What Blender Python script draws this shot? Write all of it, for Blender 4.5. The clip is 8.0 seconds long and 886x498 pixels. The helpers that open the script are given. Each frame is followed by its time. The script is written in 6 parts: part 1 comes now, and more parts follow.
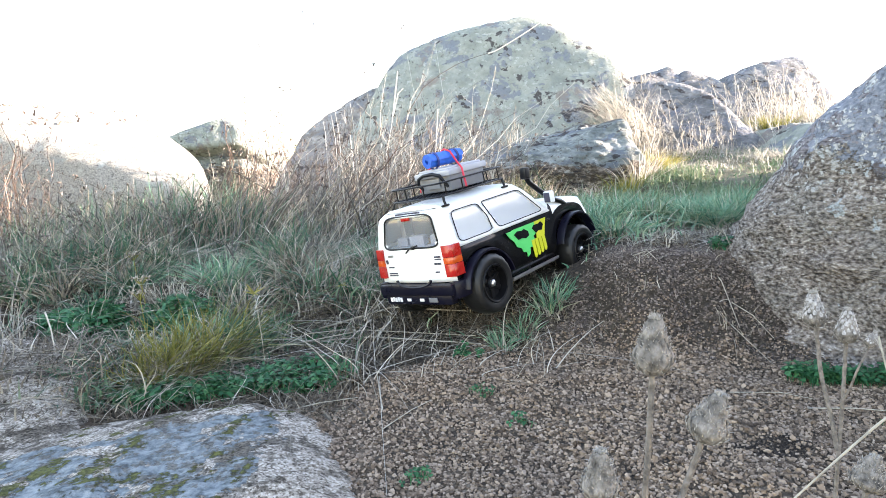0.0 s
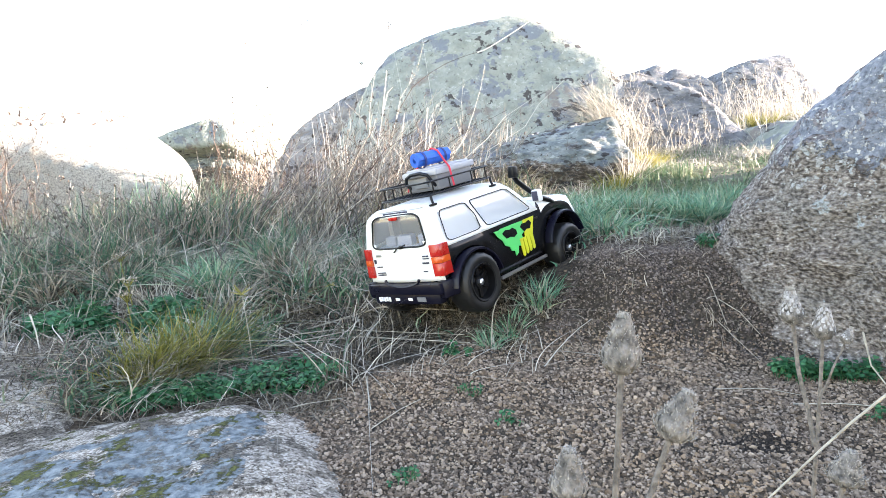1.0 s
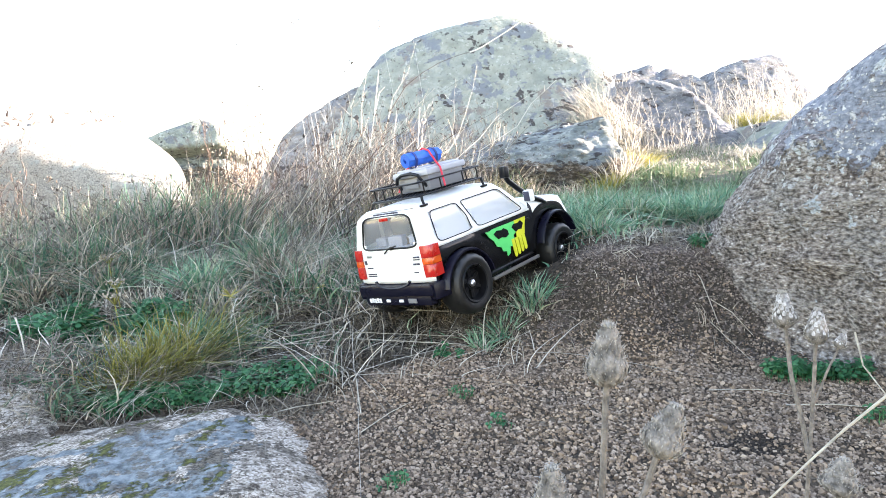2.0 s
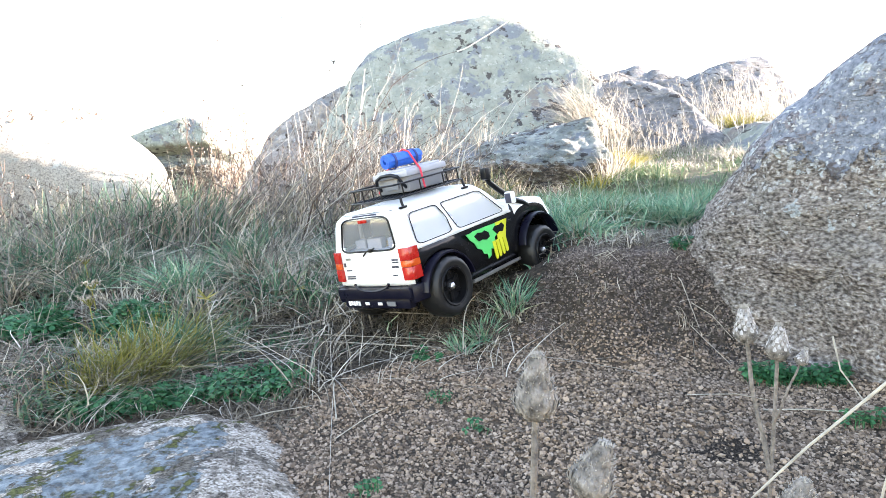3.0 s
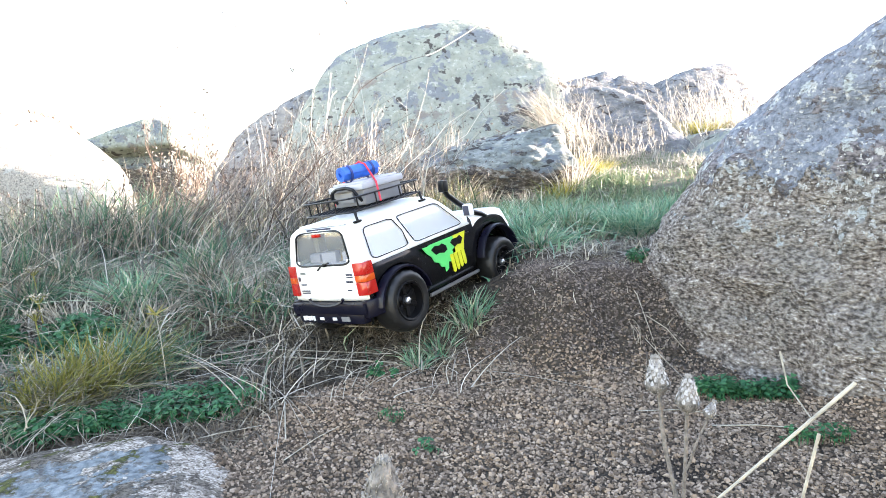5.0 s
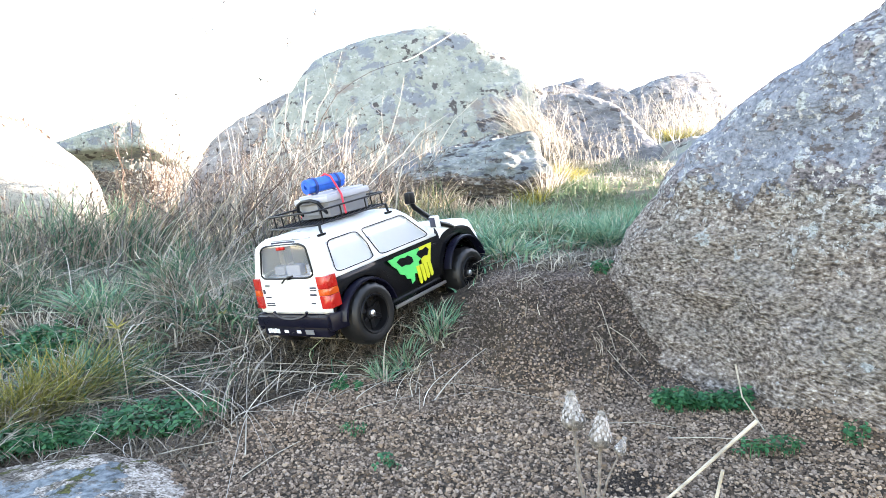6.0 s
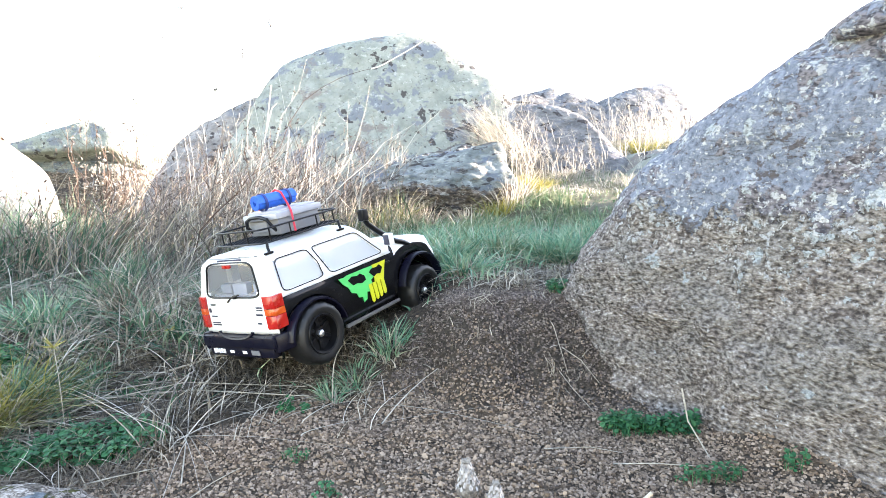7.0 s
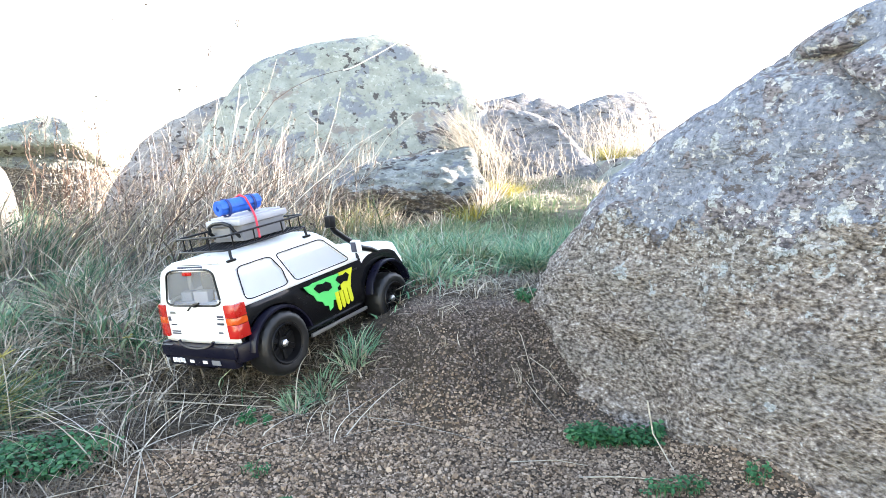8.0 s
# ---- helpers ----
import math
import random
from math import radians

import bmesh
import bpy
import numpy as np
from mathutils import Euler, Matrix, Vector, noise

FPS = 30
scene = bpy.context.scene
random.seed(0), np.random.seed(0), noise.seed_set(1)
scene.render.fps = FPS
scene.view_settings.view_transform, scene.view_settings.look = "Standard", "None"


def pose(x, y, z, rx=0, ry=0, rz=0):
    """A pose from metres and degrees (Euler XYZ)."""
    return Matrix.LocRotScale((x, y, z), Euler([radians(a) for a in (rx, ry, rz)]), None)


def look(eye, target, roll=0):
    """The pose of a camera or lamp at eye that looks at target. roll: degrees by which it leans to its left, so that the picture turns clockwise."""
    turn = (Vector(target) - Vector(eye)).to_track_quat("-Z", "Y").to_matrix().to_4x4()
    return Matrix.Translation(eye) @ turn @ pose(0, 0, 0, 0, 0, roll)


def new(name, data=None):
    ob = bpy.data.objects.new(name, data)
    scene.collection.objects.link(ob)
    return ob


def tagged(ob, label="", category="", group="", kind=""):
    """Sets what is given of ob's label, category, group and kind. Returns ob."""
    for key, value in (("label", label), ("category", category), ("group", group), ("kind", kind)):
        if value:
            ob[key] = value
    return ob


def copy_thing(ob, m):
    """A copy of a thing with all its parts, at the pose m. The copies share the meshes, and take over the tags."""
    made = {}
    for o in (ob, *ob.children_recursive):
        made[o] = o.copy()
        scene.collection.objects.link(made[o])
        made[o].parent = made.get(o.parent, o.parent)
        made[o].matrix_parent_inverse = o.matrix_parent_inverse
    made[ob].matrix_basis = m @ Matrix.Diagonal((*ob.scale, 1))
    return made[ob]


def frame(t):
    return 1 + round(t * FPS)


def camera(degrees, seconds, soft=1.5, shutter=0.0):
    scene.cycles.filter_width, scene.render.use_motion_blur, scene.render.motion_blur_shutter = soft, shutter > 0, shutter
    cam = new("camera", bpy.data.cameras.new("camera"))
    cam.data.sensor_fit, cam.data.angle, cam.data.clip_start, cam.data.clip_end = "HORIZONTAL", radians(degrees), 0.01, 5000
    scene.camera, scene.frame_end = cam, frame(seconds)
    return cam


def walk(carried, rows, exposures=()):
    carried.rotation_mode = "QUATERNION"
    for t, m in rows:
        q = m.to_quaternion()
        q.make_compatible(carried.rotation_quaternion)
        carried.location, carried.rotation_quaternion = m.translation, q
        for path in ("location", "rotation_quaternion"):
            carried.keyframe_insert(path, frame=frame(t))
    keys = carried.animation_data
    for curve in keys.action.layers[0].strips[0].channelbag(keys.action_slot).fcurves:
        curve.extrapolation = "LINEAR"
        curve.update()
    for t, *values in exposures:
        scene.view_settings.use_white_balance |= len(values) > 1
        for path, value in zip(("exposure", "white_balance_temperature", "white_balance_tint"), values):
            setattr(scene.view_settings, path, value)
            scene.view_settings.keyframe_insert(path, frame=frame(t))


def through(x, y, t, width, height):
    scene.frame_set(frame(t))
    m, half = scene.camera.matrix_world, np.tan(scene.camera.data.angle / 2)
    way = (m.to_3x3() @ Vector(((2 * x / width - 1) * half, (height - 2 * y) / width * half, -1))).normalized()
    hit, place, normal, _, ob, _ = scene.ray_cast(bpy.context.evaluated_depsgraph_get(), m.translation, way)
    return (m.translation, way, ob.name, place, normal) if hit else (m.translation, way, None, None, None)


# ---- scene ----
cam = camera(70.9, 8.0, 0.8)
PATH = [
    (0, (0.0135, 0.0172, 0.3033), (-0.0090, 1.8014, 0.0683), -0.2),
    (0.5, (0.0153, 0.0171, 0.3042), (0.0045, 1.8015, 0.0656), -0.4),
    (1, (0.0189, 0.0181, 0.3033), (0.0198, 1.8024, 0.0656), -0.5),
    (2.5, (0.0279, 0.0297, 0.3047), (0.0594, 1.8132, 0.0652), -0.5),
    (3, (0.0369, 0.0341, 0.3075), (0.0855, 1.8177, 0.0653), -0.3),
    (3.5, (0.0423, 0.0394, 0.3113), (0.1071, 1.8221, 0.0700), -0.1),
    (4, (0.0477, 0.0429, 0.3142), (0.1314, 1.8254, 0.0773), -0.0),
    (4.5, (0.0549, 0.0436, 0.3196), (0.1575, 1.8244, 0.0782), 0.0),
    (6, (0.0846, 0.0374, 0.3392), (0.2619, 1.8134, 0.1066), 0.3),
    (6.5, (0.1035, 0.0405, 0.3519), (0.3141, 1.8128, 0.1228), 0.7),
    (7, (0.1152, 0.0466, 0.3585), (0.3690, 1.8149, 0.1400), 1.2),
    (7.5, (0.1170, 0.0492, 0.3604), (0.4113, 1.8127, 0.1489), 1.7),
    (8, (0.1215, 0.0571, 0.3670), (0.4563, 1.8133, 0.1561), 2.2),
]
walk(cam, [(t, look(eye, target, roll)) for t, eye, target, roll in PATH], [(0.0, 2.92, 7800, 20), (1.0, 3.02, 7800, 20), (3.0, 3.16, 7800, 20), (8.0, 3.26, 7800, 20)])

# ---- light ----
SUN_EL, SUN_AZ = 15.0, 83.0          # degrees above the horizon; to the right of the way ahead
world = bpy.data.worlds.new("sky")
scene.world = world
world.use_nodes = True
wn = world.node_tree.nodes
sky = wn.new("ShaderNodeTexSky")
sky.sky_type = "NISHITA"
sky.sun_disc = False
sky.sun_elevation, sky.sun_rotation = radians(SUN_EL), radians(SUN_AZ)
sky.dust_density = 0.4
wn["Background"].inputs["Strength"].default_value = 0.15
world.node_tree.links.new(sky.outputs["Color"], wn["Background"].inputs["Color"])
sun = new("sun", bpy.data.lights.new("sun", "SUN"))
sun.data.energy, sun.data.angle, sun.data.color = 4.8, radians(0.5), (1.0, 0.965, 0.92)
sun_way = Vector((math.cos(radians(SUN_EL)) * math.sin(radians(SUN_AZ)), math.cos(radians(SUN_EL)) * math.cos(radians(SUN_AZ)), math.sin(radians(SUN_EL))))
sun.matrix_world = look(sun_way * 30, (0, 0, 0))


# ---- numbers ----
rng = np.random.default_rng(7)


def smooth(a, b, v):
    u = np.clip((np.asarray(v, float) - a) / (b - a), 0, 1)
    return u * u * (3 - 2 * u)


def lattice(i, j, k, seed):
    h = (i.astype(np.int64) * 374761393 + j.astype(np.int64) * 668265263 + k.astype(np.int64) * 2147483647 + seed * 974711) & 0xFFFFFFFF
    h = ((h ^ (h >> 13)) * 1274126177) & 0xFFFFFFFF
    return ((h ^ (h >> 16)) & 0xFFFF) / 65535.0 * 2 - 1


def noise3(p, scale, seed=0, octaves=3, gain=0.5):
    """Value noise of N x 3 places, about -1 to 1; scale: the size of the largest lumps in metres."""
    p = np.asarray(p, float) / scale
    total, amp = np.zeros(len(p)), 1.0
    for o in range(octaves):
        c = np.floor(p)
        f = p - c
        f = f * f * (3 - 2 * f)
        c = c.astype(np.int64)
        v = 0
        for dx in (0, 1):
            for dy in (0, 1):
                for dz in (0, 1):
                    w = (f[:, 0] if dx else 1 - f[:, 0]) * (f[:, 1] if dy else 1 - f[:, 1]) * (f[:, 2] if dz else 1 - f[:, 2])
                    v = v + w * lattice(c[:, 0] + dx, c[:, 1] + dy, c[:, 2] + dz, seed + o)
        total += amp * v
        p, amp = p * 2.03 + 17.1, amp * gain
    return total


def height(x, y):
    """The ground without its fine relief."""
    x, y = np.asarray(x, float), np.asarray(y, float)
    r = np.hypot(x, y)
    yc, xc = np.clip(y, -2, 1.25), np.clip(x, -4, 3)
    z = 0.04 * yc + np.where(xc > 0, 0.035, 0.05) * np.clip(xc, -0.5, 3) + 0.01 * np.clip(xc + 0.5, -4, 0)
    w = 0.016 * np.sin(23 * x + 1.0) + 0.010 * np.sin(51 * x) + 0.006 * np.sin(97 * x + 2)
    y = y + w * smooth(0.7, 0.8, y) * (1 - smooth(1.1, 1.3, y))
    amp = 0.058 + 0.065 * smooth(0.08, 0.32, x)
    foot = 0.80 + 0.05 * smooth(0.32, 0.14, x) + 0.06 * smooth(0.12, -0.05, x) + 0.10 * smooth(-0.1, -0.4, x)
    wide = 0.17 + 0.05 * smooth(0.2, -0.1, x)
    z = z + amp * smooth(0, 1, (y - foot) / wide)
    z = z + 0.035 * smooth(0.5, 0.62, x) * smooth(0.55, 0.7, y) * (1 - smooth(0.85, 1.0, y))
    z = z + 0.26 * np.exp(-((x - 0.85) / 0.22) ** 2 - ((y - 3.25) / 0.38) ** 2)
    z = z + 0.27 * smooth(0.7, 1.9, x) * smooth(1.9, 3.9, y)
    z = z + 0.10 * smooth(0.45, 0.80, x) * smooth(1.7, 2.5, y)
    z = z - 0.10 * smooth(-0.3, -1.2, x) * smooth(2.4, 3.6, y)
    return z - 0.02 * np.clip(r - 6.5, 0, None) - 0.4 * smooth(6.5, 14, r)


def relief(x, y):
    x, y = np.asarray(x, float), np.asarray(y, float)
    p = np.stack([x.ravel(), y.ravel(), 0 * x.ravel()], 1)
    near = (1 - smooth(3, 7, np.hypot(x, y))) * smooth(-0.9, 0.2, y)
    return (near.ravel() * (0.010 * noise3(p, 0.28, 3, 2) + 0.0045 * noise3(p, 0.055, 9, 3))).reshape(x.shape)


def ground_z(x, y):
    return height(x, y) + relief(x, y)


def gravel(x, y):
    """1 on the bare gravel and soil, 0 under the grass."""
    p = np.stack([np.ravel(x), np.ravel(y), 0 * np.ravel(x)], 1)
    w = 0.035 * noise3(p, 0.11, 21, 3).reshape(np.shape(x))
    edge_y = 0.86 + 0.145 * smooth(0.10, 0.30, x) + 0.05 * smooth(0.3, 0.5, x) - 0.06 * smooth(0.05, -0.12, x) - 0.06 * smooth(-0.10, -0.2, x)
    left = smooth(-0.20, -0.12, x + w + 0.22 * smooth(0.79, 0.68, y))
    return (1 - smooth(-0.02, 0.02, y + w - edge_y)) * left


def link_mesh(name, verts, faces, material=None, smooth_shade=True, at=(0, 0, 0)):
    me = bpy.data.meshes.new(name)
    me.from_pydata((np.asarray(verts) - np.asarray(at)).tolist(), [], faces if isinstance(faces, list) else faces.tolist())
    if smooth_shade:
        me.polygons.foreach_set("use_smooth", [True] * len(me.polygons))
    if material:
        me.materials.append(material)
    ob = new(name, me)
    ob.location = at
    return ob


# ---- materials ----
def nodes_for(name):
    m = bpy.data.materials.new(name)
    m.use_nodes = True
    nt = m.node_tree
    return m, nt, nt.nodes["Principled BSDF"]


def node(nt, kind, **settings):
    n = nt.nodes.new(kind)
    for key, value in settings.items():
        if key in n.inputs:
            n.inputs[key].default_value = value
    return n


def place(nt):
    return nt.nodes.new("ShaderNodeNewGeometry").outputs["Position"]


def noise_node(nt, scale, detail=4.0, rough=0.55, where=None, distortion=0.0):
    n = node(nt, "ShaderNodeTexNoise", Scale=scale, Detail=detail, Roughness=rough, Distortion=distortion)
    nt.links.new(where if where is not None else place(nt), n.inputs["Vector"])
    return n.outputs["Fac"]


def ramp(nt, fac, stops):
    n = nt.nodes.new("ShaderNodeValToRGB")
    e = n.color_ramp.elements
    while len(e) < len(stops):
        e.new(0.5)
    for el, (pos, col) in zip(e, stops):
        el.position = pos
        el.color = (*col, 1) if not isinstance(col, float) else (col, col, col, 1)
    nt.links.new(fac, n.inputs["Fac"])
    return n.outputs["Color"]


def mixed(nt, fac, a, b):
    n = nt.nodes.new("ShaderNodeMix")
    n.data_type = "RGBA"
    for value, socket in ((fac, n.inputs[0]), (a, n.inputs[6]), (b, n.inputs[7])):
        if isinstance(value, (float, int)):
            socket.default_value = value
        elif isinstance(value, tuple):
            socket.default_value = (*value, 1)
        else:
            nt.links.new(value, socket)
    return n.outputs[2]


def maths(nt, op, a, b=0.0, clamp=False):
    n = nt.nodes.new("ShaderNodeMath")
    n.operation, n.use_clamp = op, clamp
    for value, socket in ((a, n.inputs[0]), (b, n.inputs[1])):
        if isinstance(value, (float, int)):
            socket.default_value = value
        else:
            nt.links.new(value, socket)
    return n.outputs[0]


def bump(nt, bsdf, fac, strength, distance):
    n = node(nt, "ShaderNodeBump", Strength=strength, Distance=distance)
    nt.links.new(fac, n.inputs["Height"])
    nt.links.new(n.outputs["Normal"], bsdf.inputs["Normal"])


def plain(name, col, rough=0.6, metal=0.0, vary=0.15, scale=60.0, bumpy=0.0):
    m, nt, b = nodes_for(name)
    f = noise_node(nt, scale, 5)
    dark, light = tuple(c * (1 - vary) for c in col), tuple(min(1, c * (1 + vary)) for c in col)
    nt.links.new(ramp(nt, f, [(0.3, dark), (0.7, light)]), b.inputs["Base Color"])
    b.inputs["Roughness"].default_value, b.inputs["Metallic"].default_value = rough, metal
    if bumpy:
        bump(nt, b, f, bumpy, 0.002)
    return m


def leafy(name, stops, rough=0.55, through=0.14):
    """Blades, leaves and stems: the colour differs from one to the next and along each."""
    m, nt, b = nodes_for(name)
    isle = nt.nodes.new("ShaderNodeNewGeometry").outputs["Random Per Island"]
    f = maths(nt, "ADD", maths(nt, "MULTIPLY", isle, 0.75), maths(nt, "MULTIPLY", noise_node(nt, 9.0, 3), 0.5))
    f = maths(nt, "SUBTRACT", f, 0.12)
    col = ramp(nt, f, stops)
    nt.links.new(col, b.inputs["Base Color"])
    b.inputs["Roughness"].default_value = rough
    b.inputs["Specular IOR Level"].default_value = 0.3
    t = nt.nodes.new("ShaderNodeBsdfTranslucent")
    nt.links.new(col, t.inputs["Color"])
    mix = nt.nodes.new("ShaderNodeMixShader")
    mix.inputs[0].default_value = through
    nt.links.new(b.outputs[0], mix.inputs[1])
    nt.links.new(t.outputs[0], mix.inputs[2])
    nt.links.new(mix.outputs[0], nt.nodes["Material Output"].inputs["Surface"])
    return m


def pale_granite(name, grain, lichen, crust):
    """Pale granite with coarse grain, thin lichen, pale crusts and a few dark spots."""
    m, nt, b = nodes_for(name)
    pos = place(nt)
    flat = nt.nodes.new("ShaderNodeVectorMath")
    flat.operation = "MULTIPLY"
    flat.inputs[1].default_value = (1.0, 1.0, 1.7)
    nt.links.new(pos, flat.inputs[0])
    fine = noise_node(nt, 150.0, 8, 0.72, flat.outputs[0])
    fleck = ramp(nt, noise_node(nt, 240.0, 4, 0.6, pos), [(0.32, tuple(c * 0.55 for c in grain)), (0.45, tuple(c * 0.9 for c in grain)), (0.68, tuple(min(0.85, c * 1.35) for c in grain))])
    base = mixed(nt, ramp(nt, fine, [(0.37, 0.0), (0.47, 1.0)]), tuple(c * 0.24 for c in grain), fleck)
    base = mixed(nt, ramp(nt, noise_node(nt, 5.0, 7, 0.65, pos), [(0.40, 0.0), (0.68, 0.55)]), base, tuple(c * 0.61 for c in grain))
    on = ramp(nt, noise_node(nt, 9.0, 10, 0.70, pos, 0.5), [(0.545, 0.0), (0.57, 1.0)])
    tone = ramp(nt, noise_node(nt, 27.0, 8, 0.70, pos), [(0.28, tuple(c * 0.45 for c in lichen)), (0.48, lichen), (0.70, tuple(min(1, c * 1.45) for c in lichen))])
    tone = mixed(nt, ramp(nt, fine, [(0.34, 0.0), (0.46, 1.0)]), tuple(c * 0.30 for c in lichen), tone)
    col = mixed(nt, on, base, tone)
    pale = ramp(nt, noise_node(nt, 37.0, 9, 0.75, pos, 0.8), [(0.56, 0.0), (0.59, 1.0)])
    col = mixed(nt, maths(nt, "MULTIPLY", pale, 0.85), col, crust)
    black = ramp(nt, noise_node(nt, 14.0, 9, 0.78, pos, 0.4), [(0.65, 0.0), (0.68, 1.0)])
    col = mixed(nt, maths(nt, "MULTIPLY", black, 0.8), col, (0.045, 0.042, 0.045))
    nt.links.new(col, b.inputs["Base Color"])
    b.inputs["Roughness"].default_value = 0.92
    b.inputs["Specular IOR Level"].default_value = 0.2
    bump(nt, b, maths(nt, "ADD", fine, maths(nt, "MULTIPLY", on, 0.12)), 1.0, 0.014)
    return m


GREEN = [(0.0, (0.028, 0.096, 0.060)), (0.35, (0.102, 0.275, 0.170)), (0.65, (0.230, 0.390, 0.245)), (0.88, (0.46, 0.49, 0.345)), (1.0, (0.68, 0.64, 0.51))]
STRAW = [(0.0, (0.060, 0.049, 0.040)), (0.4, (0.235, 0.205, 0.162)), (0.75, (0.47, 0.425, 0.350)), (1.0, (0.66, 0.62, 0.54))]
MIXED = [(0.0, (0.035, 0.075, 0.040)), (0.3, (0.075, 0.120, 0.062)), (0.5, (0.17, 0.16, 0.10)), (0.75, (0.30, 0.26, 0.18)), (1.0, (0.48, 0.43, 0.33))]
mat_grass = leafy("green_grass", GREEN)
mat_straw = leafy("dry_straw", STRAW, 0.6, 0.12)
mat_meadow = leafy("mixed_grass", MIXED)
mat_olive = leafy("olive_grass", [(0.0, (0.07, 0.08, 0.02)), (0.4, (0.17, 0.17, 0.04)), (0.8, (0.30, 0.27, 0.08)), (1.0, (0.4, 0.36, 0.16))])
mat_twig = leafy("brown_twigs", [(0.0, (0.050, 0.046, 0.042)), (0.5, (0.135, 0.126, 0.115)), (1.0, (0.32, 0.305, 0.285))], 0.7, 0.1)
mat_clover = leafy("clover", [(0.0, (0.010, 0.062, 0.028)), (0.5, (0.028, 0.145, 0.062)), (1.0, (0.075, 0.225, 0.095))], 0.5, 0.2)

mat_turf = leafy("yellowing_turf", [(0.0, (0.05, 0.115, 0.060)), (0.4, (0.13, 0.205, 0.112)), (0.75, (0.27, 0.295, 0.175)), (1.0, (0.47, 0.45, 0.32))])
mat_teal = leafy("blue_green_grass", [(0.0, (0.012, 0.042, 0.026)), (0.4, (0.048, 0.136, 0.084)), (0.75, (0.115, 0.215, 0.130)), (1.0, (0.27, 0.30, 0.19))])
mat_litter = leafy("dead_litter", [(0.0, (0.030, 0.023, 0.018)), (0.5, (0.115, 0.093, 0.071)), (0.85, (0.27, 0.23, 0.18)), (1.0, (0.45, 0.40, 0.32))], 0.7, 0.1)
mat_bleached = leafy("bleached_straw", [(0.0, (0.24, 0.215, 0.18)), (0.5, (0.46, 0.43, 0.37)), (1.0, (0.66, 0.63, 0.57))], 0.6, 0.3)
# near white: the sunlight on these stalks is put into their colour
mat_white = leafy("sunlit_white_stalk", [(0.0, (0.70, 0.67, 0.61)), (1.0, (0.80, 0.78, 0.73))], 0.6, 0.2)
mat_yellow = leafy("yellow_plant", [(0.0, (0.12, 0.12, 0.04)), (0.5, (0.31, 0.285, 0.075)), (1.0, (0.52, 0.46, 0.20))], 0.6, 0.3)
mat_seed = leafy("seed_heads", [(0.0, (0.040, 0.032, 0.029)), (0.6, (0.10, 0.083, 0.074)), (1.0, (0.26, 0.23, 0.205))], 0.8, 0.1)
mat_brown = leafy("dark_brown_stems", [(0.0, (0.035, 0.024, 0.020)), (0.5, (0.095, 0.065, 0.052)), (1.0, (0.22, 0.16, 0.125))], 0.7, 0.1)
mat_leaf = leafy("dead_leaf", [(0.0, (0.09, 0.035, 0.025)), (1.0, (0.20, 0.08, 0.05))], 0.7, 0.15)
mat_stick = plain("pale_stick", (0.36, 0.325, 0.265), 0.7, 0, 0.35, 120.0, 0.4)
mat_stem = plain("thistle_stem", (0.150, 0.130, 0.114), 0.8, 0, 0.5, 500.0, 0.6)
mat_thistle = plain("thistle_bracts", (0.165, 0.148, 0.133), 0.85, 0, 0.75, 420.0, 0.6)
mat_silver = plain("silvery_bracts", (0.36, 0.345, 0.34), 0.8, 0, 0.6, 500.0, 0.6)
mat_bristle = plain("bristles", (0.40, 0.375, 0.345), 0.8, 0, 0.25, 900.0)


def stone_material(name, stops, single=False):
    m, nt, b = nodes_for(name)
    pick = nt.nodes.new("ShaderNodeObjectInfo").outputs["Random"] if single else nt.nodes.new("ShaderNodeNewGeometry").outputs["Random Per Island"]
    f = maths(nt, "ADD", maths(nt, "MULTIPLY", pick, 0.8), maths(nt, "MULTIPLY", noise_node(nt, 420.0, 4, 0.7), 0.4))
    nt.links.new(ramp(nt, maths(nt, "SUBTRACT", f, 0.1), stops), b.inputs["Base Color"])
    b.inputs["Roughness"].default_value = 0.9
    b.inputs["Specular IOR Level"].default_value = 0.25
    bump(nt, b, noise_node(nt, 500.0, 4, 0.6), 0.6, 0.001)
    return m


TAN = [(0.0, (0.036, 0.025, 0.019)), (0.25, (0.138, 0.098, 0.071)), (0.60, (0.272, 0.197, 0.144)), (0.92, (0.42, 0.325, 0.250)), (1.0, (0.55, 0.46, 0.38))]
mat_pebble = stone_material("pebbles", TAN)
mat_pebble_single = stone_material("pebble_single", TAN, True)
mat_damp = stone_material("damp_crumbs", [(0.0, (0.014, 0.011, 0.009)), (0.6, (0.040, 0.030, 0.024)), (1.0, (0.10, 0.08, 0.065))])
mat_crumb = stone_material("soil_crumbs", [(0.0, (0.040, 0.032, 0.030)), (0.5, (0.132, 0.104, 0.091)), (0.85, (0.245, 0.200, 0.172)), (1.0, (0.42, 0.360, 0.315))])

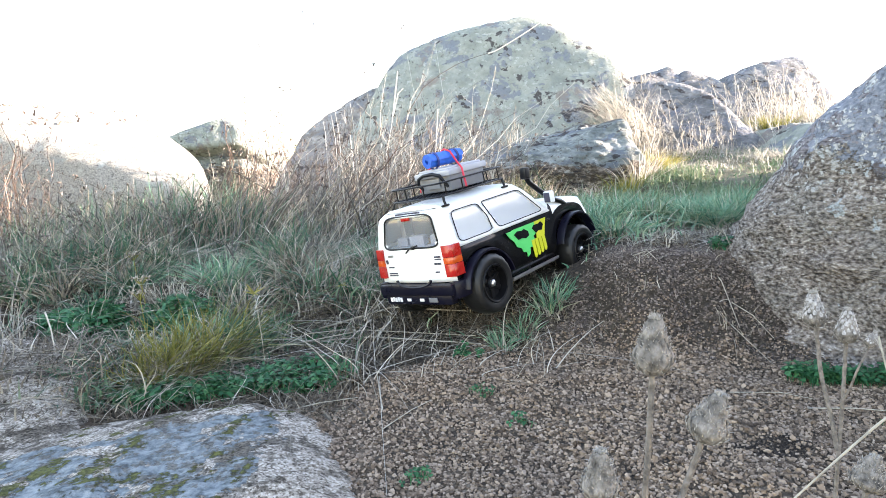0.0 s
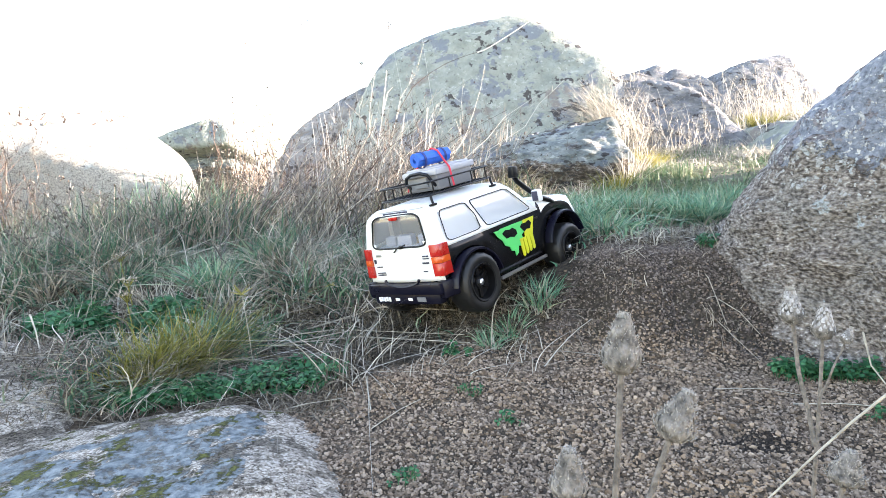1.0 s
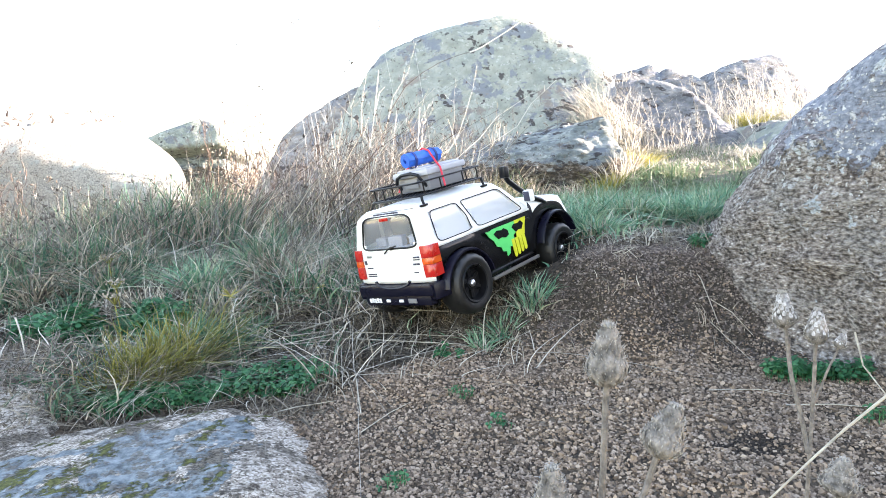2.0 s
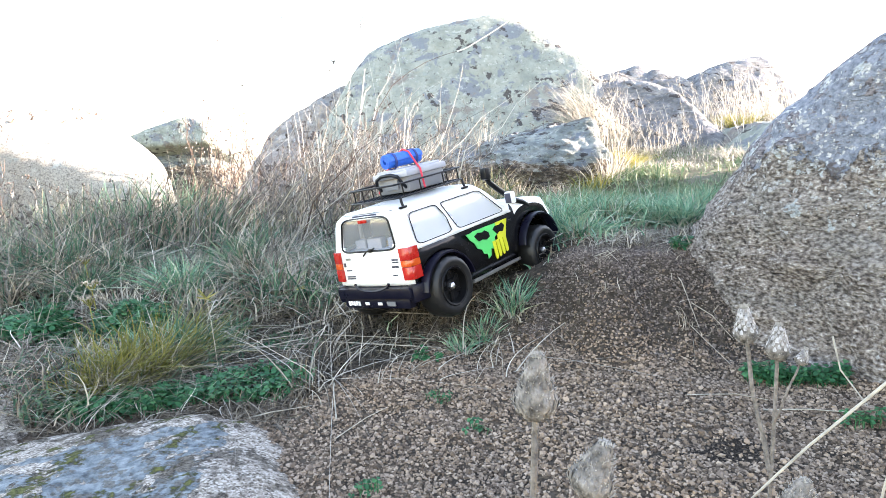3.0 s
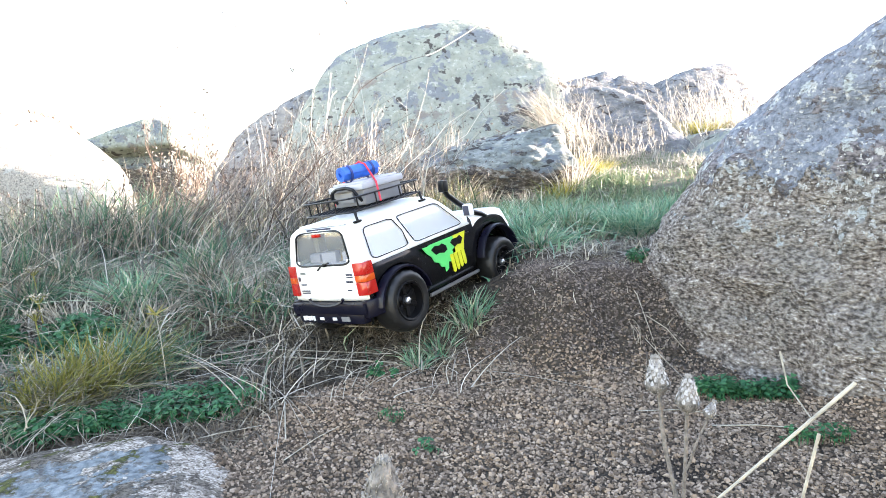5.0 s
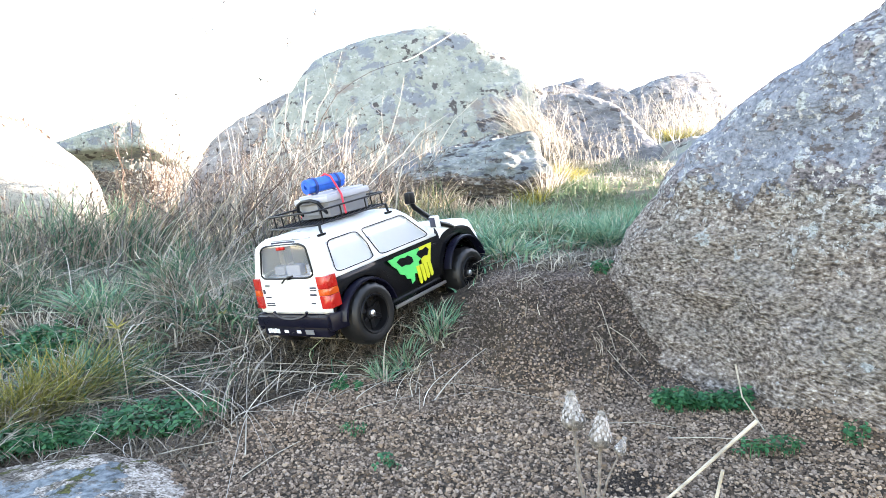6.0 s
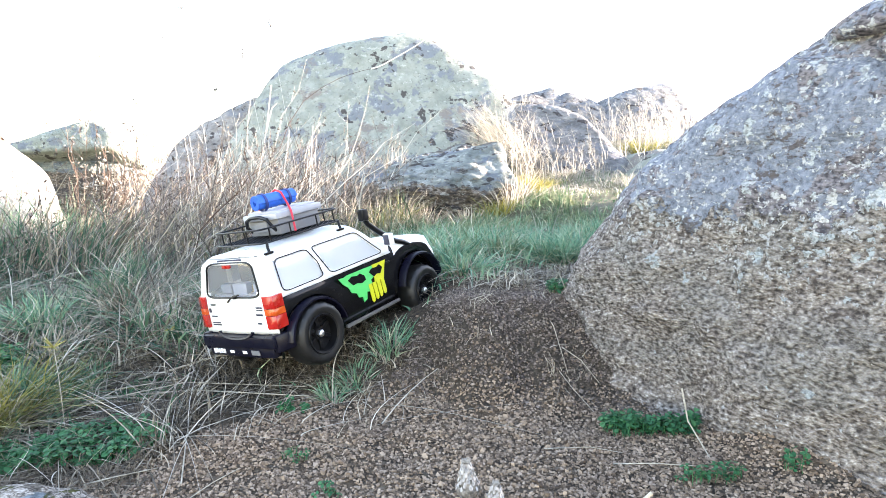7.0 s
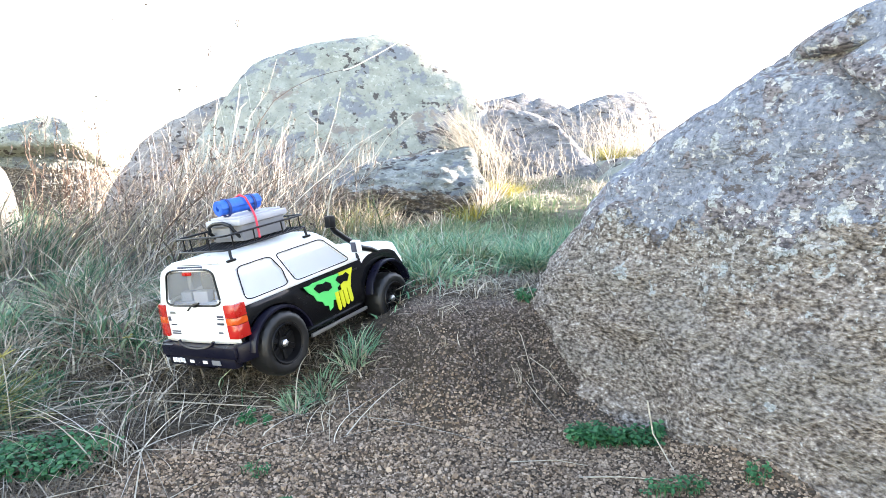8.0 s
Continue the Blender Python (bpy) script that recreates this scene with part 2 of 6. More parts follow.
def right_granite():
    """Tan, pitted granite below; blue-grey lichen with pale lobed crusts and bare brown gaps on the upper part."""
    m, nt, b = nodes_for("right_granite")
    pos = place(nt)
    flat = nt.nodes.new("ShaderNodeVectorMath")
    flat.operation = "MULTIPLY"
    flat.inputs[1].default_value = (1.0, 1.0, 1.6)
    nt.links.new(pos, flat.inputs[0])
    lay = flat.outputs[0]
    worn = noise_node(nt, 150.0, 3, 0.55, lay, 0.1)
    cell = node(nt, "ShaderNodeTexVoronoi", Scale=210.0)
    nt.links.new(lay, cell.inputs["Vector"])
    grain = maths(nt, "SUBTRACT", 0.5, maths(nt, "MULTIPLY", maths(nt, "SUBTRACT", cell.outputs["Distance"], 0.45), 0.45))
    lumps = noise_node(nt, 52.0, 4, 0.60, lay, 0.2)
    crisp = noise_node(nt, 420.0, 3, 0.6, lay)
    pits = maths(nt, "ADD", maths(nt, "ADD", maths(nt, "MULTIPLY", worn, 0.48), maths(nt, "MULTIPLY", lumps, 0.20)), maths(nt, "ADD", maths(nt, "MULTIPLY", crisp, 0.08), maths(nt, "MULTIPLY", grain, 0.24)))
    # the pits also set the colour: shade in the crevices is painted in
    tan = ramp(nt, pits, [(0.392, (0.046, 0.038, 0.034)), (0.448, (0.122, 0.101, 0.089)), (0.500, (0.224, 0.192, 0.170)), (0.555, (0.322, 0.286, 0.258)), (0.615, (0.57, 0.53, 0.49))])
    band = noise_node(nt, 6.0, 7, 0.68, lay)
    tan = mixed(nt, ramp(nt, band, [(0.46, 0.0), (0.58, 0.75)]), tan, mixed(nt, ramp(nt, pits, [(0.41, 0.0), (0.56, 1.0)]), (0.068, 0.060, 0.054), (0.275, 0.255, 0.232)))
    sep = nt.nodes.new("ShaderNodeSeparateXYZ")
    nt.links.new(pos, sep.inputs[0])
    up = maths(nt, "SUBTRACT", sep.outputs["Z"], maths(nt, "MULTIPLY", maths(nt, "MAXIMUM", maths(nt, "SUBTRACT", sep.outputs["X"], 0.60), 0.0), 0.45))
    up = maths(nt, "MULTIPLY", maths(nt, "SUBTRACT", up, 0.302), 9.0)
    up = maths(nt, "MINIMUM", maths(nt, "MAXIMUM", up, -1.0), 0.36)
    patch = maths(nt, "ADD", noise_node(nt, 13.0, 10, 0.70, pos), maths(nt, "MULTIPLY", up, 0.42))
    on = ramp(nt, patch, [(0.505, 0.0), (0.515, 1.0)])
    blue = ramp(nt, noise_node(nt, 130.0, 8, 0.74, pos), [(0.34, (0.070, 0.078, 0.098)), (0.47, (0.155, 0.174, 0.212)), (0.64, (0.240, 0.265, 0.310))])
    # bare purple-brown gaps, pitted like the rest; broad smooth stretches of lichen have none
    calm = maths(nt, "MULTIPLY", maths(nt, "SUBTRACT", noise_node(nt, 7.5, 3, 0.5, pos), 0.5), 0.9)
    gap = maths(nt, "ADD", maths(nt, "ADD", noise_node(nt, 17.0, 10, 0.74, pos, 0.5), calm), maths(nt, "MULTIPLY", maths(nt, "SUBTRACT", lumps, 0.5), 0.45))
    blue = mixed(nt, ramp(nt, gap, [(0.515, 0.0), (0.535, 0.92)]), blue, mixed(nt, ramp(nt, pits, [(0.42, 0.0), (0.55, 1.0)]), (0.042, 0.037, 0.042), (0.205, 0.186, 0.196)))
    col = mixed(nt, on, tan, blue)
    # pale lobed crusts, thickest round the edge of the lichen
    near = maths(nt, "MULTIPLY", maths(nt, "ABSOLUTE", maths(nt, "SUBTRACT", up, 0.10)), -0.09)
    for scale, least, tint in ((42.0, 0.582, (0.37, 0.405, 0.41)), (75.0, 0.572, (0.41, 0.415, 0.41)), (125.0, 0.582, (0.48, 0.48, 0.465)), (36.0, 0.680, (0.36, 0.40, 0.25))):
        crust = maths(nt, "ADD", maths(nt, "ADD", noise_node(nt, scale, 6, 0.62, pos, 0.2), near), maths(nt, "MULTIPLY", calm, 0.12))
        rough = ramp(nt, noise_node(nt, 200.0, 5, 0.7, pos), [(0.36, tuple(0.45 * v for v in tint)), (0.52, tint)])
        col = mixed(nt, ramp(nt, crust, [(least, 0.0), (least + 0.014, 0.9)]), col, rough)
    hollow = maths(nt, "ADD", noise_node(nt, 80.0, 7, 0.72, lay), maths(nt, "MULTIPLY", noise_node(nt, 14.0, 5, 0.6, pos), 0.6))
    col = mixed(nt, maths(nt, "MULTIPLY", ramp(nt, hollow, [(0.675, 0.85), (0.715, 0.0)]), ramp(nt, maths(nt, "ADD", up, 0.7), [(0.2, 0.4), (0.7, 1.0)])), col, (0.075, 0.060, 0.055))
    nt.links.new(col, b.inputs["Base Color"])
    b.inputs["Roughness"].default_value = 0.92
    b.inputs["Specular IOR Level"].default_value = 0.2
    deep = maths(nt, "MULTIPLY", pits, maths(nt, "SUBTRACT", 1.1, maths(nt, "MULTIPLY", on, 0.60)))
    bump(nt, b, maths(nt, "ADD", deep, maths(nt, "MULTIPLY", lumps, 0.35)), 1.0, 0.016)
    return m


mat_right = right_granite()
def far_granite(name, stops, patch, brown, brown_amount, spot_amount, under=None, layer=1.0):
    """Lichened granite seen from some metres off: broad patches, black spots and pale crusts. under: a height below
    which it turns dark brown.
    """
    m, nt, b = nodes_for(name)
    pos = place(nt)
    flat = nt.nodes.new("ShaderNodeVectorMath")
    flat.operation = "MULTIPLY"
    flat.inputs[1].default_value = (1.0, 1.0, layer)
    nt.links.new(pos, flat.inputs[0])
    pos = flat.outputs[0]
    col = ramp(nt, noise_node(nt, 13.0, 7, 0.66, pos), [(0.34, stops[0]), (0.50, stops[1]), (0.66, stops[2])])
    col = mixed(nt, ramp(nt, noise_node(nt, 9.0, 6, 0.62, pos, 0.3), [(0.54, 0.0), (0.58, 0.9)]), col, patch)
    col = mixed(nt, ramp(nt, noise_node(nt, 4.5, 8, 0.66, pos), [(0.66 - 0.2 * brown_amount, 0.0), (0.70 - 0.2 * brown_amount, 0.9)]), col, brown)
    fine = noise_node(nt, 55.0, 6, 0.68, pos)
    if under:
        sep = nt.nodes.new("ShaderNodeSeparateXYZ")
        nt.links.new(place(nt), sep.inputs[0])
        low = maths(nt, "ADD", maths(nt, "MULTIPLY", maths(nt, "SUBTRACT", under, sep.outputs["Z"]), 6.0), noise_node(nt, 12.0, 7, 0.66, pos))
        bare = ramp(nt, fine, [(0.36, (0.045, 0.036, 0.030)), (0.50, (0.135, 0.108, 0.086)), (0.64, (0.32, 0.285, 0.245))])
        col = mixed(nt, ramp(nt, low, [(0.50, 0.0), (0.56, 1.0)]), col, bare)
    col = mixed(nt, ramp(nt, noise_node(nt, 28.0, 6, 0.66, pos), [(0.60, 0.0), (0.63, 0.55)]), col, (0.48, 0.50, 0.465))
    spot = maths(nt, "ADD", noise_node(nt, 15.0, 5, 0.60, pos), maths(nt, "MULTIPLY", noise_node(nt, 2.6, 2, 0.5, pos), 0.30))
    col = mixed(nt, ramp(nt, spot, [(0.80 - 0.1 * spot_amount, 0.0), (0.82 - 0.1 * spot_amount, 0.9)]), col, (0.055, 0.048, 0.050))
    col = mixed(nt, ramp(nt, fine, [(0.34, 0.75), (0.42, 0.0)]), col, (0.10, 0.095, 0.09))
    nt.links.new(col, b.inputs["Base Color"])
    b.inputs["Roughness"].default_value = 0.92
    b.inputs["Specular IOR Level"].default_value = 0.2
    bump(nt, b, maths(nt, "ADD", noise_node(nt, 11.0, 8, 0.6, pos), maths(nt, "MULTIPLY", fine, 0.25)), 1.0, 0.045)
    return m


mat_big = far_granite("lichen_granite", ((0.215, 0.238, 0.210), (0.275, 0.300, 0.264), (0.345, 0.365, 0.328)), (0.178, 0.200, 0.226), (0.225, 0.203, 0.183), 0.40, 0.42)
mat_mid = far_granite("weathered_granite", ((0.115, 0.132, 0.128), (0.215, 0.240, 0.228), (0.36, 0.38, 0.36)), (0.165, 0.192, 0.222), (0.130, 0.110, 0.095), 0.45, 0.75, 0.315, 2.2)
mat_crest = far_granite("crest_granite", ((0.115, 0.118, 0.124), (0.19, 0.194, 0.202), (0.31, 0.31, 0.312)), (0.155, 0.172, 0.205), (0.17, 0.155, 0.145), 0.25, 0.5, None, 2.2)
mat_brownish = far_granite("brown_grey_granite", ((0.180, 0.170, 0.160), (0.260, 0.248, 0.235), (0.35, 0.34, 0.325)), (0.20, 0.21, 0.225), (0.20, 0.175, 0.155), 0.55, 0.5, None, 1.8)


def low_granite(name, gain, mossy):
    """Pale speckled granite with crisp blue-grey lichen, brown worn patches and cushions of moss; bare towards its right end."""
    m, nt, b = nodes_for(name)
    pos = place(nt)
    flake = node(nt, "ShaderNodeTexVoronoi", Scale=520.0)
    nt.links.new(pos, flake.inputs["Vector"])
    shade = nt.nodes.new("ShaderNodeSeparateColor")
    nt.links.new(flake.outputs["Color"], shade.inputs[0])
    grain = maths(nt, "ADD", maths(nt, "MULTIPLY", shade.outputs[0], 0.35), maths(nt, "MULTIPLY", noise_node(nt, 130.0, 5, 0.62, pos), 0.65))
    col = ramp(nt, grain, [(0.32, (0.10, 0.080, 0.064)), (0.42, tuple(gain * v for v in (0.225, 0.192, 0.160))), (0.55, tuple(gain * v for v in (0.335, 0.295, 0.255))), (0.68, tuple(gain * v for v in (0.48, 0.44, 0.395)))])
    brown = ramp(nt, grain, [(0.34, (0.045, 0.037, 0.030)), (0.6, (0.150, 0.128, 0.104))])
    col = mixed(nt, ramp(nt, noise_node(nt, 21.0, 8, 0.66, pos), [(0.53, 0.0), (0.56, 0.9)]), col, brown)
    sep = nt.nodes.new("ShaderNodeSeparateXYZ")
    nt.links.new(pos, sep.inputs[0])
    end = maths(nt, "MINIMUM", maths(nt, "MULTIPLY", maths(nt, "ADD", sep.outputs["X"], 0.172), -9.0), 0.015)
    back = maths(nt, "MINIMUM", maths(nt, "MULTIPLY", maths(nt, "SUBTRACT", maths(nt, "ADD", 0.668, maths(nt, "MULTIPLY", maths(nt, "ADD", sep.outputs["X"], 0.20), 0.35)), sep.outputs["Y"]), 7.0), 0.0)
    patch = maths(nt, "ADD", maths(nt, "ADD", noise_node(nt, 23.0, 9, 0.66, pos), end), back)
    blue = ramp(nt, noise_node(nt, 90.0, 6, 0.66, pos), [(0.34, (0.074, 0.086, 0.093)), (0.47, (0.162, 0.192, 0.208)), (0.64, (0.285, 0.318, 0.330))])
    on = ramp(nt, patch, [(0.455, 0.0), (0.467, 1.0)])
    col = mixed(nt, on, col, blue)
    flecks = maths(nt, "ADD", noise_node(nt, 62.0, 7, 0.70, pos), maths(nt, "MULTIPLY", noise_node(nt, 11.0, 5, 0.6, pos), 0.6))
    col = mixed(nt, ramp(nt, flecks, [(0.85, 0.0), (0.89, 0.7)]), col, brown)
    moss = maths(nt, "ADD", maths(nt, "ADD", noise_node(nt, 17.0, 8, 0.70, pos), maths(nt, "MULTIPLY", maths(nt, "SUBTRACT", noise_node(nt, 110.0, 5, 0.7, pos), 0.5), 0.35)), maths(nt, "MINIMUM", end, 0.0))
    green = ramp(nt, moss, [(0.68 - 0.125 * mossy, 0.0), (0.715 - 0.125 * mossy, 0.95)])
    col = mixed(nt, green, col, ramp(nt, noise_node(nt, 240.0, 4), [(0.35, (0.040, 0.046, 0.012)), (0.65, (0.135, 0.14, 0.040))]))
    nt.links.new(col, b.inputs["Base Color"])
    b.inputs["Roughness"].default_value = 0.92
    b.inputs["Specular IOR Level"].default_value = 0.2
    high = maths(nt, "ADD", maths(nt, "ADD", grain, maths(nt, "MULTIPLY", on, 0.20)), maths(nt, "MULTIPLY", green, 0.5))
    bump(nt, b, high, 1.0, 0.007)
    return m


mat_low = low_granite("low_granite", 1.22, 1.0)
mat_slab = low_granite("pale_slab_granite", 1.35, 0.3)
mat_pale = pale_granite("pale_granite", (0.56, 0.52, 0.46), (0.50, 0.51, 0.48), (0.66, 0.64, 0.58))


def ground_material():
    """Tan gravel on the flats; darker soil where the bank is steep; brown litter elsewhere."""
    m, nt, b = nodes_for("soil_and_gravel")
    pos = place(nt)
    v = node(nt, "ShaderNodeTexVoronoi", Scale=170.0)
    nt.links.new(pos, v.inputs["Vector"])
    peb = ramp(nt, v.outputs["Color"], [(0.1, (0.055, 0.038, 0.027)), (0.5, (0.13, 0.094, 0.066)), (0.9, (0.24, 0.19, 0.145))])
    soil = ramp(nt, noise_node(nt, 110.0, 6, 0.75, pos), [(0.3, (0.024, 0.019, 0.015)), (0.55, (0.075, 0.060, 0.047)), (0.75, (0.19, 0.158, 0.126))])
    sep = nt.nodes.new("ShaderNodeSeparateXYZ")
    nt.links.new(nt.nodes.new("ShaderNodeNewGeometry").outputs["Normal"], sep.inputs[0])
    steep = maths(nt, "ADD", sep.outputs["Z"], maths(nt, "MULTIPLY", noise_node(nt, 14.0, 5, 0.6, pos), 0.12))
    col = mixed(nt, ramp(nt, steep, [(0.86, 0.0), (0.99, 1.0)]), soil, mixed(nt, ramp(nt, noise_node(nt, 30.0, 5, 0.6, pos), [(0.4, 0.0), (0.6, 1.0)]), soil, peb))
    # dry hill turf away from the gravel
    away = nt.nodes.new("ShaderNodeVectorMath")
    away.operation = "DISTANCE"
    away.inputs[1].default_value = (0.1, 0.6, 0.1)
    nt.links.new(pos, away.inputs[0])
    hill = ramp(nt, noise_node(nt, 1.3, 8, 0.7, pos), [(0.3, (0.07, 0.085, 0.048)), (0.5, (0.145, 0.142, 0.095)), (0.7, (0.26, 0.245, 0.185))])
    far = maths(nt, "ADD", away.outputs["Value"], maths(nt, "MULTIPLY", noise_node(nt, 3.0, 6, 0.7, pos), 1.2))
    col = mixed(nt, ramp(nt, maths(nt, "MULTIPLY", far, 0.25), [(0.42, 0.0), (0.60, 0.9)]), col, hill)
    nt.links.new(col, b.inputs["Base Color"])
    b.inputs["Roughness"].default_value = 0.95
    b.inputs["Specular IOR Level"].default_value = 0.2
    bump(nt, b, maths(nt, "SUBTRACT", noise_node(nt, 160.0, 6, 0.7, pos), v.outputs["Distance"]), 1.0, 0.006)
    return m


mat_ground = ground_material()


# ---- ground: one sheet, fine near the path and wide towards the horizon ----
def spread(inner_a, inner_b, step, far):
    mid = list(np.arange(inner_a, inner_b + 1e-6, step))
    up, down, s = [], [], step
    v = inner_b
    while v < far:
        s *= 1.11
        v += s
        up.append(v)
    s, v = step, inner_a
    while v > -far:
        s *= 1.11
        v -= s
        down.append(v)
    return np.array(down[::-1] + mid + up)


gx, gy = spread(-0.75, 0.75, 0.006, 3000), spread(0.4, 1.5, 0.006, 3000)
X, Y = np.meshgrid(gx, gy)
Z = ground_z(X, Y)
nx, ny = len(gx), len(gy)
i = np.arange(nx * ny).reshape(ny, nx)
quads = np.stack([i[:-1, :-1].ravel(), i[:-1, 1:].ravel(), i[1:, 1:].ravel(), i[1:, :-1].ravel()], 1)
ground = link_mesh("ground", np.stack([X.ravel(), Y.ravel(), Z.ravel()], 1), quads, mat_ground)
tagged(ground, "brown gravelly soil bank rising to a grassy hilltop", "ground", kind="structure")


# ---- boulders ----
def boulder(name, centre, planes, material, label, level=6, sharp=14.0, rough=0.02, lump=0.3, seed=1, fine=0.004, ledge=0.0):
    """A rock cut by planes (normal, a point on it), rounded where they meet, with lumps and fine relief."""
    bm = bmesh.new()
    bmesh.ops.create_icosphere(bm, subdivisions=level, radius=1.0)
    u = np.array([v.co[:] for v in bm.verts])
    faces = [[v.index for v in f.verts] for f in bm.faces]
    bm.free()
    u /= np.linalg.norm(u, axis=1)[:, None]
    c = np.array(centre, float)
    total = np.zeros(len(u))
    for normal, point in planes:
        n = np.array(normal, float)
        n /= np.linalg.norm(n)
        d = n @ (np.array(point, float) - c)
        total += (np.maximum(u @ n, 0) / d) ** sharp
    r = total ** (-1.0 / sharp)
    p = c + u * r[:, None]
    p = p + u * (rough * noise3(p, lump, seed, 4, 0.55) + fine * noise3(p, 0.035, seed + 5, 3, 0.6))[:, None]
    if ledge:
        q = p * np.array([1.0, 1.0, 2.6])
        step = noise3(q, 0.16, seed + 9, 4, 0.6)
        p = p + u * (ledge * (np.tanh(4.0 * step) + 0.5 * noise3(q, 0.05, seed + 13, 3, 0.6)))[:, None]
    ob = link_mesh(name, p, faces, material, True, centre)
    return tagged(ob, label, "boulder")


boulder("boulder", (1.45, 1.0, 0.15), [
    ((-0.86, -0.488, 0.152), (0.506, 0.895, 0.343)),
    ((-0.50, 0.299, 0.812), (0.60, 0.765, 0.478)),
    ((-0.69, 0.50, 0.52), (0.464, 0.935, 0.272)),
    ((-0.2, -1.0, 0.05), (0.9, 0.15, 0.2)),
    # unseen back, far end and high top, added to keep the sun off the meadow
    ((0.3, 1.0, 0.1), (1.6, 2.2, 0.2)),
    ((1.0, 0.1, 0.1), (2.6, 1.0, 0.3)),
    ((0.1, -0.2, 1.0), (1.7, 0.9, 1.05)),
    ((0.0, 0.0, -1.0), (1.2, 0.9, -0.35)),
], mat_right, "large tan granite boulder with blue-grey lichen on top", 8, 40.0, 0.014, 0.22, 3, 0.004, 0.0055)
boulder("boulder", (0.32, 3.75, 0.35), [
    ((-0.10, -0.86, 0.50), (0.26, 3.16, 0.73)),
    ((-0.42, -0.1, 0.9), (-0.12, 3.4, 0.97)),
    ((-0.20, 0.0, 0.98), (0.24, 3.4, 1.075)),
    ((0.45, 0.0, 0.89), (0.69, 3.4, 0.975)),
    ((0.66, -0.1, 0.75), (0.80, 3.4, 0.895)),
    ((-0.85, -0.1, 0.5), (-0.36, 3.4, 0.74)),
    ((1.0, 0.30, 0.10), (0.84, 3.3, 0.75)),
    ((0.0, 1.0, 0.2), (0.3, 4.5, 0.4)),
    ((0.0, 0.0, -1.0), (0.3, 3.6, -0.1)),
], mat_big, "big granite boulder covered with pale green lichen", 6, 26.0, 0.014, 0.3, 11)
boulder("boulder", (-0.35, 3.55, 0.25), [
    ((-0.1, -0.85, 0.5), (-0.45, 3.22, 0.45)),
    ((-0.55, -0.05, 0.83), (-0.55, 3.3, 0.635)),
    ((-0.9, 0.0, 0.35), (-0.80, 3.3, 0.43)),
    ((0.0, 0.0, 1.0), (-0.3, 3.3, 0.76)),
    ((1.0, 0.0, 0.0), (0.2, 3.4, 0.4)),
    ((0.0, 1.0, 0.1), (-0.3, 4.1, 0.3)),
    ((0.0, 0.0, -1.0), (-0.3, 3.5, -0.1)),
], mat_brownish, "low brown-grey granite boulder behind dry weeds", 6, 14.0, 0.022, 0.4, 12)
boulder("boulder", (0.40, 2.6, 0.24), [
    ((-0.15, -0.72, 0.68), (0.40, 2.29, 0.355)), ((-0.1, -0.93, -0.35), (0.40, 2.24, 0.28)),
    ((-0.50, -0.2, 0.83), (0.16, 2.4, 0.335)),
    ((-0.29, -0.06, 0.95), (0.62, 2.5, 0.478)),
    ((0.98, 0.10, 0.06), (0.665, 2.4, 0.36)),
    ((-0.9, 0.0, 0.2), (0.10, 2.5, 0.26)),
    ((0.0, 1.0, 0.3), (0.5, 3.0, 0.3)),
    ((0.0, 0.0, -1.0), (0.5, 2.5, 0.05)),
], mat_mid, "grey-green lichened boulder with a brown underside", 7, 13.0, 0.026, 0.16, 13, 0.006, 0.006)
for centre, wide, top, deep, seed, slope in (((1.22, 4.1, 0.5), 0.26, 0.88, 0.35, 21, -0.3), ((1.55, 4.1, 0.5), 0.20, 0.88, 0.3, 22, 0.3), ((2.02, 4.2, 0.55), 0.27, 0.95, 0.35, 23, -0.3)):
    boulder("boulder", centre, [
        ((0.0, -0.8, 0.5), (centre[0], 3.85, centre[2] + 0.15)),
        ((slope, 0.0, 0.95), (centre[0], 3.9, top)),
        ((-0.8, 0.0, 0.55), (centre[0] - 0.85 * wide, 3.9, top - 0.10)),
        ((0.9, 0.0, 0.35), (centre[0] + 0.9 * wide, 3.9, top - 0.06)),
        ((0.0, 1.0, 0.1), (centre[0], centre[1] + deep, centre[2])),
        ((0.0, 0.0, -1.0), (centre[0], centre[1], 0.2)),
    ], mat_crest, "grey boulder on the far crest among straw", 6, 18.0, 0.018, 0.25, seed, 0.002)
boulder("boulder", (1.08, 3.22, 0.42), [
    ((-0.12, -0.80, 0.58), (1.10, 2.92, 0.53)), ((-0.08, 0.0, 1.0), (0.98, 3.05, 0.715)), ((0.74, -0.14, 0.66), (1.235, 3.0, 0.635)), ((-0.88, -0.15, 0.42), (0.85, 3.0, 0.58)),
    ((0.28, 0.1, 0.96), (1.10, 3.0, 0.712)), ((0.0, 1.0, 0.1), (1.1, 3.6, 0.5)), ((0.0, 0.0, -1.0), (1.1, 3.2, 0.1)),
], mat_crest, "layered grey boulder sloping down among sunlit straw", 7, 18.0, 0.014, 0.20, 27, 0.004)
boulder("boulder", (1.54, 2.75, 0.32), [
    ((0.0, -0.85, 0.5), (1.50, 2.45, 0.36)), ((0.05, 0.0, 1.0), (1.46, 2.6, 0.485)), ((-0.75, 0.0, 0.66), (1.38, 2.6, 0.44)),
    ((0.9, 0.0, 0.3), (1.85, 2.6, 0.4)), ((0.0, 1.0, 0.2), (1.5, 3.05, 0.3)), ((0.0, 0.0, -1.0), (1.5, 2.7, 0.1)),
], mat_big, "small smooth grey-green rock in the grass", 6, 10.0, 0.015, 0.2, 31)
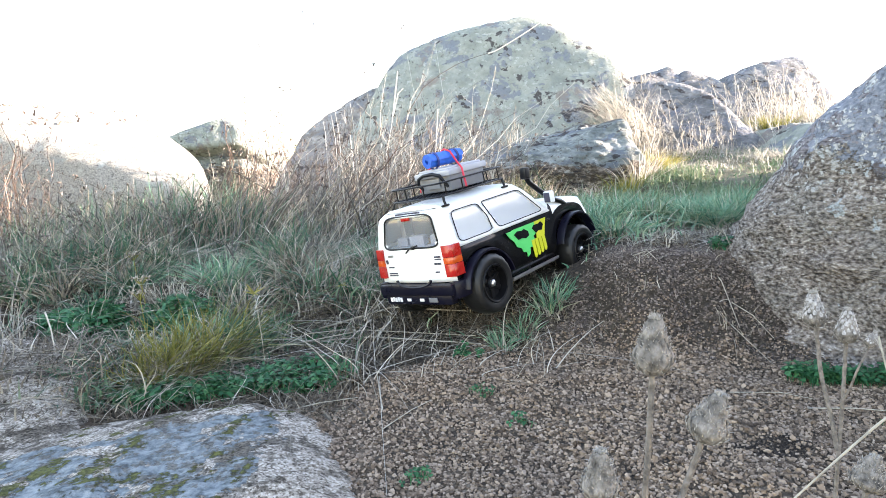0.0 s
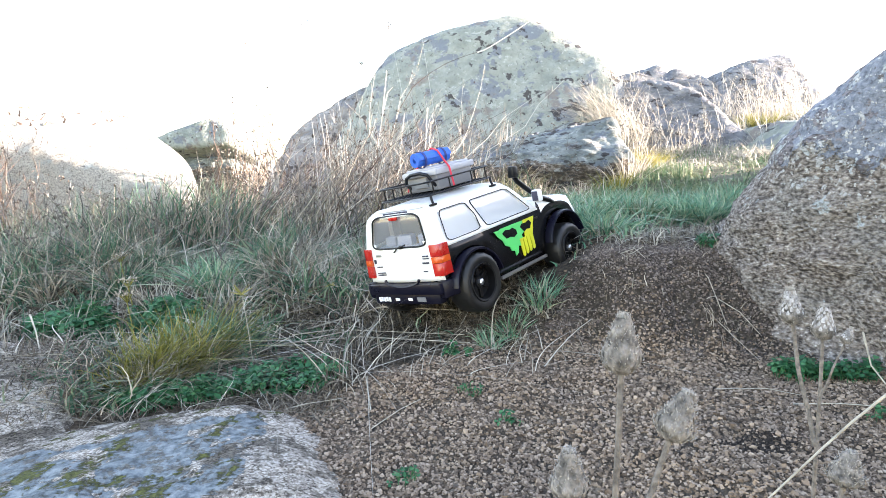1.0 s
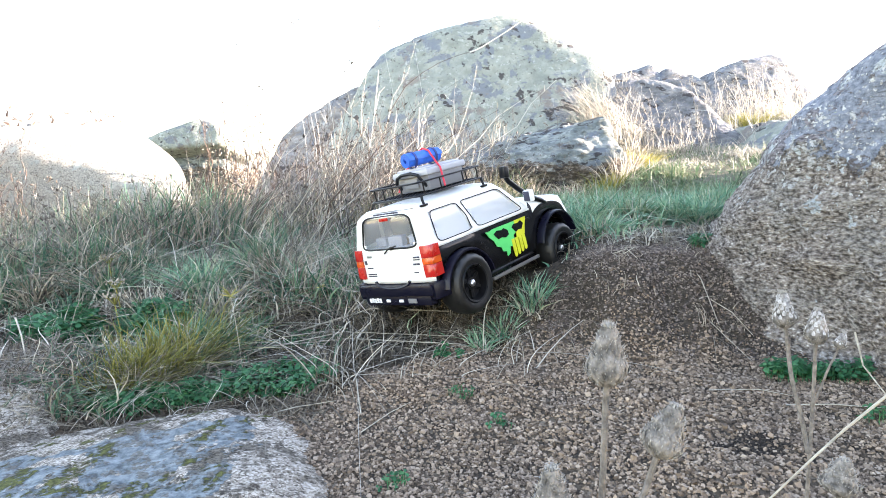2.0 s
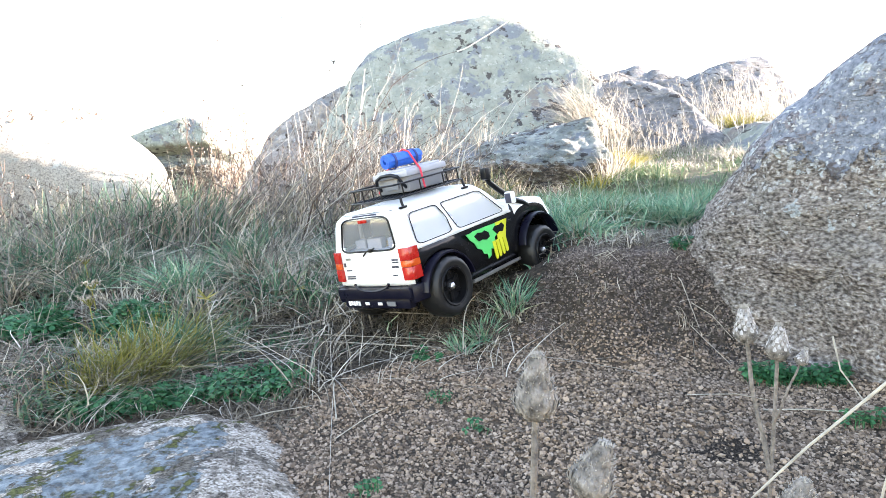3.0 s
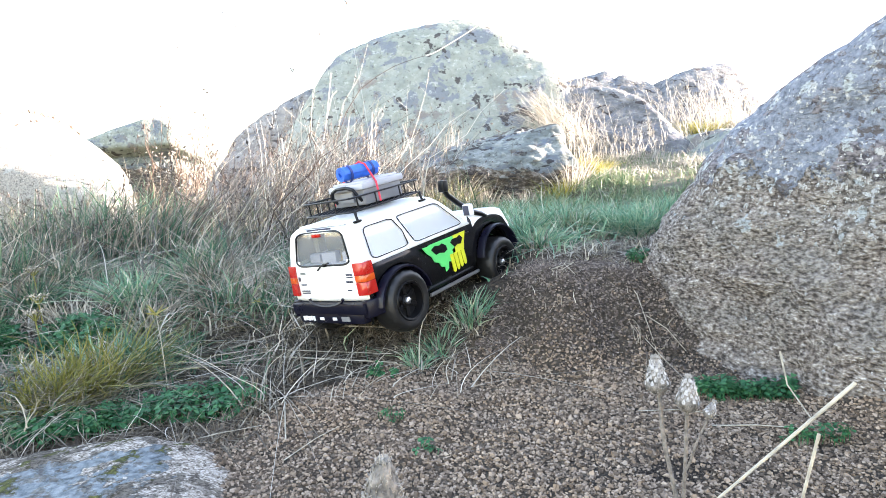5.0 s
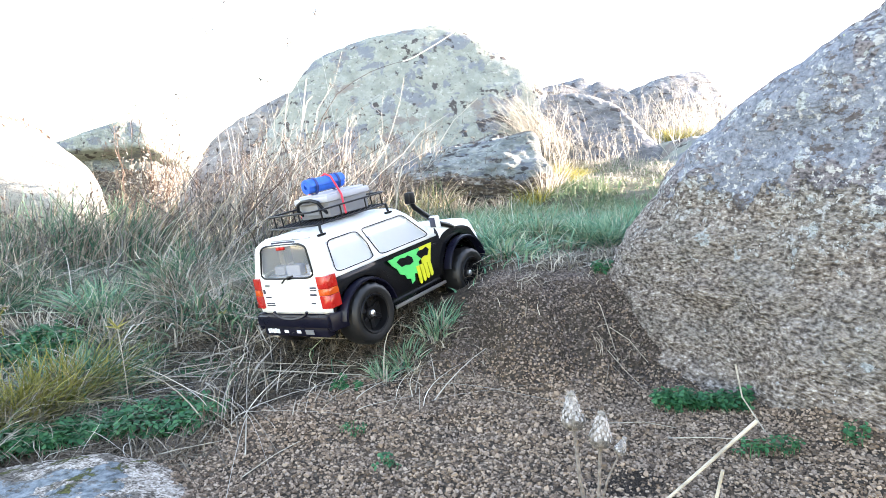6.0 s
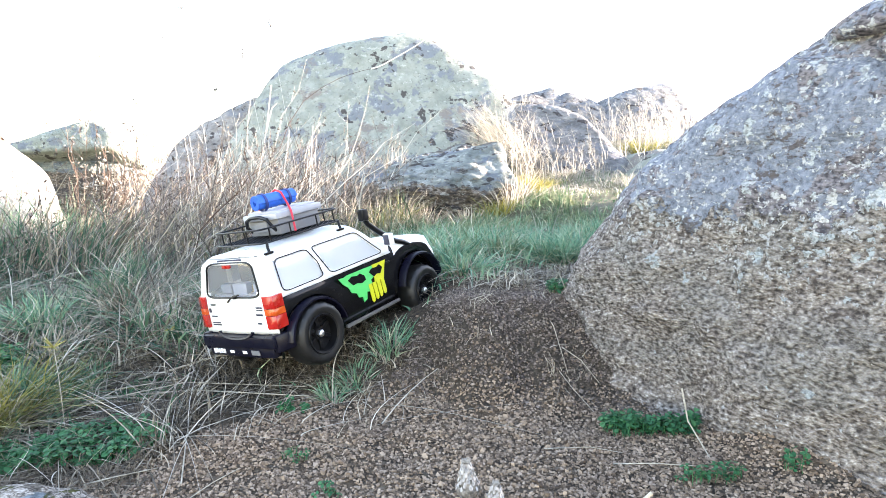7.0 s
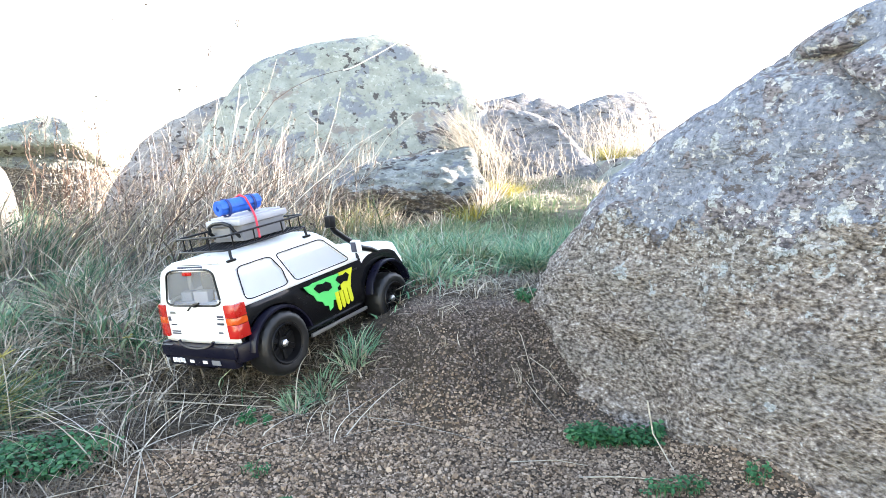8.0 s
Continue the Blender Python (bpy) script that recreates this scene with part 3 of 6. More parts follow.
pale_boulder = boulder("boulder", (-1.35, 2.35, 0.15), [
    ((0.22, -0.45, 0.87), (-1.05, 1.86, 0.352)), ((-0.05, -0.98, 0.10), (-1.05, 1.84, 0.345)), ((0.05, -0.05, 1.0), (-1.2, 2.1, 0.49)), ((0.60, 0.25, 0.76), (-0.875, 2.0, 0.40)),
    ((-1.0, 0.0, 0.2), (-2.2, 2.2, 0.3)), ((0.0, 1.0, 0.1), (-1.3, 3.0, 0.2)), ((0.0, 0.0, -1.0), (-1.3, 2.3, -0.2)), ((0.90, 0.38, 0.2), (-0.765, 2.0, 0.28)),
], mat_pale, "pale granite boulder behind the weeds, sunlit on top", 6, 22.0, 0.014, 0.4, 41, 0.003)
boulder("boulder", (-1.98, 5.35, 0.52), [
    ((-0.33, -0.1, 0.94), (-1.95, 5.0, 0.645)), ((0.12, 0.0, 1.0), (-1.72, 5.0, 0.690)), ((0.88, -0.1, 0.45), (-1.60, 5.0, 0.57)), ((0.9, -0.2, -0.4), (-1.575, 5.0, 0.48)),
    ((-0.05, -0.95, 0.2), (-1.9, 4.92, 0.55)), ((0.06, -0.30, -0.95), (-1.85, 5.0, 0.435)), ((-1.0, 0.0, 0.1), (-3.0, 5.2, 0.5)), ((0.0, 1.0, 0.1), (-1.8, 5.8, 0.5)),
], mat_big, "far boulder with an overhanging lower side", 6, 20.0, 0.020, 0.25, 51)
boulder("boulder", (-1.85, 5.40, 0.15), [
    ((0.05, -0.2, 1.0), (-1.85, 5.2, 0.425)), ((0.9, -0.1, 0.2), (-1.62, 5.2, 0.30)), ((0.0, -0.96, 0.2), (-1.9, 5.08, 0.30)), ((-1.0, 0.0, 0.1), (-2.7, 5.2, 0.3)),
    ((0.0, 1.0, 0.0), (-1.8, 5.75, 0.2)), ((0.0, 0.0, -1.0), (-1.8, 5.3, -0.30)),
], mat_mid, "brown weathered block under an overhanging boulder", 6, 12.0, 0.035, 0.20, 53)
boulder("flat_rock", (-0.30, 0.46, -0.05), [
    ((-0.06, -0.05, 1.0), (-0.20, 0.60, 0.037)), ((-0.14, 0.05, 0.99), (-0.30, 0.60, 0.033)), ((0.24, 0.05, 0.97), (-0.172, 0.60, 0.037)), ((0.8, 0.22, 0.55), (-0.088, 0.61, 0.012)),
    ((0.12, 1.0, 0.55), (-0.17, 0.725, 0.026)), ((-0.18, 1.0, 0.6), (-0.32, 0.725, 0.016)), ((-1.0, 0.0, 0.4), (-0.66, 0.5, -0.03)),
    ((0.0, -1.0, 0.3), (-0.3, 0.12, -0.03)), ((0.0, 0.0, -1.0), (-0.3, 0.45, -0.14)),
], mat_low, "low flat granite rock with blue-grey lichen and moss", 7, 18.0, 0.006, 0.09, 61, 0.0030)
pale_slab = boulder("flat_rock", (-0.62, 0.72, -0.06), [
    ((0.05, -0.15, 1.0), (-0.56, 0.80, 0.034)), ((0.6, 0.2, 0.75), (-0.45, 0.80, 0.010)), ((0.1, 1.0, 0.4), (-0.58, 0.95, 0.0)), ((-1.0, 0.0, 0.2), (-0.95, 0.8, -0.02)),
    ((0.0, -1.0, 0.3), (-0.6, 0.60, -0.02)), ((0.0, 0.0, -1.0), (-0.6, 0.75, -0.14)),
], mat_slab, "flat pale granite rock under dry litter", 6, 10.0, 0.008, 0.1, 63, 0.003)
boulder("boulder", (0.92, 0.60, 0.565), [
    ((-0.80, 0.45, 0.30), (0.648, 0.701, 0.532)), ((-0.35, 0.25, 0.90), (0.668, 0.670, 0.560)), ((-0.86, -0.488, 0.152), (0.650, 0.668, 0.52)), ((0.0, -0.1, -1.0), (0.66, 0.67, 0.518)),
    ((1.0, 0.0, 0.0), (1.25, 0.6, 0.6)), ((0.0, -1.0, 0.1), (0.9, 0.30, 0.55)),
], mat_right, "rounded granite ledge on top of a large boulder", 6, 22.0, 0.008, 0.08, 71, 0.003)
boulder("boulder", (0.90, 0.56, 0.50), [
    ((-0.86, -0.488, 0.152), (0.644, 0.648, 0.49)), ((-0.185, 0.428, -0.681), (0.663, 0.667, 0.499)), ((-0.6, 0.75, 0.2), (0.655, 0.674, 0.50)), ((-0.5, 0.3, 0.81), (0.668, 0.65, 0.520)),
    ((1.0, 0.0, 0.0), (1.2, 0.6, 0.5)), ((0.0, -1.0, 0.1), (0.9, 0.30, 0.5)),
], mat_right, "overhanging slab of lichened granite on a large boulder", 6, 22.0, 0.008, 0.08, 73, 0.003)


# ---- the toy car ----
def part(name, bm, material, parent, label="", shade=True, m=None):
    me = bpy.data.meshes.new(name)
    bmesh.ops.recalc_face_normals(bm, faces=bm.faces)
    bm.to_mesh(me)
    bm.free()
    for mt in material if isinstance(material, (list, tuple)) else [material]:
        me.materials.append(mt)
    if shade:
        me.polygons.foreach_set("use_smooth", [True] * len(me.polygons))
        me.set_sharp_from_angle(angle=radians(40))
    ob = new(name, me)
    ob.parent = parent
    if m is not None:
        ob.matrix_basis = m
    if label:
        tagged(ob, label)
    return ob


def block(bm, size, at, turn=(0, 0, 0), bevel=0.0, taper=None):
    """A box with rounded edges; taper: how much narrower its top is, in x and y."""
    got = bmesh.ops.create_cube(bm, size=1.0)
    vs = got["verts"]
    for v in vs:
        k = (taper or (1, 1)) if v.co.z > 0 else (1, 1)
        v.co = Vector((v.co.x * size[0] * k[0], v.co.y * size[1] * k[1], v.co.z * size[2]))
    if bevel:
        es = list({e for v in vs for e in v.link_edges})
        out = bmesh.ops.bevel(bm, geom=es, offset=bevel, segments=2, affect="EDGES", profile=0.6)
        vs = list({v for f in out["faces"] for v in f.verts} | {v for v in vs if v.is_valid})
    bmesh.ops.transform(bm, matrix=pose(*at, *turn), verts=vs)
    return bm


def tube(bm, points, radius, sides=8, closed=False, end_radius=None):
    """A round bar along points."""
    pts = [Vector(p) for p in points]
    n = len(pts)
    rings = []
    for k, p in enumerate(pts):
        a = pts[(k - 1) % n] if closed or k else p
        b = pts[(k + 1) % n] if closed or k < n - 1 else p
        d = (b - a).normalized()
        side = d.cross(Vector((0, 0, 1)))
        side = (d.cross(Vector((1, 0, 0))) if side.length < 0.15 else side).normalized()
        up = side.cross(d)
        r = radius if end_radius is None else radius + (end_radius - radius) * k / max(1, n - 1)
        rings.append([bm.verts.new(p + r * (math.cos(2 * math.pi * s / sides) * side + math.sin(2 * math.pi * s / sides) * up)) for s in range(sides)])
    for k in range(n if closed else n - 1):
        a, b = rings[k], rings[(k + 1) % n]
        for s in range(sides):
            bm.faces.new((a[s], a[(s + 1) % sides], b[(s + 1) % sides], b[s]))
    if not closed:
        bm.faces.new(rings[0][::-1])
        bm.faces.new(rings[-1])
    return bm


def lathe(bm, profile, axis="x", sides=40, wobble=None):
    """profile: (along, radius) pairs turned round an axis."""
    rings = []
    for j, (a, r) in enumerate(profile):
        ring = []
        for s in range(sides):
            th = 2 * math.pi * s / sides
            rr = r if wobble is None else wobble(j, s, r)
            c, d = rr * math.cos(th), rr * math.sin(th)
            ring.append(bm.verts.new((a, c, d) if axis == "x" else (c, a, d) if axis == "y" else (c, d, a)))
        rings.append(ring)
    for a, b in zip(rings, rings[1:]):
        for s in range(sides):
            bm.faces.new((a[s], a[(s + 1) % sides], b[(s + 1) % sides], b[s]))
    return bm


def patch_grid(bm, fn, us, vs, skip=None, back=False):
    grid = [[bm.verts.new(fn(u, v)) for v in vs] for u in us]
    for a in range(len(us) - 1):
        for b in range(len(vs) - 1):
            if skip and skip(0.5 * (us[a] + us[a + 1]), 0.5 * (vs[b] + vs[b + 1])):
                continue
            bm.faces.new((grid[a][b], grid[a + 1][b], grid[a + 1][b + 1], grid[a][b + 1]))
    return bm


def painted(name, col, rough=0.3, dirt=0.35, shine=0.5):
    m, nt, b = nodes_for(name)
    f = noise_node(nt, 38.0, 8, 0.7)
    dust = tuple(0.5 * c + 0.5 * d for c, d in zip(col, (0.32, 0.28, 0.23)))
    nt.links.new(mixed(nt, maths(nt, "MULTIPLY", ramp(nt, f, [(0.5, 0.0), (0.8, 1.0)]), dirt), col, dust), b.inputs["Base Color"])
    nt.links.new(ramp(nt, f, [(0.3, rough * 0.8), (0.75, min(1.0, rough * 2.0))]), b.inputs["Roughness"])
    b.inputs["Specular IOR Level"].default_value = shine
    b.inputs["Coat Weight"].default_value = 0.2 if shine > 0.4 else 0.0
    b.inputs["Coat Roughness"].default_value = 0.15
    return m


def glass(name):
    m, nt, b = nodes_for(name)
    b.inputs["Base Color"].default_value = (0.86, 0.88, 0.92, 1)
    b.inputs["Roughness"].default_value = 0.06
    b.inputs["Transmission Weight"].default_value = 0.85
    b.inputs["IOR"].default_value = 1.45
    return m


paint_white = painted("white_paint", (0.80, 0.80, 0.79), 0.28, 0.10)
paint_black = painted("black_paint", (0.004, 0.004, 0.005), 0.16, 0.015, 0.3)
paint_navy = painted("dark_plastic", (0.004, 0.004, 0.012), 0.26, 0.02, 0.22)
black_metal = painted("black_metal", (0.006, 0.006, 0.007), 0.28, 0.03, 0.25)
rubber = plain("rubber", (0.006, 0.006, 0.0064), 0.48, 0, 0.35, 70.0)
grey_plastic = painted("grey_plastic", (0.17, 0.175, 0.19), 0.4, 0.15)
blue_foam = plain("blue_foam", (0.004, 0.12, 0.58), 0.55, 0, 0.12, 140.0, 0.2)
red_cord = plain("red_cord", (0.60, 0.025, 0.05), 0.5)
red_lens = painted("red_lens", (0.42, 0.012, 0.008), 0.2, 0.05)
orange_lens = painted("orange_lens", (0.58, 0.075, 0.010), 0.2, 0.05)
silver = plain("silver", (0.55, 0.55, 0.56), 0.3, 0.9, 0.1)
green_film = painted("green_film", (0.05, 0.62, 0.16), 0.3, 0.12)
yellow_film = painted("yellow_film", (0.62, 0.62, 0.03), 0.3, 0.12)
ink = plain("dark_ink", (0.05, 0.05, 0.08), 0.5)
pale_ink = plain("pale_ink", (0.75, 0.75, 0.78), 0.5)
tan_cloth = plain("tan_cloth", (0.33, 0.24, 0.15), 0.9, 0, 0.4, 50.0, 0.5)
car_glass = glass("car_glass")
inner_grey = painted("blue_grey_plastic", (0.34, 0.36, 0.45), 0.45, 0.12)
# dusty, and its base whitened in place of the bright sky's reflection
side_glass = painted("dusty_whitened_plastic", (0.78, 0.80, 0.82), 0.10, 0.10)
side_glass.node_tree.nodes["Principled BSDF"].inputs["Transmission Weight"].default_value = 0.35

car = new("toy_car")
car.matrix_world = pose(0.010, 0.925, 0.132, 9.4, -7.8, -42.5)
tagged(car, "white and black toy off-road car with a loaded roof rack", "toy car")

BASE = 0.238      # between the axles
DROOP = -0.015    # the front axle hangs low on its springs
BELT, ROOF = 0.063, 0.119


def arch(y):
    z = -0.014
    for yw in (0.0, BASE):
        if abs(y - yw) < 0.052:
            z = max(z, math.sqrt(0.052 ** 2 - (y - yw) ** 2) - 0.004)
    return z


def top_z(y):
    return BELT if y < 0.182 else 0.077 - 0.14 * max(0, y - 0.21) if y < 0.295 else 0.062 - 2.2 * (y - 0.295)


def lower_shell():
    bm = bmesh.new()
    ys = [-0.057, -0.054] + [-0.050 + 0.0070 * k for k in range(50)] + [0.300, 0.303]
    rows = []
    for y in ys:
        nose = 1 - 0.10 * float(smooth(0.21, 0.30, y)) - 0.05 * float(smooth(-0.03, -0.057, y))
        zb, zt = arch(y), max(top_z(y), 0.046)
        pts = [(0.072, zb), (0.0765, zb + 0.25 * (zt - zb)), (0.0765, zb + 0.70 * (zt - zb)), (0.0745, zb + 0.88 * (zt - zb)), (0.069 if y > 0.185 else 0.0735, zt)]
        if y > 0.18:
            pts += [(0.055, zt + 0.003), (0.030, zt + 0.0045), (0.0, zt + 0.004)]
        else:
            pts += [(0.0725, zt), (0.072, zt), (0.0715, zt)]
        rows.append([bm.verts.new((x * nose, y, z)) for x, z in pts])
    mirror = [[bm.verts.new((-v.co.x, v.co.y, v.co.z)) for v in r] for r in rows]
    for side in (rows, mirror):
        for a, b in zip(side, side[1:]):
            for k in range(len(a) - 1):
                f = bm.faces.new((a[k], a[k + 1], b[k + 1], b[k]))
                c = f.calc_center_median()
                f.material_index = 1 if (c.y > 0.19 and k >= 2) or k >= 4 else 0
    # nose and tail ends
    for side in (rows, mirror):
        f = bm.faces.new([v for v in side[-1]] + [bm.verts.new((0, 0.303, -0.012))])
        f.material_index = 0
    bmesh.ops.remove_doubles(bm, verts=bm.verts, dist=0.0004)
    return bm


def side_x(z):
    t = (z - BELT) / (ROOF - BELT)
    return 0.0735 - 0.0125 * t - 0.006 * max(0.0, t - 0.8) * 5


def rear_y(z):
    return -0.057 + 0.10 * max(0.0, z - 0.06) + 1.2 * max(0.0, z - 0.113)


def front_y(z):
    return 0.187 - (z - BELT) / (ROOF - BELT) * 0.060


def cabin_side(s, z, sign, out=0.0):
    y = rear_y(z) + s * (front_y(z) - rear_y(z))
    return Vector((sign * (side_x(z) + out), y, z))


ZS = [BELT, 0.0695, 0.081, 0.093, 0.102, 0.1095, 0.1150, ROOF]
SS = [0, 0.05, 0.10, 0.14, 0.25, 0.36, 0.42, 0.475, 0.52, 0.62, 0.72, 0.82, 0.88, 0.935, 0.97, 1.0]


def side_hole(s, z):
    return 0.0695 < z < 0.1095 and (0.10 < s < 0.42 or 0.475 < s < 0.935)


def cabin():
    bm = bmesh.new()
    for sign in (1, -1):
        patch_grid(bm, lambda s, z: cabin_side(s, z, sign), SS, ZS, side_hole)
    us = [-1, -0.88, -0.75, -0.5, -0.25, 0, 0.25, 0.5, 0.75, 0.88, 1]

    def roof(u, s):
        y = rear_y(ROOF) + s * (front_y(ROOF) - rear_y(ROOF))
        bow = (1 - u * u) * 0.006 * math.sin(math.pi * min(1, max(0, 0.08 + 0.86 * s))) ** 0.5 + 0.0025 * (1 - abs(u) ** 6)
        return Vector((u * side_x(ROOF), y, ROOF + bow))
    patch_grid(bm, roof, us, SS)
    patch_grid(bm, lambda u, z: Vector((u * side_x(z), front_y(z) + 0.005 * (1 - u * u), z)), us, ZS, lambda u, z: abs(u) < 0.88 and 0.081 < z < 0.1095 + 0.004)
    bmesh.ops.remove_doubles(bm, verts=bm.verts, dist=0.0012)
    return bm


def thicken(ob, t):
    mod = ob.modifiers.new("thickness", "SOLIDIFY")
    mod.thickness, mod.offset = t, -1
    return ob


body = thicken(part("body", lower_shell(), [paint_black, paint_white], car, "black lower sides and white bonnet"), 0.0016)
upper = thicken(part("cabin", cabin(), paint_white, car, "glossy white roof and pillars"), 0.0016)


def tail_point(u, z, out=0.0):
    w = 0.0735 if z < BELT else side_x(z)
    return Vector((u * w, rear_y(z) - out - 0.004 * (1 - u * u), z))


def tailgate():
    bm = bmesh.new()
    us = [-1, -0.9, -0.82, -0.74, -0.68, -0.5, -0.3, 0, 0.3, 0.5, 0.68, 0.74, 0.82, 0.9, 1]
    zs = [0.020, 0.026, 0.036, 0.046, 0.056, 0.064, 0.0705, 0.076, 0.085, 0.095, 0.105, 0.1105, 0.1135, 0.116, ROOF]

    def shaped(u, z):
        press = 0.0016 * float(smooth(0.55, 0.42, abs(u))) * float(smooth(0.028, 0.034, z)) * float(smooth(0.066, 0.06, z))
        return tail_point(u, z, -press)
    patch_grid(bm, shaped, us, zs, lambda u, z: abs(u) < (0.74 if 0.076 < z < 0.1105 else 0.68) and 0.0705 < z < 0.1135)
    return bm


gate = thicken(part("tailgate", tailgate(), paint_white, car, "white tailgate with small dark stickers"), 0.0016)


def pane(fn, us, vs):
    bm = bmesh.new()
    return patch_grid(bm, fn, us, vs)


lin = lambda a, b, n: [a + (b - a) * k / n for k in range(n + 1)]
part("rear_window", pane(lambda u, z: tail_point(u, z, -0.0012), lin(-0.76, 0.76, 8), lin(0.0695, 0.1145, 5)), car_glass, car, "tinted rear window").visible_shadow = False
for sign in (1, -1):
    part("side_window", pane(lambda s, z: cabin_side(s, z, sign, -0.0012), lin(0.09, 0.43, 5), lin(0.0685, 0.1105, 5)), side_glass, car, "dusty clear plastic window, whitened like a sky reflection")
    part("door_window", pane(lambda s, z: cabin_side(s, z, sign, -0.0012), lin(0.465, 0.945, 6), lin(0.0685, 0.1105, 5)), side_glass, car, "dusty clear plastic window, whitened like a sky reflection")
part("windscreen", pane(lambda u, z: Vector((u * side_x(z), front_y(z) + 0.005 * (1 - u * u) - 0.001, z)), lin(-0.9, 0.9, 8), lin(0.0745, 0.1145, 5)), car_glass, car).visible_shadow = False


def loop_on(fn, corners, r=0.25, n=5):
    """A rounded outline through parameter corners, laid on a surface."""
    pts = []
    k = len(corners)
    for i0 in range(k):
        a, b, c = (np.array(corners[(i0 + d) % k], float) for d in (-1, 0, 1))
        p, q = b + (a - b) * r, b + (c - b) * r
        for s in range(n + 1):
            t = s / n
            w = (1 - t) ** 2 * p + 2 * t * (1 - t) * b + t * t * q
            pts.append(fn(*w))
    return pts


bm = bmesh.new()
tube(bm, loop_on(lambda u, z: tail_point(u, z, 0.0004), [(-0.76, 0.0695), (0.76, 0.0695), (0.74, 0.1145), (-0.74, 0.1145)], 0.16), 0.0014, 6, True)
part("window_seal", bm, black_metal, gate)
for sign in (1, -1):
    bm = bmesh.new()
    tube(bm, loop_on(lambda s, z: cabin_side(s, z, sign, 0.0003), [(0.09, 0.0685), (0.40, 0.0685), (0.43, 0.090), (0.41, 0.1105), (0.11, 0.1105)], 0.18), 0.0008, 6, True)
    part("window_seal", bm, paint_navy, upper)
    bm = bmesh.new()
    tube(bm, loop_on(lambda s, z: cabin_side(s, z, sign, 0.0003), [(0.465, 0.0685), (0.945, 0.0685), (0.945, 0.1105), (0.465, 0.1105)], 0.1), 0.0008, 6, True)
    part("window_seal", bm, paint_navy, upper)

# rear wiper, stop lamp, stickers
bm = bmesh.new()
tube(bm, [tail_point(-0.10, 0.0640, 0.002), tail_point(0.02, 0.0700, 0.003), tail_point(0.24, 0.0735, 0.0025)], 0.0012, 6)
block(bm, (0.005, 0.004, 0.005), tail_point(0.10, 0.0705, 0.001), (0, 0, 0), 0.001)
part("rear_wiper", bm, black_metal, gate)
bm = bmesh.new()
block(bm, (0.016, 0.003, 0.0045), tail_point(0.0, 0.1105, 0.001), (0, 0, 0), 0.001)
part("stop_lamp", bm, red_lens, gate, "small red stop lamp")
for u, z, w, h, mt in ((0.0, 0.1172, 0.050, 0.0026, ink), (-0.60, 0.060, 0.011, 0.0032, silver), (-0.74, 0.0515, 0.005, 0.006, ink), (-0.64, 0.0435, 0.012, 0.0018, ink),
                       (-0.62, 0.0345, 0.018, 0.0018, ink), (-0.62, 0.0315, 0.018, 0.0018, ink), (0.66, 0.0555, 0.012, 0.0022, ink), (0.66, 0.0522, 0.012, 0.0016, ink), (0.64, 0.0460, 0.013, 0.0026, ink), (0.60, 0.0345, 0.009, 0.0018, ink)):
    bm = bmesh.new()
    n = max(3, round(w / 0.0022))
    for k in range(n):
        x = -w / 2 + w * (k + 0.5) / n
        block(bm, (w / n * (0.55 + 0.25 * (k % 3 == 1)), 0.0008, h), tail_point(u, z, 0.0006) + Vector((x, 0, 0)))
    part("sticker", bm, mt, gate, "row of small dark bars" if mt is ink else "", False)

bm = bmesh.new()
for x, w in ((0.0, 0.034), (0.030, 0.030), (-0.030, 0.030)):
    block(bm, (w, 0.016, 0.004), tail_point(0, 0.1215, 0.0) + Vector((x, 0.005 + 8.0 * x * x * 0.3, -0.6 * abs(x) * 0.03)), (0, 0, 0), 0.0015)
part("roof_lip", bm, paint_white, upper)

# lamps
for sign in (1, -1):
    bm = bmesh.new()
    lamp_in, lamp_out = 0.0610, 0.0782

    def lens(a, b):
        bm2 = bmesh.new()
        for z0, z1 in ((a, b),):
            v = []
            for z in (z0, z1):
                lift = 0.05 * (z - 0.03)
                v += [(lamp_in - 0.05 * (z - 0.03), -0.0625 + lift), (lamp_out - 0.0012 - 0.02 * (z - 0.03), -0.0598 + lift), (lamp_out, -0.0425), (lamp_in, -0.048)]
            vs = [bm2.verts.new((sign * x, y, z0 if k < 4 else z1)) for k, (x, y) in enumerate(v)]
            for q in ((0, 1, 2, 3), (4, 5, 6, 7), (0, 1, 5, 4), (1, 2, 6, 5), (2, 3, 7, 6), (3, 0, 4, 7)):
                bm2.faces.new([vs[i0] for i0 in q])
            bmesh.ops.bevel(bm2, geom=list(bm2.edges), offset=0.0003, segments=1, affect="EDGES")
        return bm2
    tail = part("tail_lamp", lens(0.0275, 0.0445), red_lens, car, "red and orange tail lamp")
    part("indicator", lens(0.0449, 0.0535), orange_lens, tail, "orange lens")
    part("upper_lens", lens(0.0539, 0.0700), red_lens, tail)
    bm.free()
    bm = bmesh.new()
    lathe(bm, [(0.297, 0.001), (0.3045, 0.006), (0.3055, 0.010), (0.300, 0.011)], "y", 20)
    bmesh.ops.translate(bm, vec=(sign * 0.046, 0, 0.036), verts=bm.verts)
    part("headlamp", bm, silver, car)

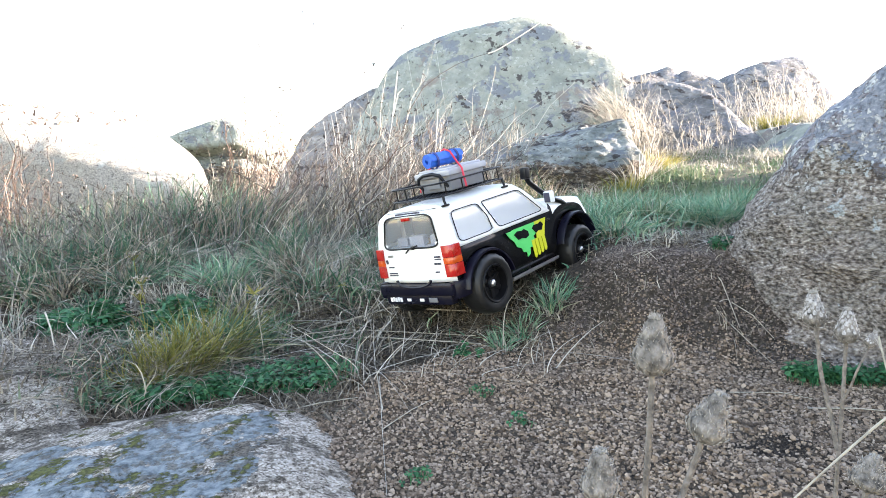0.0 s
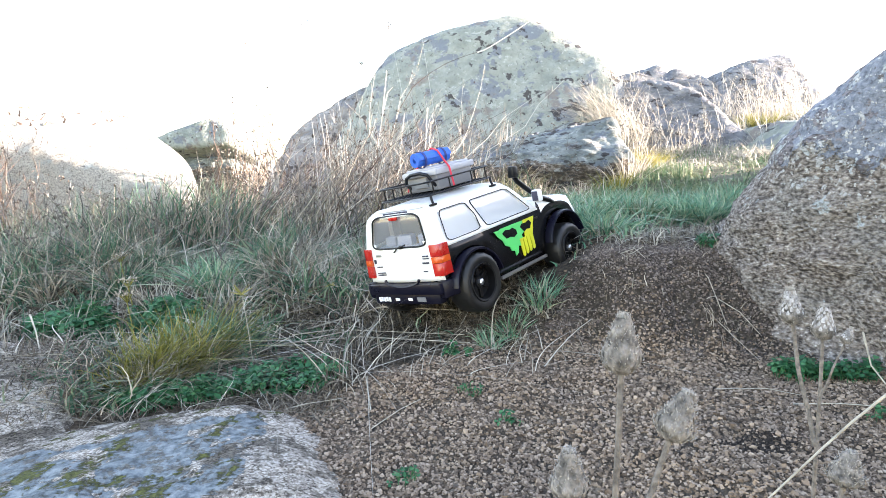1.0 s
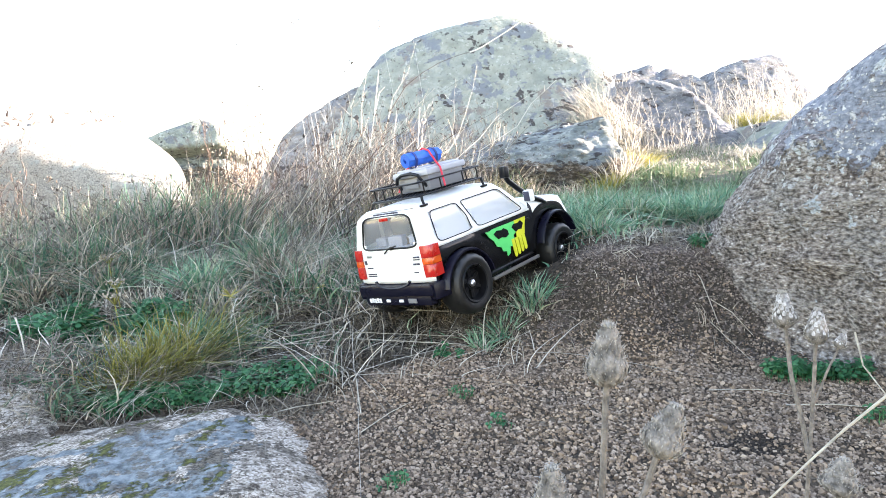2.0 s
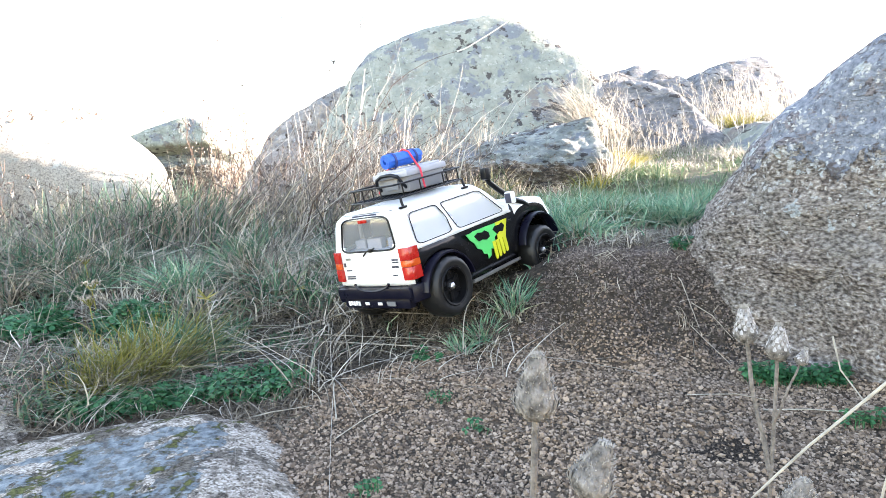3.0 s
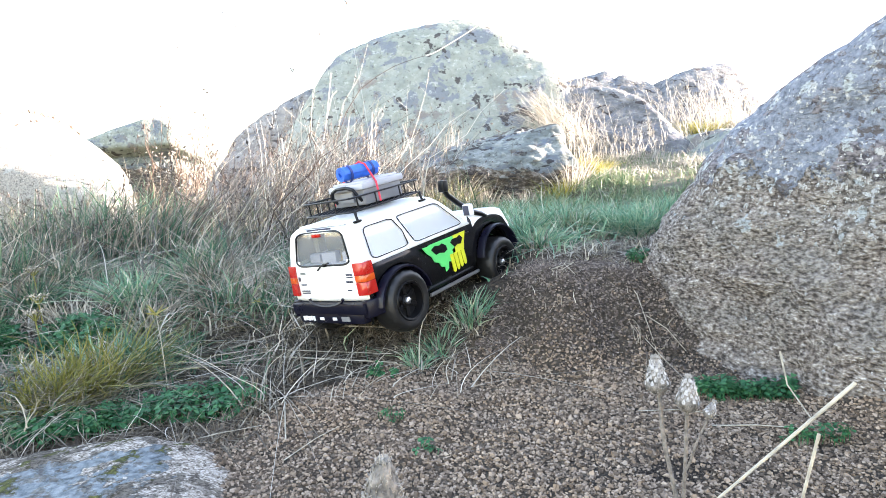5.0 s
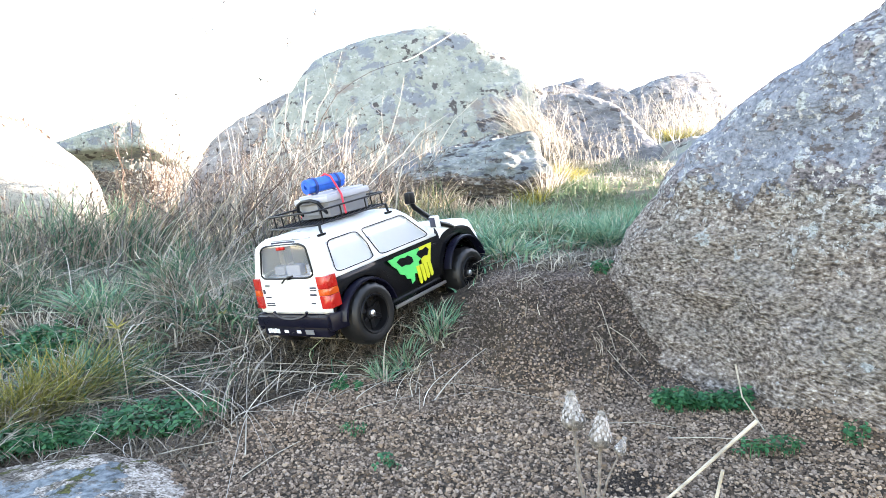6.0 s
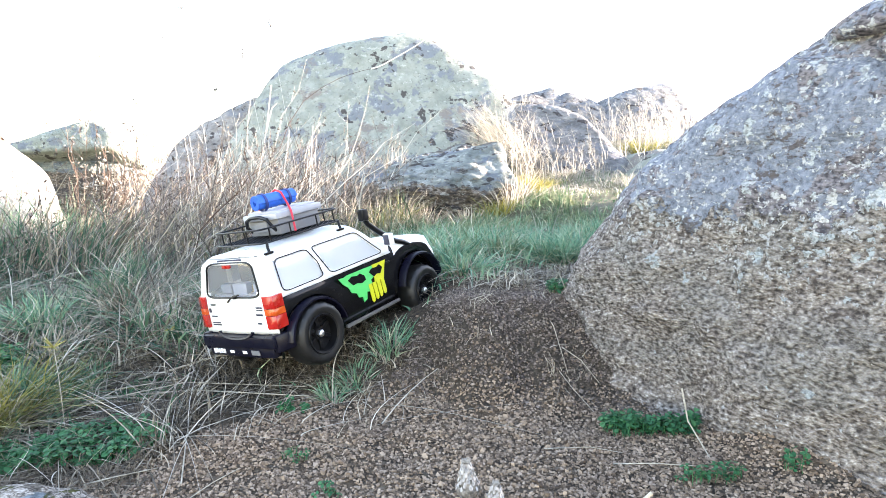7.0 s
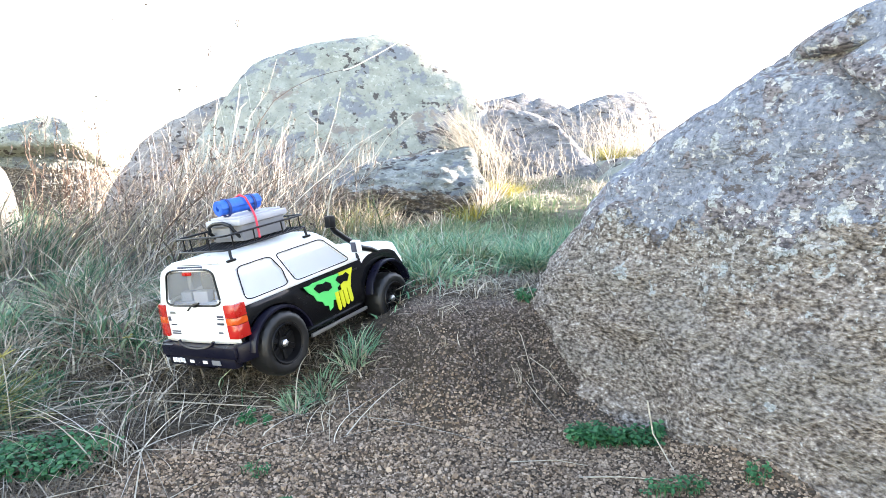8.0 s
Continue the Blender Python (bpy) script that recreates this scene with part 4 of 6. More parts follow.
# bumpers, sills, arches
bm = bmesh.new()
block(bm, (0.146, 0.020, 0.016), (0, -0.060, 0.011), (0, 0, 0), 0.004)
block(bm, (0.132, 0.018, 0.016), (0, -0.058, -0.003), (0, 0, 0), 0.005)
for sign in (1, -1):
    block(bm, (0.015, 0.034, 0.024), (sign * 0.0725, -0.048, 0.009), (0, 0, -sign * 14), 0.004)
bumper = part("rear_bumper", bm, paint_navy, car, "dark blue-black plastic bumper")
bm = bmesh.new()
tube(bm, [(0.034 * math.cos(a), -0.0665 - 0.002 * math.sin(a), 0.025 - 0.010 * math.sin(a)) for a in lin(0, math.pi, 12)], 0.0022, 6)
part("bumper_rib", bm, paint_navy, bumper)
for x, w, h, mt in ((-0.043, 0.026, 0.0065, pale_ink), (-0.016, 0.008, 0.004, pale_ink), (0.010, 0.008, 0.004, pale_ink), (0.032, 0.016, 0.0065, grey_plastic)):
    bm = bmesh.new()
    n = 5 if w > 0.02 else 1
    for k in range(n):
        block(bm, (w / n * (0.72 if n > 1 else 1), 0.0012, h), (x - w / 2 + w * (k + 0.5) / n, -0.0680, -0.003 + 0.0006 * (k % 2)), (4, 0, 0), 0.0003)
    part("badge", bm, mt, bumper, "small pale plate", False)
bm = bmesh.new()
block(bm, (0.142, 0.018, 0.024), (0, 0.306, 0.004), (0, 0, 0), 0.005)
part("front_bumper", bm, paint_navy, car)
bm = bmesh.new()
for k in range(6):
    block(bm, (0.009, 0.003, 0.018), (-0.0275 + 0.011 * k, 0.3045, 0.036), (0, 0, 0), 0.001)
part("grille", bm, black_metal, car)
for sign in (1, -1):
    bm = bmesh.new()
    block(bm, (0.004, 0.124, 0.005), (sign * 0.0765, 0.119, -0.012), (0, 0, 0), 0.001)
    part("sill", bm, silver, car, "worn pale sill trim")
    for yw in (0.0, BASE):
        bm = bmesh.new()
        prof = [(0.0755, 0.0535), (0.0850, 0.0538), (0.0885, 0.0525), (0.0885, 0.0500), (0.0850, 0.0495), (0.0755, 0.0490)]
        rings = []
        for th in lin(math.radians(10), math.radians(168), 20):
            c, s = math.cos(th), math.sin(th)
            rings.append([bm.verts.new((sign * x, yw + r * c, r * s - 0.004)) for x, r in prof])
        for a, b in zip(rings, rings[1:]):
            for k in range(len(prof)):
                bm.faces.new((a[k], a[(k + 1) % len(prof)], b[(k + 1) % len(prof)], b[k]))
        bm.faces.new(rings[0])
        bm.faces.new(rings[-1][::-1])
        part("wheel_arch", bm, paint_navy, car, "scuffed dark plastic wheel arch")

# graphic on both sides: a green patch, dark hollows and yellow stripes
for sign in (1, -1):
    def on_side(y, z, out=0.0012):
        return Vector((sign * ((0.0775 if z < 0.058 else side_x(max(z, BELT)) + 0.0006) + out), y, z))

    def sheet(outline, out=0.0012):
        bm2 = bmesh.new()
        a = [bm2.verts.new(on_side(0.064 + 1.45 * (y - 0.07), z, out)) for y, z in outline]
        b = [bm2.verts.new(on_side(0.064 + 1.45 * (y - 0.07), z, out - 0.0011)) for y, z in outline]
        bm2.faces.new(a)
        for k in range(len(a)):
            bm2.faces.new((a[k], a[(k + 1) % len(a)], b[(k + 1) % len(a)], b[k]))
        return bm2
    film = part("side_graphic", sheet([(0.066, 0.0570), (0.074, 0.0565), (0.078, 0.0578), (0.101, 0.0575), (0.116, 0.057), (0.116, 0.040), (0.111, 0.037), (0.112, 0.031), (0.106, 0.029), (0.107, 0.021), (0.102, 0.023), (0.100, 0.013), (0.095, 0.010), (0.0945, 0.018), (0.089, 0.020), (0.087, 0.027), (0.080, 0.031), (0.077, 0.040), (0.071, 0.047)]), green_film, car, "green and yellow side graphic", False)
    for k in range(4):
        y0 = 0.1055 + 0.0065 * k
        part("stripe", sheet([(y0, 0.032), (y0 + 0.0054, 0.032), (y0 + 0.0066, 0.008 + 0.0015 * k), (y0 + 0.0056, 0.0045 + 0.0015 * k), (y0 + 0.0034, 0.0035 + 0.0015 * k), (y0 + 0.0018, 0.006 + 0.0015 * k)], 0.0015), yellow_film, film, "yellow stripe", False)
    part("upper_patch", sheet([(0.1165, 0.0575), (0.138, 0.0575), (0.134, 0.045), (0.131, 0.032), (0.1165, 0.031)], 0.0013), yellow_film, film, "yellow patch", False)
    part("hollow", sheet([(0.078, 0.050), (0.084, 0.0535), (0.092, 0.0515), (0.096, 0.053), (0.102, 0.048), (0.103, 0.041), (0.097, 0.0385), (0.090, 0.041), (0.084, 0.0405), (0.081, 0.045)], 0.0019), paint_black, film, "", False)
    part("hollow", sheet([(0.110, 0.049), (0.114, 0.053), (0.122, 0.0525), (0.127, 0.0545), (0.131, 0.049), (0.127, 0.041), (0.121, 0.0425), (0.116, 0.040)], 0.0019), paint_black, film, "", False)
    bm = bmesh.new()
    block(bm, (0.0016, 0.014, 0.003), (sign * 0.0772, 0.168, 0.052), (0, 0, 0), 0.0005)
    part("door_handle", bm, black_metal, car)

# mirrors and snorkel
for sign in (1, -1):
    bm = bmesh.new()
    block(bm, (0.016, 0.010, 0.019), (sign * 0.0865, 0.172, 0.087), (0, 0, -sign * 12), 0.003)
    block(bm, (0.012, 0.006, 0.004), (sign * 0.077, 0.174, 0.080))
    mirror = part("mirror", bm, paint_white, car, "white door mirror")
    bm = bmesh.new()
    block(bm, (0.012, 0.0012, 0.015), (sign * 0.0860, 0.1666, 0.087), (0, 0, -sign * 12), 0.0005)
    part("mirror_glass", bm, ink, mirror)
bm = bmesh.new()
tube(bm, [(0.0700, 0.240, 0.062), (0.0760, 0.217, 0.072), (0.0750, 0.198, 0.079), (0.0700, 0.170, 0.101), (0.0670, 0.154, 0.116), (0.0670, 0.149, 0.124)], 0.0042, 10)
snorkel = part("snorkel", bm, black_metal, car, "black air snorkel along the pillar")
bm = bmesh.new()
block(bm, (0.011, 0.013, 0.018), (0.0670, 0.148, 0.131), (-8, 0, 0), 0.0025)
part("snorkel_head", bm, black_metal, snorkel)

# inside: floor, dash, seats and a tan bundle
bm = bmesh.new()
block(bm, (0.132, 0.225, 0.004), (0, 0.065, 0.030), (0, 0, 0), 0.001)
part("inner_floor", bm, black_metal, car)
for x in (-0.034, 0.034):
    bm = bmesh.new()
    block(bm, (0.042, 0.012, 0.050), (x, 0.060, 0.066), (12, 0, 0), 0.005)
    block(bm, (0.042, 0.044, 0.012), (x, 0.082, 0.042), (0, 0, 0), 0.004)
    block(bm, (0.022, 0.008, 0.012), (x, 0.054, 0.096), (12, 0, 0), 0.003)
    part("seat", bm, grey_plastic, car, "small grey seat")
bm = bmesh.new()
bmesh.ops.create_icosphere(bm, subdivisions=4, radius=1.0)
for v in bm.verts:
    k = 1 + 0.25 * noise.noise(v.co * 2.3)
    v.co = Vector((v.co.x * 0.052 * k, v.co.y * 0.026 * k + 0.006, v.co.z * 0.020 * k + 0.052))
part("bundle", bm, tan_cloth, car, "crumpled tan cloth bundle inside")
for x, y, wide, high in ((-0.036, -0.012, 0.020, 0.012), (-0.006, -0.016, 0.026, 0.015), (0.030, -0.012, 0.024, 0.013)):
    bm = bmesh.new()
    block(bm, (wide, 0.018, high), (x, y, 0.0735), (0, 0, 4), 0.0015)
    part("box", bm, inner_grey, car, "small blue-grey box behind the rear window")
bm = bmesh.new()
block(bm, (0.124, 0.030, 0.004), (0, -0.010, 0.0645), (0, 0, 0), 0.001)
part("parcel_shelf", bm, inner_grey, car, "blue-grey shelf behind the rear window")

# chassis
bm = bmesh.new()
block(bm, (0.050, 0.270, 0.014), (0, 0.112, 0.006), (0, 0, 0), 0.003)
block(bm, (0.062, 0.030, 0.022), (0, -0.030, -0.004), (0, 0, 0), 0.004)
for yw in (0.0, BASE):
    zw = DROOP if yw else 0.0
    tube(bm, [(-0.070, yw, zw), (0.070, yw, zw)], 0.006, 10)
    bmesh.ops.create_uvsphere(bm, u_segments=14, v_segments=10, radius=0.014, matrix=Matrix.Translation((0.012, yw, zw)))
    for x in (-0.050, 0.050):
        tube(bm, [(x, yw + 0.006, zw - 0.002), (x * 0.9, yw + 0.020, 0.050)], 0.0048, 8)
part("chassis", bm, black_metal, car)

# one wheel, and its three copies
def tread(j, s, r):
    return r - (0.0009 if (s + (2 if j % 2 else 0)) % 4 < 1 and 2 <= j <= 8 else 0)


wheel = new("wheel")
wheel.parent = car
wheel.matrix_basis = Matrix.Translation((0.0735, 0, 0))
bm = bmesh.new()
lathe(bm, [(-0.014, 0.025), (-0.018, 0.032), (-0.0175, 0.0375), (-0.0140, 0.0410), (-0.007, 0.0423), (0.0, 0.0426), (0.007, 0.0423), (0.0140, 0.0410), (0.0175, 0.0375), (0.0185, 0.033), (0.0165, 0.0275), (0.012, 0.0265)], "x", 64, tread)
part("tyre", bm, rubber, wheel, "worn black rubber tyre")
bm = bmesh.new()
lathe(bm, [(0.0165, 0.0272), (0.0180, 0.0262), (0.0172, 0.0240), (0.0060, 0.0225), (0.0050, 0.0100), (0.0095, 0.0085), (0.0100, 0.0005)], "x", 40)
for k in range(6):
    a = 2 * math.pi * k / 6
    block(bm, (0.0035, 0.0062, 0.0130), (0.0068, 0.0155 * math.sin(a), 0.0155 * math.cos(a)), (-math.degrees(a), 0, 0), 0.001)
rim = part("rim", bm, black_metal, wheel, "black steel rim")
bm = bmesh.new()
lathe(bm, [(0.0095, 0.0052), (0.0130, 0.0050), (0.0142, 0.0036), (0.0150, 0.0004)], "x", 6)
part("hub_nut", bm, silver, rim, "silver hub nut")
for x, y, z, turn in ((0.0735, BASE, DROOP, 0), (-0.0735, 0, 0, 180), (-0.0735, BASE, DROOP, 180)):
    copy_thing(wheel, pose(x, y, z, 0, 0, turn))

# roof rack
RX, RY0, RY1, RZ0, RZ1 = 0.0495, -0.028, 0.116, 0.1320, 0.1500
rack = new("roof_rack")
rack.parent = car
tagged(rack, "black wire roof rack")


def ring(z, inset=0.0):
    r = 0.008
    pts = []
    for cx, cy, a0 in ((RX - r, RY1 - r, 0), (-RX + r, RY1 - r, 90), (-RX + r, RY0 + r, 180), (RX - r, RY0 + r, 270)):
        for k in range(5):
            a = math.radians(a0 + 90 * k / 4)
            pts.append((cx + (r - inset) * math.cos(a), cy + (r - inset) * math.sin(a), z))
    return pts


for z in (RZ0, RZ1):
    bm = bmesh.new()
    tube(bm, ring(z), 0.0013, 8, True)
    part("rail", bm, black_metal, rack)
for x, y in [(sx * RX, yy) for sx in (1, -1) for yy in (RY0 + 0.012, 0.02, 0.07, RY1 - 0.012)] + [(xx, yy) for yy in (RY0, RY1) for xx in (-0.018, 0.018)]:
    bm = bmesh.new()
    tube(bm, [(x, y, RZ0), (x, y, RZ1)], 0.0011, 6)
    part("post", bm, black_metal, rack)
for x, y in [(sx * RX, yy) for sx in (1, -1) for yy in (RY0 + 0.004, RY1 - 0.004)]:
    bm = bmesh.new()
    tube(bm, [(x, y, RZ0), (x * 1.04, y - 0.002, 0.1255), (x * 1.12, y - 0.004, 0.1185)], 0.0019, 8)
    block(bm, (0.004, 0.014, 0.003), (x * 1.13, y - 0.006, 0.1195), (0, 0, 0), 0.001)
    part("foot", bm, black_metal, rack)
bm = bmesh.new()
for k in range(-24, 25):
    for s in (1, -1):
        a, b = [], []
        c = 0.009 * k
        # diagonal wires clipped to the rack's floor
        lo_t, hi_t = -1e9, 1e9
        for o, d, mn, mx in ((c, 0.6 * s, -RX + 0.001, RX - 0.001), (0.044, 0.8, RY0 + 0.001, RY1 - 0.001)):
            t1, t2 = sorted(((mn - o) / d, (mx - o) / d))
            lo_t, hi_t = max(lo_t, t1), min(hi_t, t2)
        if hi_t - lo_t > 0.004:
            tube(bm, [(c + 0.6 * s * lo_t, 0.044 + 0.8 * lo_t, RZ0), (c + 0.6 * s * hi_t, 0.044 + 0.8 * hi_t, RZ0)], 0.00045, 4)
part("mesh_floor", bm, black_metal, rack)

# load: grey case, blue roll, red cord
case = new("storage_case")
case.matrix_world = car.matrix_world @ pose(0.0, 0.050, RZ0 + 0.0010, 0, 0, -2)
tagged(case, "grey plastic case with a black handle, on the roof rack", "case")
bm = bmesh.new()
block(bm, (0.066, 0.076, 0.023), (0, 0.006, 0.0125), (0, 0, 0), 0.004)
block(bm, (0.058, 0.078, 0.014), (0, 0.006, 0.010), (0, 0, 0), 0.002)
part("case_body", bm, grey_plastic, case)
bm = bmesh.new()
block(bm, (0.074, 0.084, 0.009), (0, 0.006, 0.0275), (0, 0, 0), 0.003)
block(bm, (0.062, 0.072, 0.004), (0, 0.006, 0.0330), (0, 0, 0), 0.0015)
part("lid", bm, painted("pale_grey_plastic", (0.36, 0.37, 0.41), 0.4, 0.12), case, "pale grey lid")
bm = bmesh.new()
tube(bm, [(-0.026, -0.032, 0.008), (-0.0265, -0.039, 0.016), (-0.022, -0.041, 0.025), (-0.010, -0.042, 0.029), (0.010, -0.042, 0.029), (0.022, -0.041, 0.025), (0.0265, -0.039, 0.016), (0.026, -0.032, 0.008)], 0.0026, 8)
part("handle", bm, black_metal, case, "black carrying handle")
bm = bmesh.new()
block(bm, (0.028, 0.004, 0.014), (0, -0.0345, 0.014), (0, 0, 0), 0.001)
part("clasp", bm, grey_plastic, case)

roll = new("foam_roll")
roll.matrix_world = car.matrix_world @ pose(0.000, 0.046, RZ0 + 0.0365 + 0.0118, 0, 0, -6)
tagged(roll, "bright blue rolled foam mat on a grey case", "foam mat")
bm = bmesh.new()
spiral = [(0.0118 - 0.0016 * th / math.pi, th) for th in lin(0, 4.6 * math.pi, 60)]
inner = [(r - 0.0028, th) for r, th in spiral]
ends = []
for y in (-0.032, 0.032):
    ends.append([[bm.verts.new((r * math.cos(th) , y, r * math.sin(th))) for r, th in row] for row in (spiral, inner)])
for k in range(60):
    for row in (0, 1):
        bm.faces.new((ends[0][row][k], ends[0][row][k + 1], ends[1][row][k + 1], ends[1][row][k]))
    for e in ends:
        bm.faces.new((e[0][k], e[0][k + 1], e[1][k + 1], e[1][k]))
part("mat", bm, blue_foam, roll)
for y in (-0.020, 0.020):
    bm = bmesh.new()
    lathe(bm, [(y - 0.002, 0.0119), (y - 0.002, 0.0126), (y + 0.002, 0.0126), (y + 0.002, 0.0119)], "y", 28)
    part("band", bm, plain("dark_blue_band", (0.008, 0.03, 0.16), 0.5), roll, "dark blue band")
cord = new("cord")
cord.matrix_world = car.matrix_world @ pose(0, 0.046, RZ0, 0, 0, 0)
tagged(cord, "red elastic cord tied over the blue roll", "cord")
bm = bmesh.new()
pts = [(-0.050, -0.012, 0.004), (-0.041, -0.006, 0.030), (-0.028, 0.0, 0.0385), (-0.012, 0.004, 0.056), (0.0, 0.006, 0.0618), (0.011, 0.006, 0.0570), (0.024, 0.002, 0.040), (0.041, -0.010, 0.031), (0.050, -0.018, 0.004)]
tube(bm, pts, 0.0015, 8)
part("strand", bm, red_cord, cord)


# ---- grass and weeds ----
def ribbons(name, mid, wide, material, label, category="grass", kind="stuff", taper=1.8, least=0.12, parent=None, at=(0, 0, 0)):
    """Thin tapered strips along N lines of K places. wide: N."""
    n, k = mid.shape[:2]
    a = rng.uniform(0, 2 * np.pi, n)
    across = np.stack([np.cos(a), np.sin(a), 0.25 * np.sin(3 * a)], 1)[:, None, :] * (0.5 * wide)[:, None, None]
    t = np.linspace(0, 1, k)[None, :, None]
    w = np.clip(1 - t ** taper, least, 1)
    verts = np.stack([mid - across * w, mid + across * w], 2).reshape(-1, 3)
    base = np.arange(n) * k * 2
    quads = np.concatenate([np.stack([base + 2 * s, base + 2 * s + 1, base + 2 * s + 3, base + 2 * s + 2], 1) for s in range(k - 1)])
    ob = link_mesh(name, verts, quads, material, True, at)
    if parent is not None:
        ob.parent = parent
        return tagged(ob, label, kind=kind)
    return tagged(ob, label, category, kind=kind)


def arcs(root, tall, lean, bend, segs=3, kink=0.10):
    """Lines that rise from their roots and bow over; lean: N x 2, in shares of the height."""
    n = len(root)
    t = np.linspace(0, 1, segs + 1)[None, :, None]
    lean3 = np.concatenate([lean, np.zeros((n, 1))], 1)[:, None, :]
    side = np.clip(np.hypot(lean[:, 0], lean[:, 1]), 0, 2.6)[:, None, None]
    up = np.array([0, 0, 1.0])[None, None, :]
    bent = root[:, None, :] + tall[:, None, None] * (lean3 * (t ** bend[:, None, None]) + up * (t - 0.30 * side * t ** 2.0))
    wave = np.stack([rng.normal(0, 1, n), rng.normal(0, 1, n), 0.5 * rng.normal(0, 1, n)], 1)[:, None, :] * np.sin(3.0 * t * rng.uniform(0.6, 1.6, n)[:, None, None])
    bent = bent + kink * tall[:, None, None] * wave * t
    low = root[:, None, 2] + 0.0015
    bent[:, 1:, 2] = np.maximum(bent[:, 1:, 2], low)
    return bent


def scatter(n, x0, x1, y0, y1, keep):
    p = np.stack([rng.uniform(x0, x1, n), rng.uniform(y0, y1, n)], 1)
    p = p[rng.uniform(0, 1, n) < keep(p[:, 0], p[:, 1])]
    return np.c_[p, ground_z(p[:, 0], p[:, 1])]


def clumped(x, y, scale, seed, lo=-0.2, hi=0.5):
    return smooth(lo, hi, noise3(np.stack([x, y, 0 * x], 1), scale, seed, 2))


def around(m, lean, wind=(0.0, 0.0)):
    a, s = rng.uniform(0, 2 * np.pi, m), np.abs(rng.normal(0, lean, m))
    return np.stack([np.cos(a) * s + wind[0], np.sin(a) * s + wind[1]], 1)


def field(name, n, box, keep, tall, wide, lean, material, label, wind=(0.0, 0.0), segs=3, lump=5, kink=0.10, lift=0.0):
    r = scatter(n, *box, keep)
    r[:, 2] += lift
    m = len(r)
    h = rng.uniform(*tall, m) * (0.55 + 0.75 * clumped(r[:, 0], r[:, 1], 0.10, lump))
    mid = arcs(r, h, around(m, lean, wind), rng.uniform(1.1, 2.2, m), segs, kink)
    return ribbons(name, mid, rng.uniform(*wide, m), material, label)


def clear_of_car(x, y):
    """0 under the car."""
    c, s = math.cos(radians(-42.5)), math.sin(radians(-42.5))
    dx, dy = x - 0.008, y - 0.925
    u, v = c * dx + s * dy, -s * dx + c * dy
    more = 0.055 * smooth(0.12, 0.18, v)
    return 1 - smooth(0.130, 0.100, np.abs(u) - more) * smooth(-0.09, -0.06, v) * smooth(0.335, 0.30, v)


def under_rock(x, y):
    """1 where the right boulder stands."""
    face = smooth(-0.02, 0.02, 0.86 * x + 0.488 * y - 0.838)
    back = smooth(0.03, -0.01, y - (0.36 + 1.38 * x))
    return face * back * (y > 0.1) * (y < 2.0)


off = lambda x, y: (1 - gravel(x, y)) * (1 - under_rock(x, y)) * np.where(clear_of_car(x, y) > rng.uniform(0, 1, np.shape(x)), 1, 0.12)
far_left = lambda x, y: smooth(0.12, -0.12, x - 0.25 * (y - 1.2)) * (1 - 0.85 * smooth(-0.40, -0.34, x) * smooth(0.86, 0.82, y))

# the bank top: short green turf in clumps with dry blades between
turf = lambda x, y: off(x, y) * smooth(-0.15, 0.12, x)
field("grass", 10000, (-0.15, 1.15, 0.90, 1.75), lambda x, y: turf(x, y) * (0.03 + 0.97 * clumped(x, y, 0.11, 2, 0.0, 0.45)), (0.018, 0.056), (0.0020, 0.0046), 1.7, mat_grass, "short blue-green turf on the bank top", (0.2, -0.1), 5, 5, 0.22)
field("grass", 19000, (-0.15, 1.15, 0.90, 1.8), turf, (0.014, 0.038), (0.0014, 0.0032), 2.4, mat_straw, "dry blades lying in the turf", (0, 0), 3)
field("grass", 34000, (-0.2, 1.8, 1.6, 2.7), lambda x, y: off(x, y) * (1 - 0.9 * smooth(2.15, 2.4, y) * smooth(0.5, 0.65, x)) * (0.25 + 0.75 * clumped(x, y, 0.16, 3, -0.3, 0.4)), (0.014, 0.042), (0.0028, 0.0056), 1.5, mat_turf, "turf below the boulders, turning yellow")
field("grass", 9000, (-0.15, 1.25, 0.95, 1.9), turf, (0.010, 0.030), (0.0014, 0.0032), 2.4, mat_litter, "brown litter between the tufts on the bank top", (0, 0), 3, 5, 0.2)
field("grass", 7000, (0.0, 1.3, 1.2, 2.0), lambda x, y: turf(x, y) * clumped(x, y, 0.13, 52, 0.0, 0.45), (0.03, 0.07), (0.0024, 0.0046), 1.3, mat_turf, "yellow-green grass on the bank top", (0.2, 0), 4, 5, 0.15)
# the meadow: half-dry, bowed over
field("grass", 26000, (-1.5, 0.15, 0.74, 1.7), lambda x, y: off(x, y) * far_left(x, y) * (0.04 + 0.96 * clumped(x, y, 0.13, 4, 0.0, 0.5)) * (1 - 0.8 * smooth(-0.32, -0.2, x) * smooth(1.08, 0.98, y)), (0.030, 0.078), (0.0024, 0.0050), 1.2, mat_teal, "long blue-green meadow grass", (0.1, 0), 5, 5, 0.17)
field("grass", 20000, (-1.5, 0.15, 0.74, 1.8), lambda x, y: off(x, y) * far_left(x, y) * (1 - 0.75 * smooth(0.98, 0.88, y)) * (0.2 + 0.8 * clumped(x, y, 0.14, 14, -0.2, 0.4)), (0.028, 0.080), (0.0018, 0.0040), 1.6, mat_straw, "dead straw-coloured grass bowed over the meadow", (0.3, -0.3), 6, 5, 0.22)
